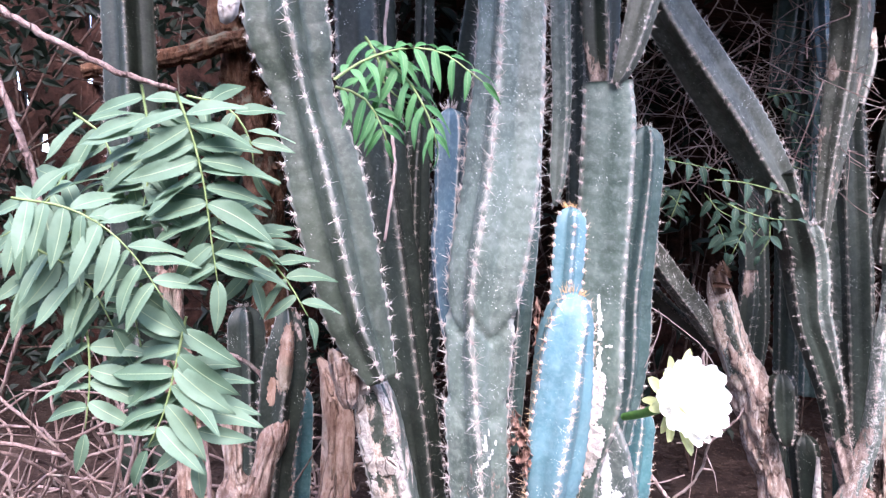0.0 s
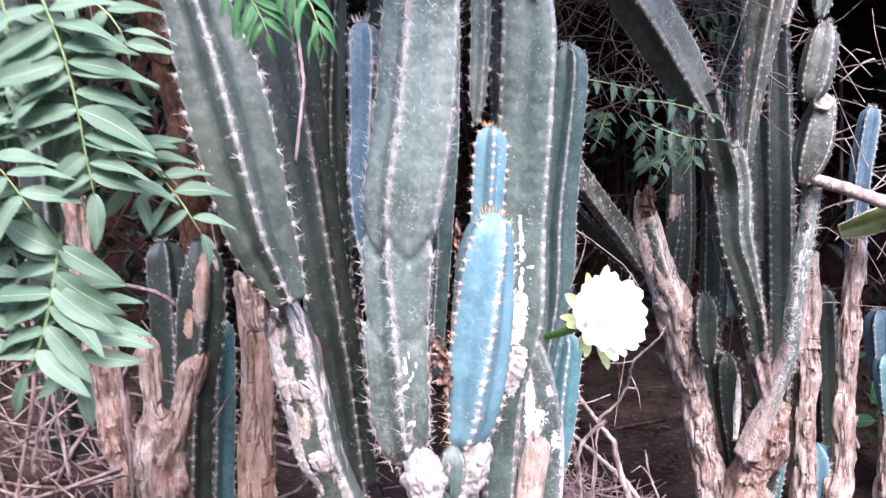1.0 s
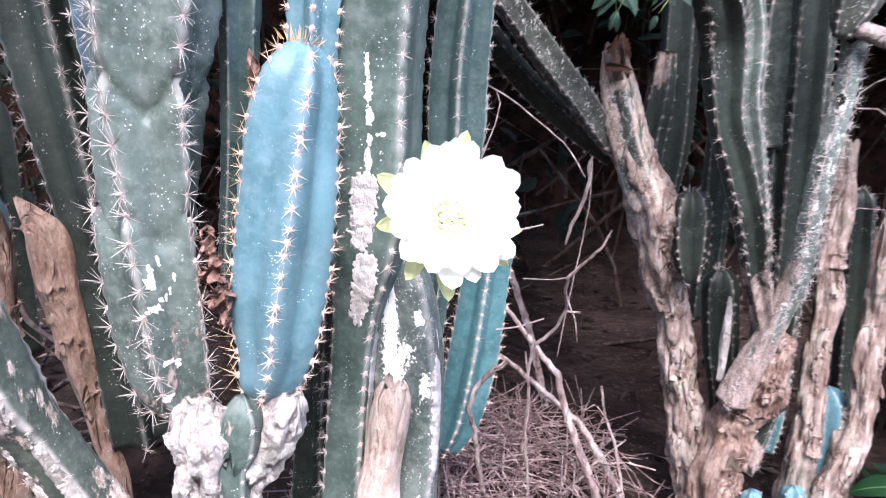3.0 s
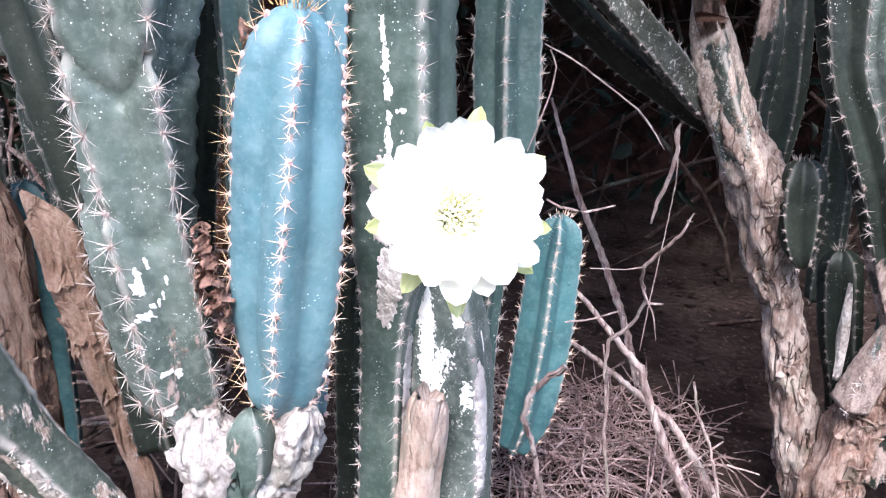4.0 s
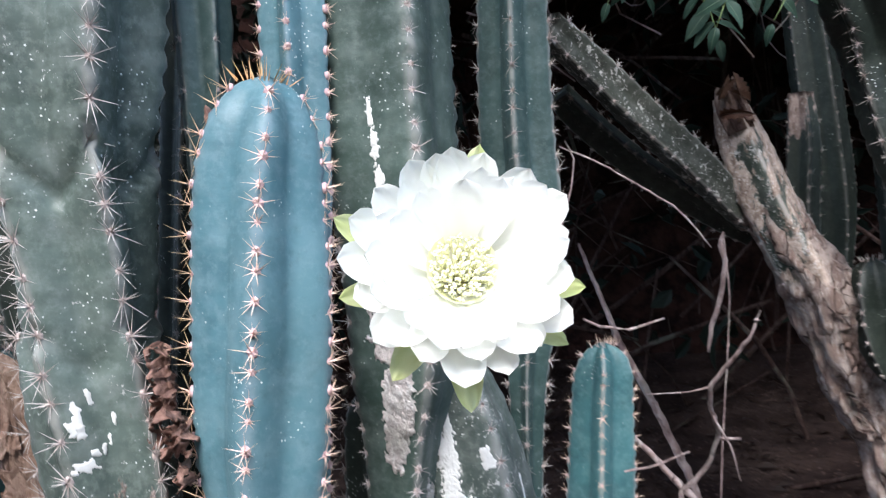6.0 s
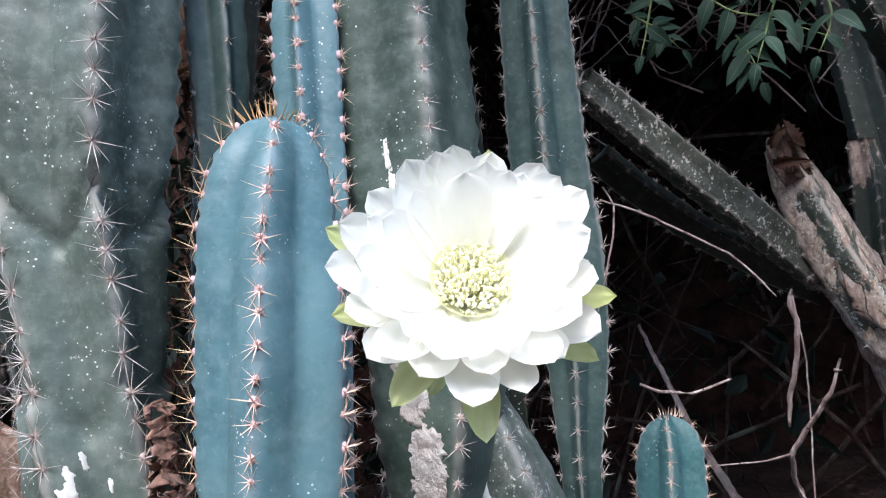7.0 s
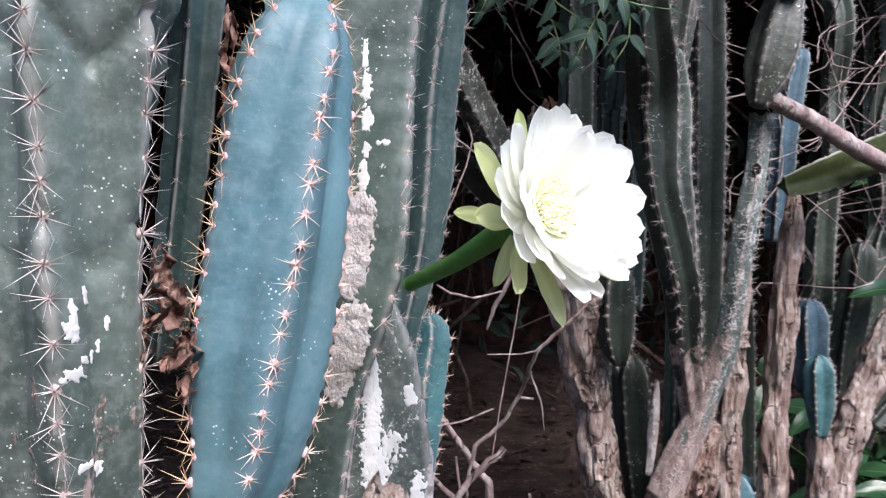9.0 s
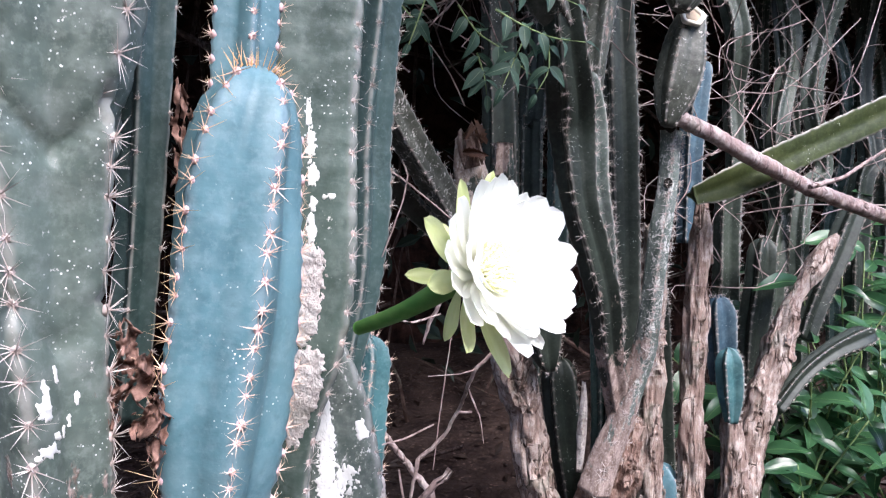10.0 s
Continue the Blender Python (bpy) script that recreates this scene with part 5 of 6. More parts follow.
stem("flat green strap-like succulent stem", [(1.0196, 1.54, 0.9997, 0.0192), (1.0807, 1.53, 1.0227, 0.0318), (1.1832, 1.51, 1.0701, 0.0332), (1.3146, 1.49, 1.1295, 0.0333), (1.4418, 1.46, 1.1899, 0.0327)], STRAP, ribs=3, phase=60, depth=0.62, spine=0.004, gap=0.03, cluster=3, top="open", name="strap_succulent", group="")
# dark skin in place of grey-green, so it sinks into the shaded gap
stem("dark-skinned cactus column leaning in the shaded gap at the back", [(0.9353, 1.89, 2.1255, 0.0318), (0.9184, 1.89, 1.7281, 0.0334), (0.8931, 1.89, 1.1712, 0.0317), (0.8879, 1.89, 1.1268, 0.0318), (0.8955, 1.89, 0.5478, 0.0318)], DARK, phase=20, top="open", spine=0.009, fine=1.6, cluster=5)
stem("dark-skinned cactus column leaning in the shaded gap at the back", [(0.9286, 1.81, 2.0149, 0.0249), (0.9235, 1.81, 1.7384, 0.0261), (0.9184, 1.81, 1.3651, 0.0249), (0.9144, 1.81, 1.3232, 0.0249), (0.915, 1.81, 0.7687, 0.0249)], TEAL, phase=20, top="open", spine=0.009, fine=1.6, cluster=5)
stem("grey cactus stub with a pale cut top", [(0.938, 1.65, 1.616, 0.034), (0.9375, 1.65, 1.5461, 0.0391), (0.9191, 1.65, 1.458, 0.0353), (0.9027, 1.65, 1.369, 0.0366), (0.8932, 1.65, 1.1794, 0.0353), (0.8943, 1.65, 0.9283, 0.0314)], PATCHY, ribs=4, phase=20, depth=0.25, top="open", spine=0.007, fine=1.4, cork=(0.55, 0.1, 0.1, 0.15, 0.3))

stem("brownish olive cactus column with worn pale edges", [(0.8501, 1.5, 1.7425, 0.0413), (0.842, 1.5, 1.6063, 0.0415), (0.8341, 1.5, 1.5036, 0.0381), (0.8222, 1.5, 1.4233, 0.0347), (0.8106, 1.5, 1.3312, 0.0278), (0.7991, 1.5, 1.2272, 0.0198), (0.794, 1.5, 1.1459, 0.014)], MOSS, ribs=4, phase=-10, top="open", spine=0.010, fine=1.3, crust=0.7, cork=(0.35, 0.3, 0.4, 0.3))
stem("blue-grey cactus column hanging over the club", [(0.9161, 1.43, 1.7561, 0.0284), (0.9114, 1.43, 1.6049, 0.0285), (0.9063, 1.43, 1.5071, 0.0264), (0.9023, 1.43, 1.4526, 0.0198), (0.8988, 1.43, 1.4176, 0.0077)], GREY, ribs=5, phase=10, top="open", spine=0.011, fine=1.2)
stem("slate cactus tip hanging in the shade", [(0.8656, 1.72, 1.8219, 0.0223), (0.8759, 1.72, 1.653, 0.0224), (0.8829, 1.72, 1.5747, 0.0198), (0.8879, 1.72, 1.5289, 0.0079)], SLATE, ribs=5, phase=10, top="open", spine=0.009, fine=1.5)
stem("grey-green cactus column at the back of the arch", [(0.8653, 1.85, 1.8895, 0.0395), (0.8551, 1.85, 1.708, 0.0383), (0.8431, 1.85, 1.6097, 0.0312), (0.8324, 1.85, 1.5111, 0.0199)], TEAL, ribs=5, phase=10, top="open", spine=0.010, fine=1.5)

# ---- the flower ----


def petal_mesh(name, length, width, cup, material, tip=0.15, seed=0):
    """A spoon-shaped petal along +y, hollow side to +z."""
    rng = np.random.default_rng(seed)
    rows, cols = 16, 8
    verts = []
    for i in range(rows + 1):
        t = i / rows
        w = width * 0.5 * (0.30 + 0.70 * math.sin(math.pi * 0.5 * min(1, t / 0.68))) * (1 if t < 0.68 else max(0.0, 1 - ((t - 0.68) / 0.32) ** 2.2) ** 0.5 * (1 - tip) + tip * (1 - t) / 0.32)
        for j in range(cols + 1):
            x = (j / cols * 2 - 1)
            verts.append((x * w, length * math.sin(cup * t) / cup, length * (1 - math.cos(cup * t)) / cup + 0.28 * w * x * x + 0.0006 * math.sin(6 * x + 9 * t + seed) * t))
    faces = [(i * (cols + 1) + j, i * (cols + 1) + j + 1, (i + 1) * (cols + 1) + j + 1, (i + 1) * (cols + 1) + j) for i in range(rows) for j in range(cols)]
    me = bpy.data.meshes.new(name)
    me.from_pydata(verts, [], faces)
    me.polygons.foreach_set("use_smooth", [True] * len(me.polygons))
    me.materials.append(material)
    return me


def petal_mat(name, color, edge):
    g = Graph(name, 0.45, 0.3)
    streaks = g.noise(200, 3, 0.5, g.scaled((1.0, 0.06, 1.0)))
    m = g.done(g.mix(g.step(streaks, 0.35, 0.7), color, edge), streaks, 0.15, 0.0008)
    thin = g.n.new("ShaderNodeBsdfTranslucent")
    thin.inputs["Color"].default_value = (*edge, 1)
    both = g.n.new("ShaderNodeMixShader")
    both.inputs[0].default_value = 0.5
    g.l.new(g.b.outputs[0], both.inputs[1])
    g.l.new(thin.outputs[0], both.inputs[2])
    g.l.new(both.outputs[0], g.n["Material Output"].inputs[0])
    return m


def make_flower(foot, centre, size):
    white = petal_mat("petal_white", (0.95, 0.945, 0.90), (0.97, 0.97, 0.93))
    sepal = petal_mat("sepal_yellow_green", (0.58, 0.65, 0.26), (0.74, 0.78, 0.44))
    tube_green = petal_mat("flower_tube_green", (0.065, 0.185, 0.045), (0.13, 0.27, 0.07))
    # yellow lifted towards white so the flower's middle looks overexposed
    yellow = plain("stamens_yellow_whitened", (0.96, 0.94, 0.68), 0.6, 0.05)
    foot, centre = np.array(foot), np.array(centre)
    n = np.array([0.38, -0.87, 0.30])
    n /= np.linalg.norm(n)
    throat = centre - n * size * 0.16
    mid = (foot + throat - n * 0.026) / 2 + np.array([0.0, 0.0, -0.003])
    v, f = tube([(*foot, 0.0058), (*mid, 0.0066), (*(throat - n * 0.026), 0.0088), (*(throat - n * 0.014), 0.0115), (*(throat - n * 0.005), 0.0125)], 0.006, 18, 0.0)
    fl = mesh_object("cactus_flower", v, f, tube_green, None, "", True, [], foot)
    tagged(fl, "large open white cactus flower on a green tube", "flower")
    z = Vector(n)
    x = Vector((0, 0, 1)).cross(z).normalized()
    y = z.cross(x)
    base = Matrix((x, y, z)).transposed().to_4x4()
    rng = np.random.default_rng(5)
    whorls = [("sepal", sepal, 5, 0.50, 0.15, 0.10, -0.25, -0.022), ("sepal", sepal, 9, 0.80, 0.21, 0.35, 0.18, -0.010), ("petal", white, 17, 0.76, 0.27, 0.45, 0.36, -0.003),
              ("petal", white, 15, 0.72, 0.27, 0.5, 0.44, 0.000), ("petal", white, 11, 0.62, 0.28, 0.5, 0.54, 0.003)]
    for w, (kind, mat, count, length, width, cup, lift, up) in enumerate(whorls):
        shapes = [petal_mesh(kind, length * size, width * size, cup, mat, 0.03 if kind == "petal" else 0.35, s) for s in range(3)]
        for i in range(count):
            a = (i + 0.5 * (w % 2) + rng.normal(0, 0.10)) / count * 2 * math.pi
            p = new(kind, shapes[i % 3])
            p.parent = fl
            m = base @ Matrix.Rotation(a, 4, "Z") @ Matrix.Translation((0, 0.007, 0)) @ Matrix.Rotation(lift + rng.normal(0, 0.07), 4, "X") @ Matrix.Rotation(rng.normal(0, 0.08), 4, "Y") @ Matrix.Scale(rng.uniform(0.92, 1.06), 4)
            p.matrix_local = Matrix.Translation(Vector(throat + n * up - foot)) @ m
    st = Heap()
    for i in range(300):
        a, r = rng.uniform(0, 6.283), size * 0.205 * math.sqrt(rng.uniform(0.01, 1))
        d = np.array(x) * math.cos(a) + np.array(y) * math.sin(a)
        tip = throat + n * (size * rng.uniform(0.12, 0.24)) + d * r
        v, f = tube([(*(throat + d * r * 0.55), 0.0004), (*((throat + tip) / 2 + d * r * 0.35), 0.0004), (*tip, 0.0004)], 0.01, 4)
        st.add(v, f)
        e = 0.0011
        st.add([tip + n * e * 1.4, tip + d * e, tip + np.cross(n, d) * e, tip - d * e, tip - np.cross(n, d) * e, tip - n * e], [(0, 1, 2), (0, 2, 3), (0, 3, 4), (0, 4, 1), (5, 2, 1), (5, 3, 2), (5, 4, 3), (5, 1, 4)])
    o = st.make("stamen_ring", yellow, fl, "ring of yellow stamens whitened as if overexposed", origin=foot)
    o.location = (0, 0, 0)
    tagged(o, kind="stuff")
    # yellow-green throat, also lifted towards white for the overexposed look
    cup_mat = petal_mat("throat_green_whitened", (0.82, 0.84, 0.52), (0.92, 0.93, 0.70))
    v, f = tube([(*(throat + n * 0.001), 0.003), (*(throat + n * 0.004), 0.012), (*(throat + n * 0.014), 0.0185)], 0.003, 18)
    mesh_object("throat", v, f[:-1], cup_mat, fl, "", True, [], foot).location = (0, 0, 0)
    v, f = tube([(*throat, 0.0012), (*(throat + n * size * 0.26), 0.0012)], 0.008, 6)
    mesh_object("style", v, f, yellow, fl, "", True, [], foot).location = (0, 0, 0)


make_flower((0.323, 1.095, 0.858), (0.3725, 0.935, 0.9175), 0.0795)


def small_parts():
    """The holes of the pale stem, as rimmed discs painted black for their shade, and the cut end of the club."""
    for ob, at, n, r, tone, name, words in ((holed, (0.9069, 1.4590, 1.0138), (-0.60, -0.80, 0), 0.0052, (0.012, 0.010, 0.008), "hole", "black disc painted as the dark inside of a hole"),
                                            (holed, (0.9081, 1.4590, 1.1029), (-0.60, -0.80, 0), 0.0068, (0.012, 0.010, 0.008), "hole", "black disc painted as the dark inside of a hole")):
        v, f = [], []
        d = Vector(n).normalized()
        x = Vector((-d.y, d.x, 0))
        y = Vector((0, 0, 1))
        for i, (rr, lift) in enumerate(((1.25, -0.004), (1.15, 0.0008), (1.0, 0.0012), (0.92, 0.0005), (0.5, 0.0003))):
            for j in range(16):
                a = j / 16 * 2 * math.pi
                v.append(tuple(Vector(at) + (x * math.cos(a) + 1.35 * y * math.sin(a)) * rr * r + d * lift))
        f = rings(5, 16) + [tuple(range(64, 80))]
        mesh_object(name, v, f, plain("hole_shade_black", tone, 0.9), ob, words, True, [], ob.location).location = (0, 0, 0)

    # pale ring of the club's cut end, with its darker core
    top = np.array(CLUB_TOP)
    up = np.array([-0.25, -0.8, 0.5]) / np.linalg.norm([-0.25, -0.8, 0.5])
    e1 = np.cross(up, [0, 1, 0.4])
    e1 /= np.linalg.norm(e1)
    e2 = np.cross(up, e1)
    for name, prof, tone in (("cut_rim", ((0.95, -0.004), (1.02, 0.001), (0.9, 0.003), (0.62, 0.001), (0.58, -0.004)), (0.62, 0.58, 0.50)), ("cut_core", ((0.60, -0.004), (0.56, -0.0005), (0.3, 0.0005), (0.1, 0.0)), (0.36, 0.29, 0.22))):
        v = [top + (e1 * math.cos(j / 20 * 6.2832) + e2 * math.sin(j / 20 * 6.2832)) * CLUB_R * r * (1 + 0.10 * math.sin(5 * j / 20 * 6.2832)) + up * h for r, h in prof for j in range(20)]
        f = rings(len(prof), 20) + ([tuple(range(len(v) - 20, len(v)))] if name == "cut_core" else [])
        mesh_object(name, v, f, plain(name, tone, 0.9, 0.2), club, "pale dried cut end" if name == "cut_rim" else "", True, [], club.location).location = (0, 0, 0)


CLUB_TOP, CLUB_R = (0.8998, 1.4050, 1.2565), 0.0191
small_parts()


# dead wood
twig("grey dead branch broken at one end", [(0.8968, 1.43, 1.1108, 0.0118), (0.9697, 1.44, 1.0917, 0.013), (1.0983, 1.47, 1.0554, 0.0139), (1.2299, 1.49, 1.017, 0.0132), (1.4685, 1.53, 0.9709, 0.0141), (1.7419, 1.57, 0.8989, 0.0142)], forks=[[(1.187, 1.45, 1.0166, 0.0056), (1.2605, 1.45, 1.0352, 0.0038), (1.3904, 1.45, 1.1044, 0.0025)]], name="dead_branch", seed=3, n=10, knots=0.035)
twig("crooked twig with broken side shoots", [(0.5637, 1.265, 0.8463, 0.0008), (0.5539, 1.27, 0.8223, 0.0017), (0.5211, 1.31, 0.7727, 0.0023), (0.5214, 1.33, 0.7499, 0.0024), (0.5338, 1.39, 0.702, 0.0023), (0.5208, 1.41, 0.6622, 0.0024), (0.4931, 1.43, 0.629, 0.003), (0.4903, 1.45, 0.5723, 0.0023), (0.4971, 1.47, 0.5022, 0.0021), (0.4924, 1.49, 0.4172, 0.0019)], forks=[[(0.534, 1.39, 0.6998, 0.0021), (0.5562, 1.4, 0.6958, 0.0016)], [(0.5577, 1.265, 0.8385, 0.0013), (0.5633, 1.265, 0.8375, 0.0007)], [(0.5212, 1.31, 0.7714, 0.0014), (0.4993, 1.31, 0.7672, 0.0007), (0.4615, 1.31, 0.767, 0.0006)], [(0.5218, 1.33, 0.7431, 0.0012), (0.538, 1.33, 0.7062, 0.0010), (0.5431, 1.33, 0.6749, 0.0005)]], seed=4)
twig("pale thread hanging in the gap", [(0.5703, 1.5, 0.9078, 0.0009), (0.5717, 1.5, 0.838, 0.0009), (0.5624, 1.5, 0.7611, 0.0009), (0.549, 1.5, 0.6638, 0.0009), (0.5404, 1.5, 0.5871, 0.0008)], seed=24)
twig("thin dry stick hanging in the gap", [(0.5738, 1.52, 0.9117, 0.0015), (0.5683, 1.52, 0.8984, 0.003), (0.5742, 1.53, 0.8711, 0.003), (0.5648, 1.55, 0.8212, 0.0031), (0.5556, 1.57, 0.7888, 0.0032), (0.5505, 1.58, 0.7573, 0.0016)], seed=5)
twig("wiry dry tendril in the gap", [(0.3996, 1.34, 1.0165, 0.0009), (0.4345, 1.34, 0.9978, 0.0011), (0.4747, 1.34, 0.9684, 0.0011), (0.5071, 1.34, 0.9436, 0.0011), (0.5253, 1.34, 0.9196, 0.0009), (0.5367, 1.34, 0.9014, 0.0006)], seed=6)
twig("wiry dry tendril in the gap", [(0.4099, 1.26, 1.012, 0.0009), (0.4169, 1.26, 0.9962, 0.0009), (0.413, 1.26, 0.972, 0.0009), (0.4004, 1.26, 0.9362, 0.0009), (0.3895, 1.26, 0.9079, 0.0007)], seed=7)
twig("long sloping dry stick on the litter", [(0.4422, 1.5, 0.6796, 0.0032), (0.5053, 1.52, 0.5958, 0.0049), (0.5456, 1.53, 0.5475, 0.0062), (0.5703, 1.55, 0.465, 0.0069), (0.6017, 1.56, 0.3888, 0.0079), (0.6596, 1.58, 0.252, 0.0092)], seed=8)
twig("long sloping dry stick on the litter", [(0.4275, 1.56, 0.5776, 0.0034), (0.4848, 1.58, 0.5302, 0.0044), (0.545, 1.6, 0.4743, 0.0054), (0.6079, 1.62, 0.4152, 0.0064), (0.6586, 1.62, 0.3363, 0.0074), (0.723, 1.62, 0.2183, 0.0085)], seed=9)
twig("dry stick leaning at the back", [(0.3762, 2.04, 0.9028, 0.0034), (0.4374, 2.04, 0.7046, 0.0071), (0.4997, 2.04, 0.5595, 0.0084), (0.5503, 2.04, 0.4272, 0.0086), (0.6211, 2.04, 0.1511, 0.0102)], seed=10)
twig("thin upright dry twig in the litter", [(0.6328, 1.58, 0.5065, 0.0022), (0.644, 1.58, 0.4496, 0.0026), (0.6649, 1.58, 0.402, 0.0027), (0.6832, 1.58, 0.3277, 0.0027), (0.7, 1.58, 0.2455, 0.0027)], forks=[[(0.6459, 1.58, 0.4468, 0.0018), (0.6253, 1.58, 0.4725, 0.0013), (0.6009, 1.58, 0.4552, 0.0009)]], seed=51)
twig("thin upright dry twig in the litter", [(0.4889, 1.5, 0.5927, 0.0016), (0.5001, 1.5, 0.5228, 0.002), (0.497, 1.5, 0.4492, 0.0025), (0.508, 1.5, 0.3545, 0.0026), (0.516, 1.5, 0.2754, 0.0026)], seed=52)
twig("arching dry twig over the litter", [(0.6901, 1.6, 0.3974, 0.0013), (0.6619, 1.6, 0.3697, 0.0018), (0.6207, 1.6, 0.3299, 0.0023), (0.5792, 1.6, 0.2728, 0.0028), (0.5461, 1.6, 0.2036, 0.0029)], seed=53)
twig("arching dry twig over the litter", [(0.7663, 1.66, 0.3067, 0.0014), (0.7119, 1.66, 0.3193, 0.0019), (0.6569, 1.66, 0.3113, 0.0024), (0.6128, 1.66, 0.2686, 0.0029), (0.5795, 1.66, 0.1855, 0.003)], seed=54)
twig("thin level thorny dry twig", [(0.4078, 1.34, 0.8397, 0.0013), (0.4208, 1.34, 0.8316, 0.0016), (0.4529, 1.34, 0.8259, 0.0016), (0.4872, 1.34, 0.8353, 0.001)], seed=11)
twig("thin level thorny dry twig", [(0.4338, 1.4, 0.663, 0.0011), (0.4657, 1.4, 0.6686, 0.0014), (0.5037, 1.4, 0.6835, 0.0011)], seed=12)
twig("broken dry twig with white end", [(0.4401, 1.18, 0.7015, 0.0039), (0.4239, 1.18, 0.6871, 0.0033), (0.4058, 1.19, 0.6636, 0.0034), (0.3974, 1.2, 0.6289, 0.0035), (0.4075, 1.22, 0.5813, 0.0034), (0.4228, 1.25, 0.4836, 0.0036)], seed=14)
twig("brown branch over the leaves", [(-0.4465, 0.66, 1.368, 0.0038), (-0.3772, 0.66, 1.3273, 0.0038), (-0.3199, 0.66, 1.295, 0.0035), (-0.2633, 0.66, 1.2691, 0.0033), (-0.2019, 0.66, 1.2511, 0.0025)], BRUSH, seed=15)
twig("thin brown branch hanging down", [(-0.3594, 0.62, 1.2705, 0.0026), (-0.3368, 0.62, 1.2188, 0.0034), (-0.3197, 0.62, 1.1785, 0.0036), (-0.3051, 0.62, 1.1271, 0.0026)], BRUSH, seed=16)
twig("reddish dry twig hanging among cacti", [(-0.0372, 0.97, 1.4604, 0.0023), (-0.0424, 0.97, 1.3978, 0.0023), (-0.0316, 0.97, 1.2895, 0.0023), (-0.0223, 0.97, 1.2121, 0.0027), (-0.0345, 0.97, 1.1119, 0.0019)], seed=17)

# leaf sprays
pinnate("fresh green compound leaf with toothed leaflets", [(-0.1755, 0.6, 1.2374), (-0.1601, 0.6, 1.1989), (-0.1481, 0.6, 1.155), (-0.1408, 0.6, 1.1105), (-0.1335, 0.6, 1.0684)], 11, NEEM, size=0.833, seed=1, swing=1.5, droop=0.05)
pinnate("fresh green compound leaf with toothed leaflets", [(-0.2104, 0.608, 1.2445), (-0.203, 0.608, 1.2046), (-0.202, 0.608, 1.164), (-0.2073, 0.608, 1.1236)], 8, NEEM, size=0.794, seed=31, swing=1.5, droop=0.05)
pinnate("fresh green compound leaf with toothed leaflets", [(-0.3094, 0.616, 1.0961), (-0.2779, 0.616, 1.0813), (-0.2512, 0.616, 1.0563), (-0.2341, 0.616, 1.0267)], 7, NEEM, size=0.753, seed=32)
pinnate("fresh green compound leaf with toothed leaflets", [(-0.2847, 0.624, 1.1688), (-0.3002, 0.624, 1.1429), (-0.3203, 0.624, 1.1218), (-0.3468, 0.624, 1.1048)], 6, NEEM, size=0.754, seed=33)
pinnate("fresh green compound leaf with toothed leaflets", [(-0.1814, 0.616, 0.9973), (-0.1651, 0.616, 0.9725), (-0.1568, 0.616, 0.9478), (-0.1533, 0.616, 0.917)], 5, NEEM, size=0.792, seed=34)
pinnate("fresh green compound leaf with toothed leaflets", [(-0.18, 0.64, 1.1575), (-0.1526, 0.64, 1.1316), (-0.1308, 0.64, 1.1059), (-0.1138, 0.64, 1.0699)], 6, NEEM, size=0.714, seed=35)
pinnate("fresh green compound leaf with toothed leaflets", [(-0.311, 0.584, 1.1396), (-0.2658, 0.584, 1.1332), (-0.2303, 0.584, 1.1175), (-0.2005, 0.584, 1.0916), (-0.1748, 0.584, 1.0563)], 9, NEEM, size=0.753, seed=2, swing=1.25)
pinnate("fresh green compound leaf with toothed leaflets", [(-0.261, 0.616, 1.0359), (-0.2559, 0.616, 1.0049), (-0.2547, 0.616, 0.9693), (-0.2576, 0.616, 0.9338)], 5, NEEM, size=0.752, seed=3)
pinnate("fresh green compound leaf with toothed leaflets", [(-0.1609, 0.6, 1.0403), (-0.1694, 0.6, 0.9954), (-0.1787, 0.6, 0.9552), (-0.1918, 0.6, 0.9247)], 6, NEEM, size=0.871, seed=4)
pinnate("fresh green compound leaf with toothed leaflets", [(-0.1931, 0.616, 1.2315), (-0.1969, 0.616, 1.1902), (-0.2173, 0.616, 1.1548), (-0.2375, 0.616, 1.1282)], 6, NEEM, size=0.794, seed=5)
pinnate("fresh green compound leaf with toothed leaflets", [(-0.2563, 0.632, 1.1549), (-0.2872, 0.632, 1.107), (-0.3138, 0.632, 1.0749), (-0.3396, 0.632, 1.0476)], 7, NEEM, size=0.754, seed=6)
pinnate("fresh green compound leaf with toothed leaflets", [(-0.2945, 0.648, 1.2249), (-0.2661, 0.648, 1.2045), (-0.2546, 0.648, 1.1725), (-0.2646, 0.648, 1.1401)], 5, NEEM, size=0.715, seed=7)
pinnate("fresh green compound leaf with toothed leaflets", [(-0.1788, 0.632, 1.2401), (-0.1416, 0.632, 1.2307), (-0.1205, 0.632, 1.2049), (-0.1138, 0.632, 1.1738)], 5, NEEM, size=0.635, seed=8)
pinnate("fresh green compound leaf with toothed leaflets", [(-0.2203, 0.64, 1.0662), (-0.2247, 0.64, 1.0346), (-0.2188, 0.64, 1.0028), (-0.2232, 0.64, 0.9712)], 5, NEEM, size=0.793, seed=9)
pinnate("fresh green compound leaf with toothed leaflets", [(-0.3312, 0.648, 1.1548), (-0.3294, 0.648, 1.1063), (-0.3063, 0.648, 1.0527), (-0.294, 0.648, 1.0208)], 6, NEEM, size=0.794, seed=10)
pinnate("fresh green compound leaf with toothed leaflets", [(-0.133, 0.664, 1.1228), (-0.1104, 0.664, 1.0962), (-0.0878, 0.664, 1.0696), (-0.0677, 0.664, 1.0376)], 5, NEEM, size=0.634, seed=11)
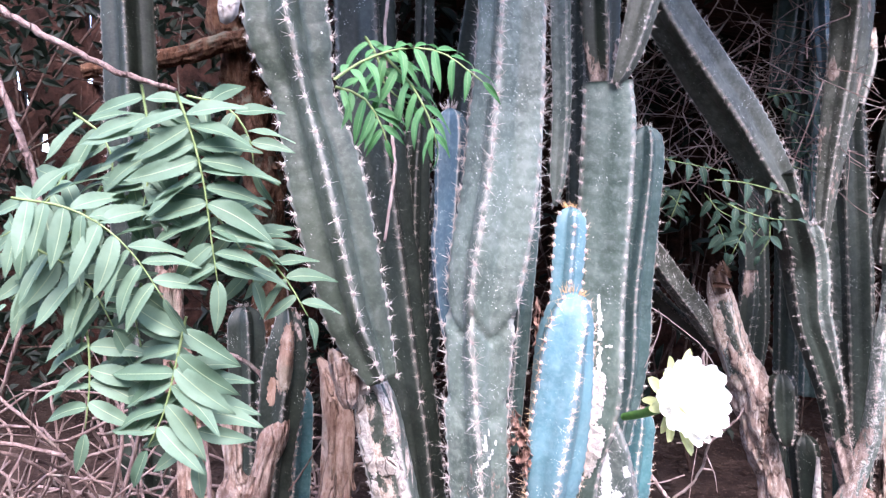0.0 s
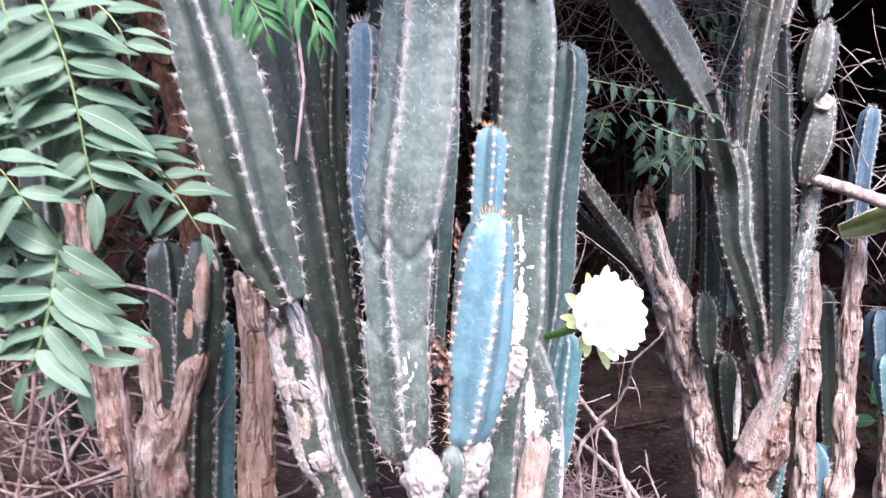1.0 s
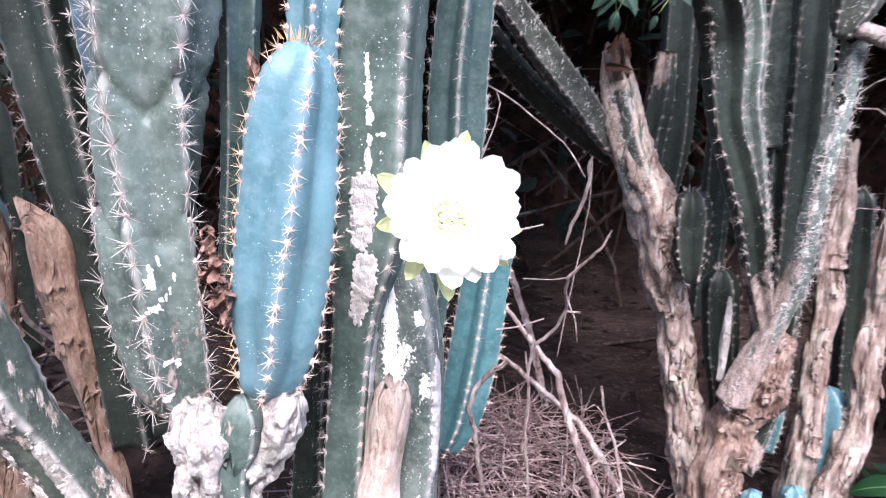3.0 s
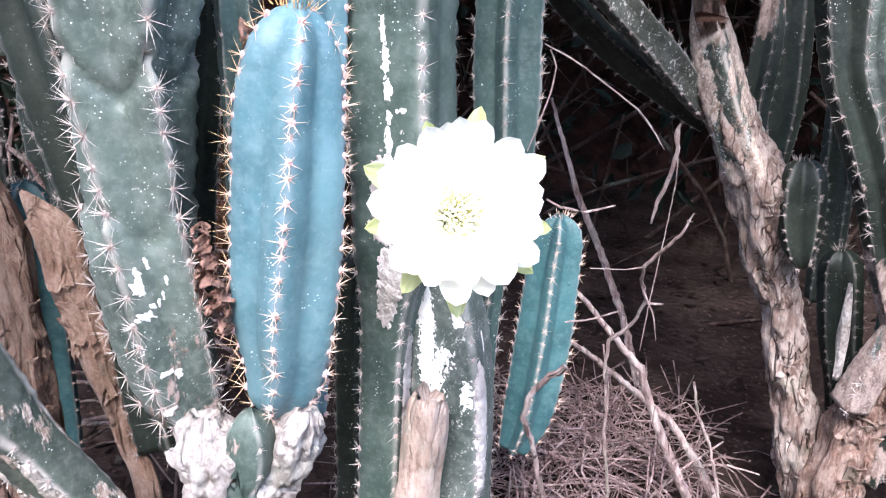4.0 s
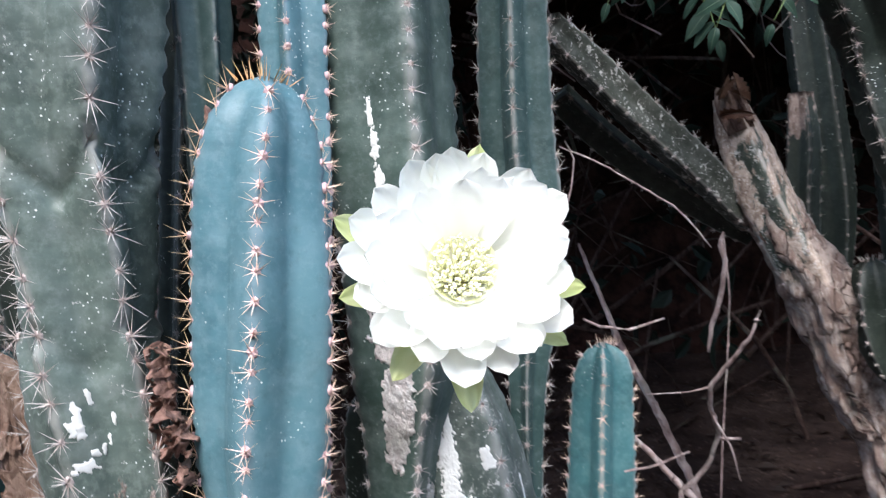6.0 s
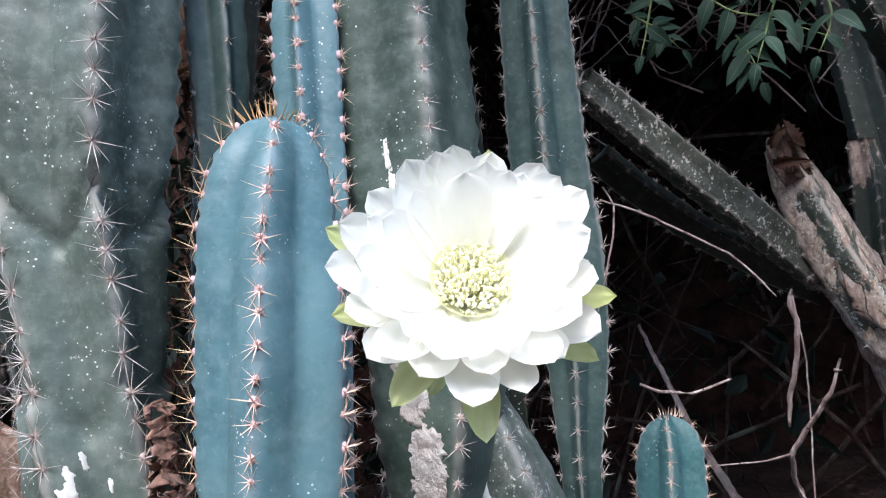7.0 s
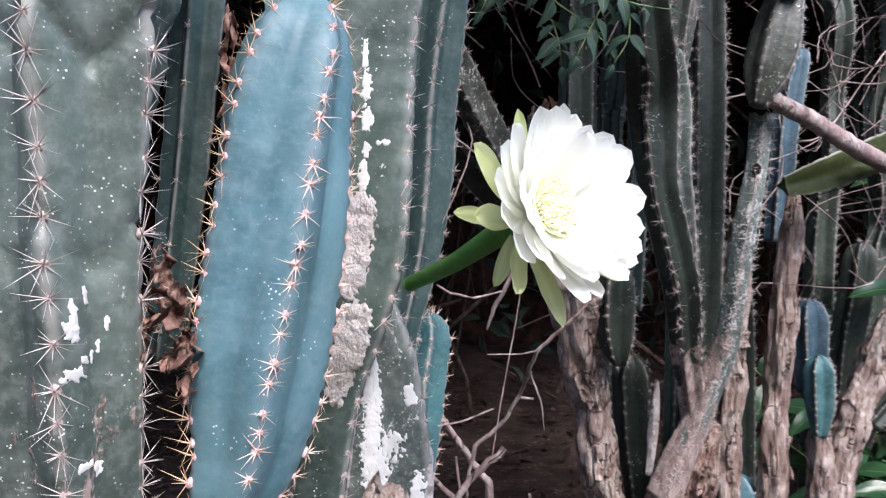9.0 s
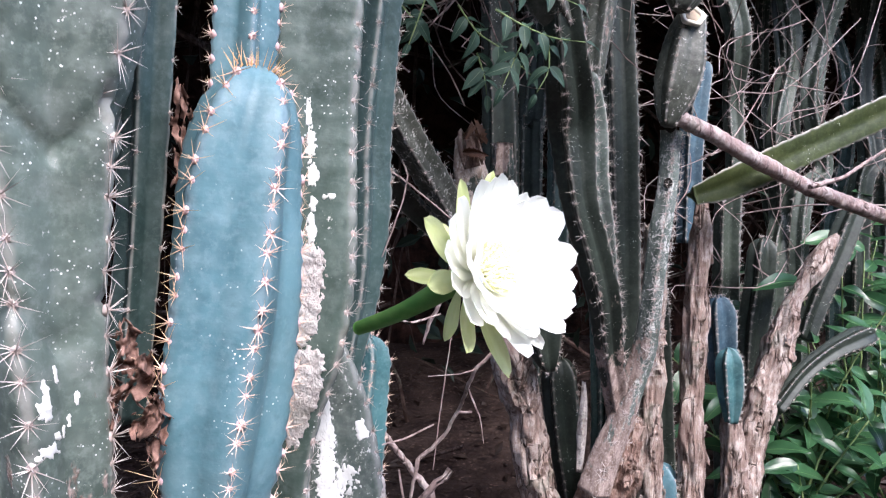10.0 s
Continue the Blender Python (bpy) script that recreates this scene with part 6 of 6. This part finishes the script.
pinnate("hanging bright green leaves with narrow leaflets", [(-0.0258, 0.55, 1.2391), (-0.0014, 0.55, 1.255), (0.0297, 0.55, 1.2647), (0.0608, 0.55, 1.2613), (0.0928, 0.55, 1.2394)], 8, NARROW, size=0.66, seed=12, droop=0.3, swing=1.2)
pinnate("hanging bright green leaves with narrow leaflets", [(0.0112, 0.555, 1.2617), (0.0336, 0.555, 1.2396), (0.0508, 0.555, 1.2107), (0.0581, 0.555, 1.1872)], 7, NARROW, size=0.66, seed=13, droop=0.3, swing=1.2)
pinnate("hanging bright green leaves with narrow leaflets", [(-0.0268, 0.56, 1.2352), (-0.005, 0.56, 1.2281), (0.0095, 0.56, 1.2093), (0.0168, 0.56, 1.1904)], 6, NARROW, size=0.66, seed=14, droop=0.3, swing=1.2)
pinnate("hanging bright green leaves with narrow leaflets", [(-0.0051, 0.57, 1.2794), (0.0064, 0.57, 1.2613), (0.0133, 0.57, 1.2386), (0.0318, 0.57, 1.2249)], 6, NARROW, size=0.66, seed=41, droop=0.3)
pinnate("shaded green leaves hanging in the gap", [(0.425, 1.33, 1.2814), (0.4798, 1.33, 1.2714), (0.5345, 1.33, 1.2613)], 3, OVATE, size=0.656, seed=15, droop=0.3)
pinnate("shaded green leaves hanging in the gap", [(0.5184, 1.32, 1.2437), (0.5696, 1.32, 1.2399), (0.6157, 1.32, 1.2299), (0.6547, 1.32, 1.2199)], 3, OVATE, size=0.697, seed=16, droop=0.3)
pinnate("shaded green leaves hanging in the gap", [(0.5427, 1.32, 1.2008), (0.5808, 1.32, 1.1857), (0.6219, 1.32, 1.1757), (0.6679, 1.32, 1.1749)], 4, OVATE, size=0.697, seed=17, droop=0.3)
pinnate("shaded green leaves hanging in the gap", [(0.5916, 1.33, 1.1833), (0.5757, 1.33, 1.1501), (0.5579, 1.33, 1.1106)], 3, OVATE, size=0.697, seed=18, droop=0.3)
pinnate("shaded green leaves hanging in the gap", [(0.6265, 1.34, 1.1716), (0.6271, 1.34, 1.1403), (0.6111, 1.34, 1.111)], 2, OVATE, size=0.656, seed=19, droop=0.3)
pinnate("shaded green leaves hanging in the gap", [(0.4834, 1.4, 1.2336), (0.4709, 1.4, 1.1955), (0.4605, 1.4, 1.1682)], 2, OVATE, size=0.656, seed=20, droop=0.3)
pinnate("shaded green leaves hanging in the gap", [(0.7242, 1.62, 1.4581), (0.7735, 1.62, 1.4707), (0.8378, 1.62, 1.4796)], 4, OVATE, size=0.656, seed=21, droop=0.3)
pinnate("shaded green leaves hanging in the gap", [(0.7594, 1.62, 1.436), (0.8019, 1.62, 1.4212), (0.8515, 1.62, 1.4214)], 4, OVATE, size=0.656, seed=22, droop=0.3)
pinnate("shaded green leaves hanging in the gap", [(0.7664, 1.6, 1.3067), (0.8059, 1.6, 1.297), (0.8477, 1.6, 1.2948)], 3, OVATE, size=0.656, seed=23, droop=0.3)
pinnate("shaded green leaves hanging in the gap", [(0.7819, 1.62, 1.3678), (0.8072, 1.62, 1.3492), (0.8201, 1.62, 1.3244)], 3, OVATE, size=0.574, seed=24, droop=0.3)
pinnate("shaded green leaves hanging in the gap", [(0.5261, 1.4, 1.2257), (0.5537, 1.4, 1.1941), (0.5886, 1.4, 1.176), (0.6366, 1.4, 1.1436)], 4, OVATE, size=0.779, seed=60, droop=0.3)
pinnate("shaded green leaves hanging in the gap", [(0.5538, 1.4, 1.1673), (0.5643, 1.4, 1.1411), (0.5692, 1.4, 1.1146)], 3, OVATE, size=0.738, seed=61, droop=0.3)
pinnate("shaded green leaves hanging in the gap", [(0.4626, 1.45, 1.2333), (0.484, 1.45, 1.2137), (0.5019, 1.45, 1.1868)], 4, OVATE, size=0.656, seed=62, droop=0.3)


# ---- undergrowth, litter and thicket ----
def litter():
    rng = np.random.default_rng(2)
    h = Heap()
    for i in range(680):
        x, y = rng.normal(0.43, 0.14), rng.uniform(1.33, 2.0)
        a, ln = rng.uniform(0, 6.283), rng.uniform(0.08, 0.34)
        lift = rng.uniform(0.0, 0.15) * (1 if y < 1.75 else 0.3)
        q = []
        for k in (-0.5, -0.18, 0.16, 0.5):
            px, py = x + k * ln * math.cos(a) + rng.normal(0, 0.013), y + k * ln * math.sin(a) + rng.normal(0, 0.013)
            q.append((px, py, ground_height(px, py) + 0.006 + lift + k * rng.normal(0, 0.07), rng.uniform(0.0007, 0.0022)))
        h.add(*tube(q, 0.03, 4, 0.05, i))
    tagged(h.make("twig_litter", LITTER), "heap of thin dry twigs on the soil", "twigs", "", "stuff")
    h = Heap()
    for i in range(2600):
        x, y = rng.uniform(-1.4, 2.4), rng.uniform(0.4, 3.2)
        z = ground_height(x, y) + rng.uniform(0.002, 0.015)
        m = aim((x, y, z), (rng.normal(), rng.normal(), rng.normal(0, 0.25)), (rng.normal(0, 0.4), rng.normal(0, 0.4), 1), 1.0)
        L, w = rng.uniform(0.02, 0.05), rng.uniform(0.006, 0.013)
        q = [m @ Vector(c) for c in ((0, 0, 0), (w, L * 0.5, 0.004), (0, L, 0), (-w, L * 0.5, 0.004))]
        h.add([tuple(c) for c in q], [(0, 1, 2), (0, 2, 3)])
    tagged(h.make("leaf_litter", LEAF_DRY, smooth=False), "brown fallen leaves on the soil", "leaves", "", "stuff")


litter()


def thicket():
    """The tangle that closes the place behind and above the clumps, coloured dark for shade; its small openings to the
    sky are placed to fit the opening camera view.
    """
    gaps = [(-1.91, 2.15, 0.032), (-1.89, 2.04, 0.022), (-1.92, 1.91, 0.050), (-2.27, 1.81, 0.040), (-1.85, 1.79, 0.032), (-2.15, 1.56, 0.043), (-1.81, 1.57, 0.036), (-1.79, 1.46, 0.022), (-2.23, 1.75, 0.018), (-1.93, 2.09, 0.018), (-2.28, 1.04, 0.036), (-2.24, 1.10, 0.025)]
    rng = np.random.default_rng(9)
    h = Heap()
    for i in range(900):
        x, y = rng.uniform(-3.0, 4.5), rng.uniform(2.5, 3.6)
        z = rng.uniform(0.2, 3.0)
        d = rng.normal(0, 1, 3) * (1, 0.4, 1.3)
        d /= np.linalg.norm(d)
        ln, r = rng.uniform(0.3, 1.1), rng.uniform(0.002, 0.008)
        a = np.array([x, y, z])
        h.add(*tube([(*(a - d * ln / 2), r), (*(a + rng.normal(0, 0.04, 3)), r), (*(a + d * ln / 2), r * 0.6)], 0.15, 5, 0.1, i))
    tagged(h.make("thicket_branches", THICKET), "tangle of thin brown branches coloured dark for deep shade", "branches", "", "stuff")
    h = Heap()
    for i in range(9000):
        # a third of the leaves fill the unseen roof that blocks skylight
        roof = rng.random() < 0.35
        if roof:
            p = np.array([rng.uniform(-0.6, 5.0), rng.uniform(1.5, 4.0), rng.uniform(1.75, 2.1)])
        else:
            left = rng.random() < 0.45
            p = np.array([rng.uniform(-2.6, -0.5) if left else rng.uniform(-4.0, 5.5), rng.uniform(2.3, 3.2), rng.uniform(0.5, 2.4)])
        # clear leaves along the first camera's sightlines to each sky gap
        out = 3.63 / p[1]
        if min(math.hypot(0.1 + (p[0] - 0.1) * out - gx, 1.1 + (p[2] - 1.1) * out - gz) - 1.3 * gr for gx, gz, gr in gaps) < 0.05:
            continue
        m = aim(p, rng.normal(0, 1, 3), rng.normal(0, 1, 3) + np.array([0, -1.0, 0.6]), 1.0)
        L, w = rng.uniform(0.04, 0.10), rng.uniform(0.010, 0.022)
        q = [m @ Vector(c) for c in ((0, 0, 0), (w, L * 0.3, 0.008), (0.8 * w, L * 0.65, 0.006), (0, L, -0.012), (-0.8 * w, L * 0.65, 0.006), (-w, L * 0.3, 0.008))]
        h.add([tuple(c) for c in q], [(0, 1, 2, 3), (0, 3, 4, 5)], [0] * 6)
    tagged(h.make("thicket_leaves", LEAF_SHADED, smooth=False, key="vein"), "dense green leaves closing the thicket, coloured near-black for shade", "leaves", "", "stuff")
    # earth bank behind the leaves, near-black for shade, and an unseen roof added to block skylight
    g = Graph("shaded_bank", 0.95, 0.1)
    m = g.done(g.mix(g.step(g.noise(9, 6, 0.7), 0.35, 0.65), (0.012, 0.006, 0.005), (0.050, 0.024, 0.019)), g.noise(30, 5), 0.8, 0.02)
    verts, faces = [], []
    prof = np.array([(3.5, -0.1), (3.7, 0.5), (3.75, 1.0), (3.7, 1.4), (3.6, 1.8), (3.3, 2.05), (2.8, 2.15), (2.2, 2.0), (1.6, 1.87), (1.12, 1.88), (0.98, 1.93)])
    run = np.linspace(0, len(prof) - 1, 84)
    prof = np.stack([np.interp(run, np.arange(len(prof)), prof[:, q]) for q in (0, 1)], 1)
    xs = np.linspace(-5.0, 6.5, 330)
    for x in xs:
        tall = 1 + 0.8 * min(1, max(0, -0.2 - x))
        # roof lip comes forward to shade columns, draws back to let light in
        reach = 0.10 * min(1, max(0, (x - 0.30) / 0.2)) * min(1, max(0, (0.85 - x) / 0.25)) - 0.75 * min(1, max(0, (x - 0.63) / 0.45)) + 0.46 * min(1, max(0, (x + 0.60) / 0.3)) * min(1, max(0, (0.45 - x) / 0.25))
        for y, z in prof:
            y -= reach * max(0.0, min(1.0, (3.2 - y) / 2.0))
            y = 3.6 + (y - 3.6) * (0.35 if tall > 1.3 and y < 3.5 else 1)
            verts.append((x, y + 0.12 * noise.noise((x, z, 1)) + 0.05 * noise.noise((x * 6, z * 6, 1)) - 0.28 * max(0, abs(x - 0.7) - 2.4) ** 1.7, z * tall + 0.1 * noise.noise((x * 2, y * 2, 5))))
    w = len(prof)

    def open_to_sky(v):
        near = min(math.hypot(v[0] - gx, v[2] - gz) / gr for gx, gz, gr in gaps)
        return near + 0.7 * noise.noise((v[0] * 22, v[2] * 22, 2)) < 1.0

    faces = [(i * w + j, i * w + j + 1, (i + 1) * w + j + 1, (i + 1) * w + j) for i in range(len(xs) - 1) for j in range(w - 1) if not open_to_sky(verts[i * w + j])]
    ob = tagged(mesh_object("backdrop", verts, faces, m), "overgrown bank with an added light-blocking canopy, coloured near-black for shade", "thicket", "", "structure")
    # an unseen hedge added behind the viewer to keep low skylight out of the gap
    verts, faces = [], []
    for i, x in enumerate(np.linspace(-9, 10, 60)):
        for j, z in enumerate(np.linspace(-0.2, 3.4, 14)):
            verts.append((x, -4.2 + 0.10 * max(0, abs(x) - 4) ** 1.6 + 0.35 * noise.noise((x * 1.3, z * 1.3, 9)) + 0.15 * noise.noise((x * 5, z * 5, 9)), z))
    faces = [(i * 14 + j, i * 14 + j + 1, (i + 1) * 14 + j + 1, (i + 1) * 14 + j) for i in range(59) for j in range(13)]
    g = Graph("blocker_leaves", 0.7, 0.2)
    m2 = g.done(g.mix(g.noise(25, 5), (0.02, 0.04, 0.015), (0.07, 0.11, 0.045)), g.noise(40, 5), 0.9, 0.03)
    tagged(mesh_object("backdrop_hedge", verts, faces, m2), "unseen green hedge added to block low skylight", "hedge", "", "structure")
    mod = ob.modifiers.new("thick", "SOLIDIFY")
    mod.thickness = 0.1


thicket()
for k, (fx, fy, high, many) in enumerate(((1.72, 1.92, 0.62, 12), (2.05, 2.05, 0.75, 12), (1.55, 1.80, 0.36, 9), (1.95, 2.35, 0.85, 12), (1.36, 1.66, 0.13, 6), (2.35, 2.25, 0.8, 10), (1.85, 1.75, 0.45, 10))):
    fz = ground_height(fx, fy)
    rng = np.random.default_rng(40 + k)
    tips = [(fx + rng.normal(0, 0.17), fy + rng.normal(-0.04, 0.10), fz + rng.uniform(0.25 * high, high)) for _ in range(many)]
    shrub("leafy green undergrowth shrub with glossy leaves", (fx, fy, fz), tips, BROAD, 1.3, 50 + k, per=8)


def tangle(name, label, count, lo, hi, seed, radius=(0.0008, 0.0018), reach=(0.15, 0.45), bow=0.03, wood=TWIG):
    """Thin wiry twigs that criss-cross within a box."""
    rng = np.random.default_rng(seed)
    h = Heap()
    for i in range(count):
        a = rng.uniform(lo, hi)
        d = rng.normal(0, 1, 3) * (1, 0.4, 0.9)
        d *= rng.uniform(*reach) / np.linalg.norm(d)
        r = rng.uniform(*radius)
        q = [a - d / 2, a - d / 6 + rng.normal(0, bow, 3), a + d / 6 + rng.normal(0, bow, 3), a + d / 2]
        h.add(*tube([(*w, r) for w in q], 0.03, 4, 0.05, i))
    return tagged(h.make(name, wood), label, "twigs", "", "stuff")


tangle("wiry_twigs", "tangle of thin dry twigs among the columns", 42, (0.95, 1.45, 0.85), (1.7, 1.9, 1.45), 3, (0.0007, 0.0016), (0.15, 0.45), 0.03, TWIG)
tangle("hanging_twigs", "thin brown twigs hanging behind the arch", 48, (0.75, 1.55, 1.15), (1.7, 2.2, 1.75), 6)
tangle("reddish_twigs", "dense mesh of thin reddish twigs under the arch", 130, (0.36, 1.45, 1.27), (0.86, 1.85, 1.62), 8, (0.0006, 0.0017), (0.12, 0.40), 0.03, BRUSH)
tangle("dry_brushwood", "pinkish dry brushwood behind the leaves", 110, (-1.1, 1.15, 0.25), (-0.25, 1.8, 0.75), 4, (0.0015, 0.005), (0.3, 0.7), 0.04, BRUSH)
DRY = [leaf_mesh("dead_leaf", 0.045, 0.018, LEAF_DEAD, 0.5, 1.6, 0.35, 0.35)]


def husk(at, tall, wide, seed, label):
    """A crumpled, torn sheet of dry brown plant skin with some thickness."""
    rng = np.random.default_rng(seed)
    rows, cols = 40, 16
    v = []
    for side in (0, 1):
        for i in range(rows):
            for j in range(cols):
                t, q = i / (rows - 1) - 0.5, j / (cols - 1) - 0.5
                pinch = 1 - 0.55 * abs(2 * t) ** 1.5 + 0.35 * noise.noise((t * 5, seed, 1))
                fold = 0.8 * wide * noise.noise((t * 4.2 + seed, q * 3.4, 2)) + 0.30 * wide * noise.noise((t * 11, q * 9 + seed, 3))
                v.append((at[0] + wide * q * pinch + 0.35 * wide * noise.noise((t * 3, seed, 5)) + 0.10 * wide * noise.noise((t * 14, q * 9, seed)), at[1] + fold + 0.0012 * side, at[2] - tall * t + 0.10 * tall * noise.noise((q * 5, t * 2, seed))))
    faces = []
    n = rows * cols
    kept = {(i, j) for i in range(rows - 1) for j in range(cols - 1) if noise.noise((i * 0.16 + 3 * seed, j * 0.42, seed)) + 0.9 * (abs(j - 7) / 7.5) ** 3 < 0.24}
    for i, j in kept:
        a = i * cols + j
        faces += [(a, a + 1, a + cols + 1, a + cols), (n + a, n + a + cols, n + a + cols + 1, n + a + 1)]
        for di, dj, p, q in ((-1, 0, a + 1, a), (1, 0, a + cols, a + cols + 1), (0, -1, a, a + cols), (0, 1, a + cols + 1, a + 1)):
            if (i + di, j + dj) not in kept:
                faces.append((p, q, n + q, n + p))
    ob = mesh_object("dead_leaf", v, faces, HUSK, None, "", True, [], at)
    return tagged(ob, label, "leaf", "dead leaves")


g = Graph("dry_brown_husk", 0.7, 0.3)
HUSK = g.done(g.mix(g.step(g.noise(70, 5, 0.7), 0.3, 0.7), (0.070, 0.034, 0.026), (0.30, 0.175, 0.14)), g.noise(120, 4), 0.6, 0.003)
# dead leaves caught between the columns
husk((0.1526, 1.000, 0.8571), 0.05, 0.022, 3, "crumpled brown dead leaf caught between cactus columns")
husk((0.1627, 0.990, 0.8371), 0.052, 0.024, 4, "crumpled brown dead leaf caught between cactus columns")
husk((0.1700, 0.992, 0.8130), 0.044, 0.017, 5, "crumpled brown dead leaf caught between cactus columns")
husk((0.1840, 1.044, 1.0020), 0.068, 0.018, 6, "curled tan dead leaf beside a blue column")
husk((0.1440, 1.004, 0.8341), 0.04, 0.016, 7, "crumpled brown dead leaf caught between cactus columns")
for k in range(7):
    spread = np.random.default_rng(80 + k)
    ob = new("dead_leaf", DRY[0])
    ob.matrix_world = aim((0.596 + spread.normal(0, 0.012), 1.505 + spread.normal(0, 0.012), 1.067 + spread.normal(0, 0.008)), (spread.normal(0, 0.9), spread.normal(0, 0.5), spread.normal(0.3, 0.7)), (spread.normal(0, 0.9), -0.8, spread.normal(0, 0.6)), spread.uniform(0.5, 0.9))
    tagged(ob, "curled brown dead leaf on a broken trunk", "leaf", "dead leaves")
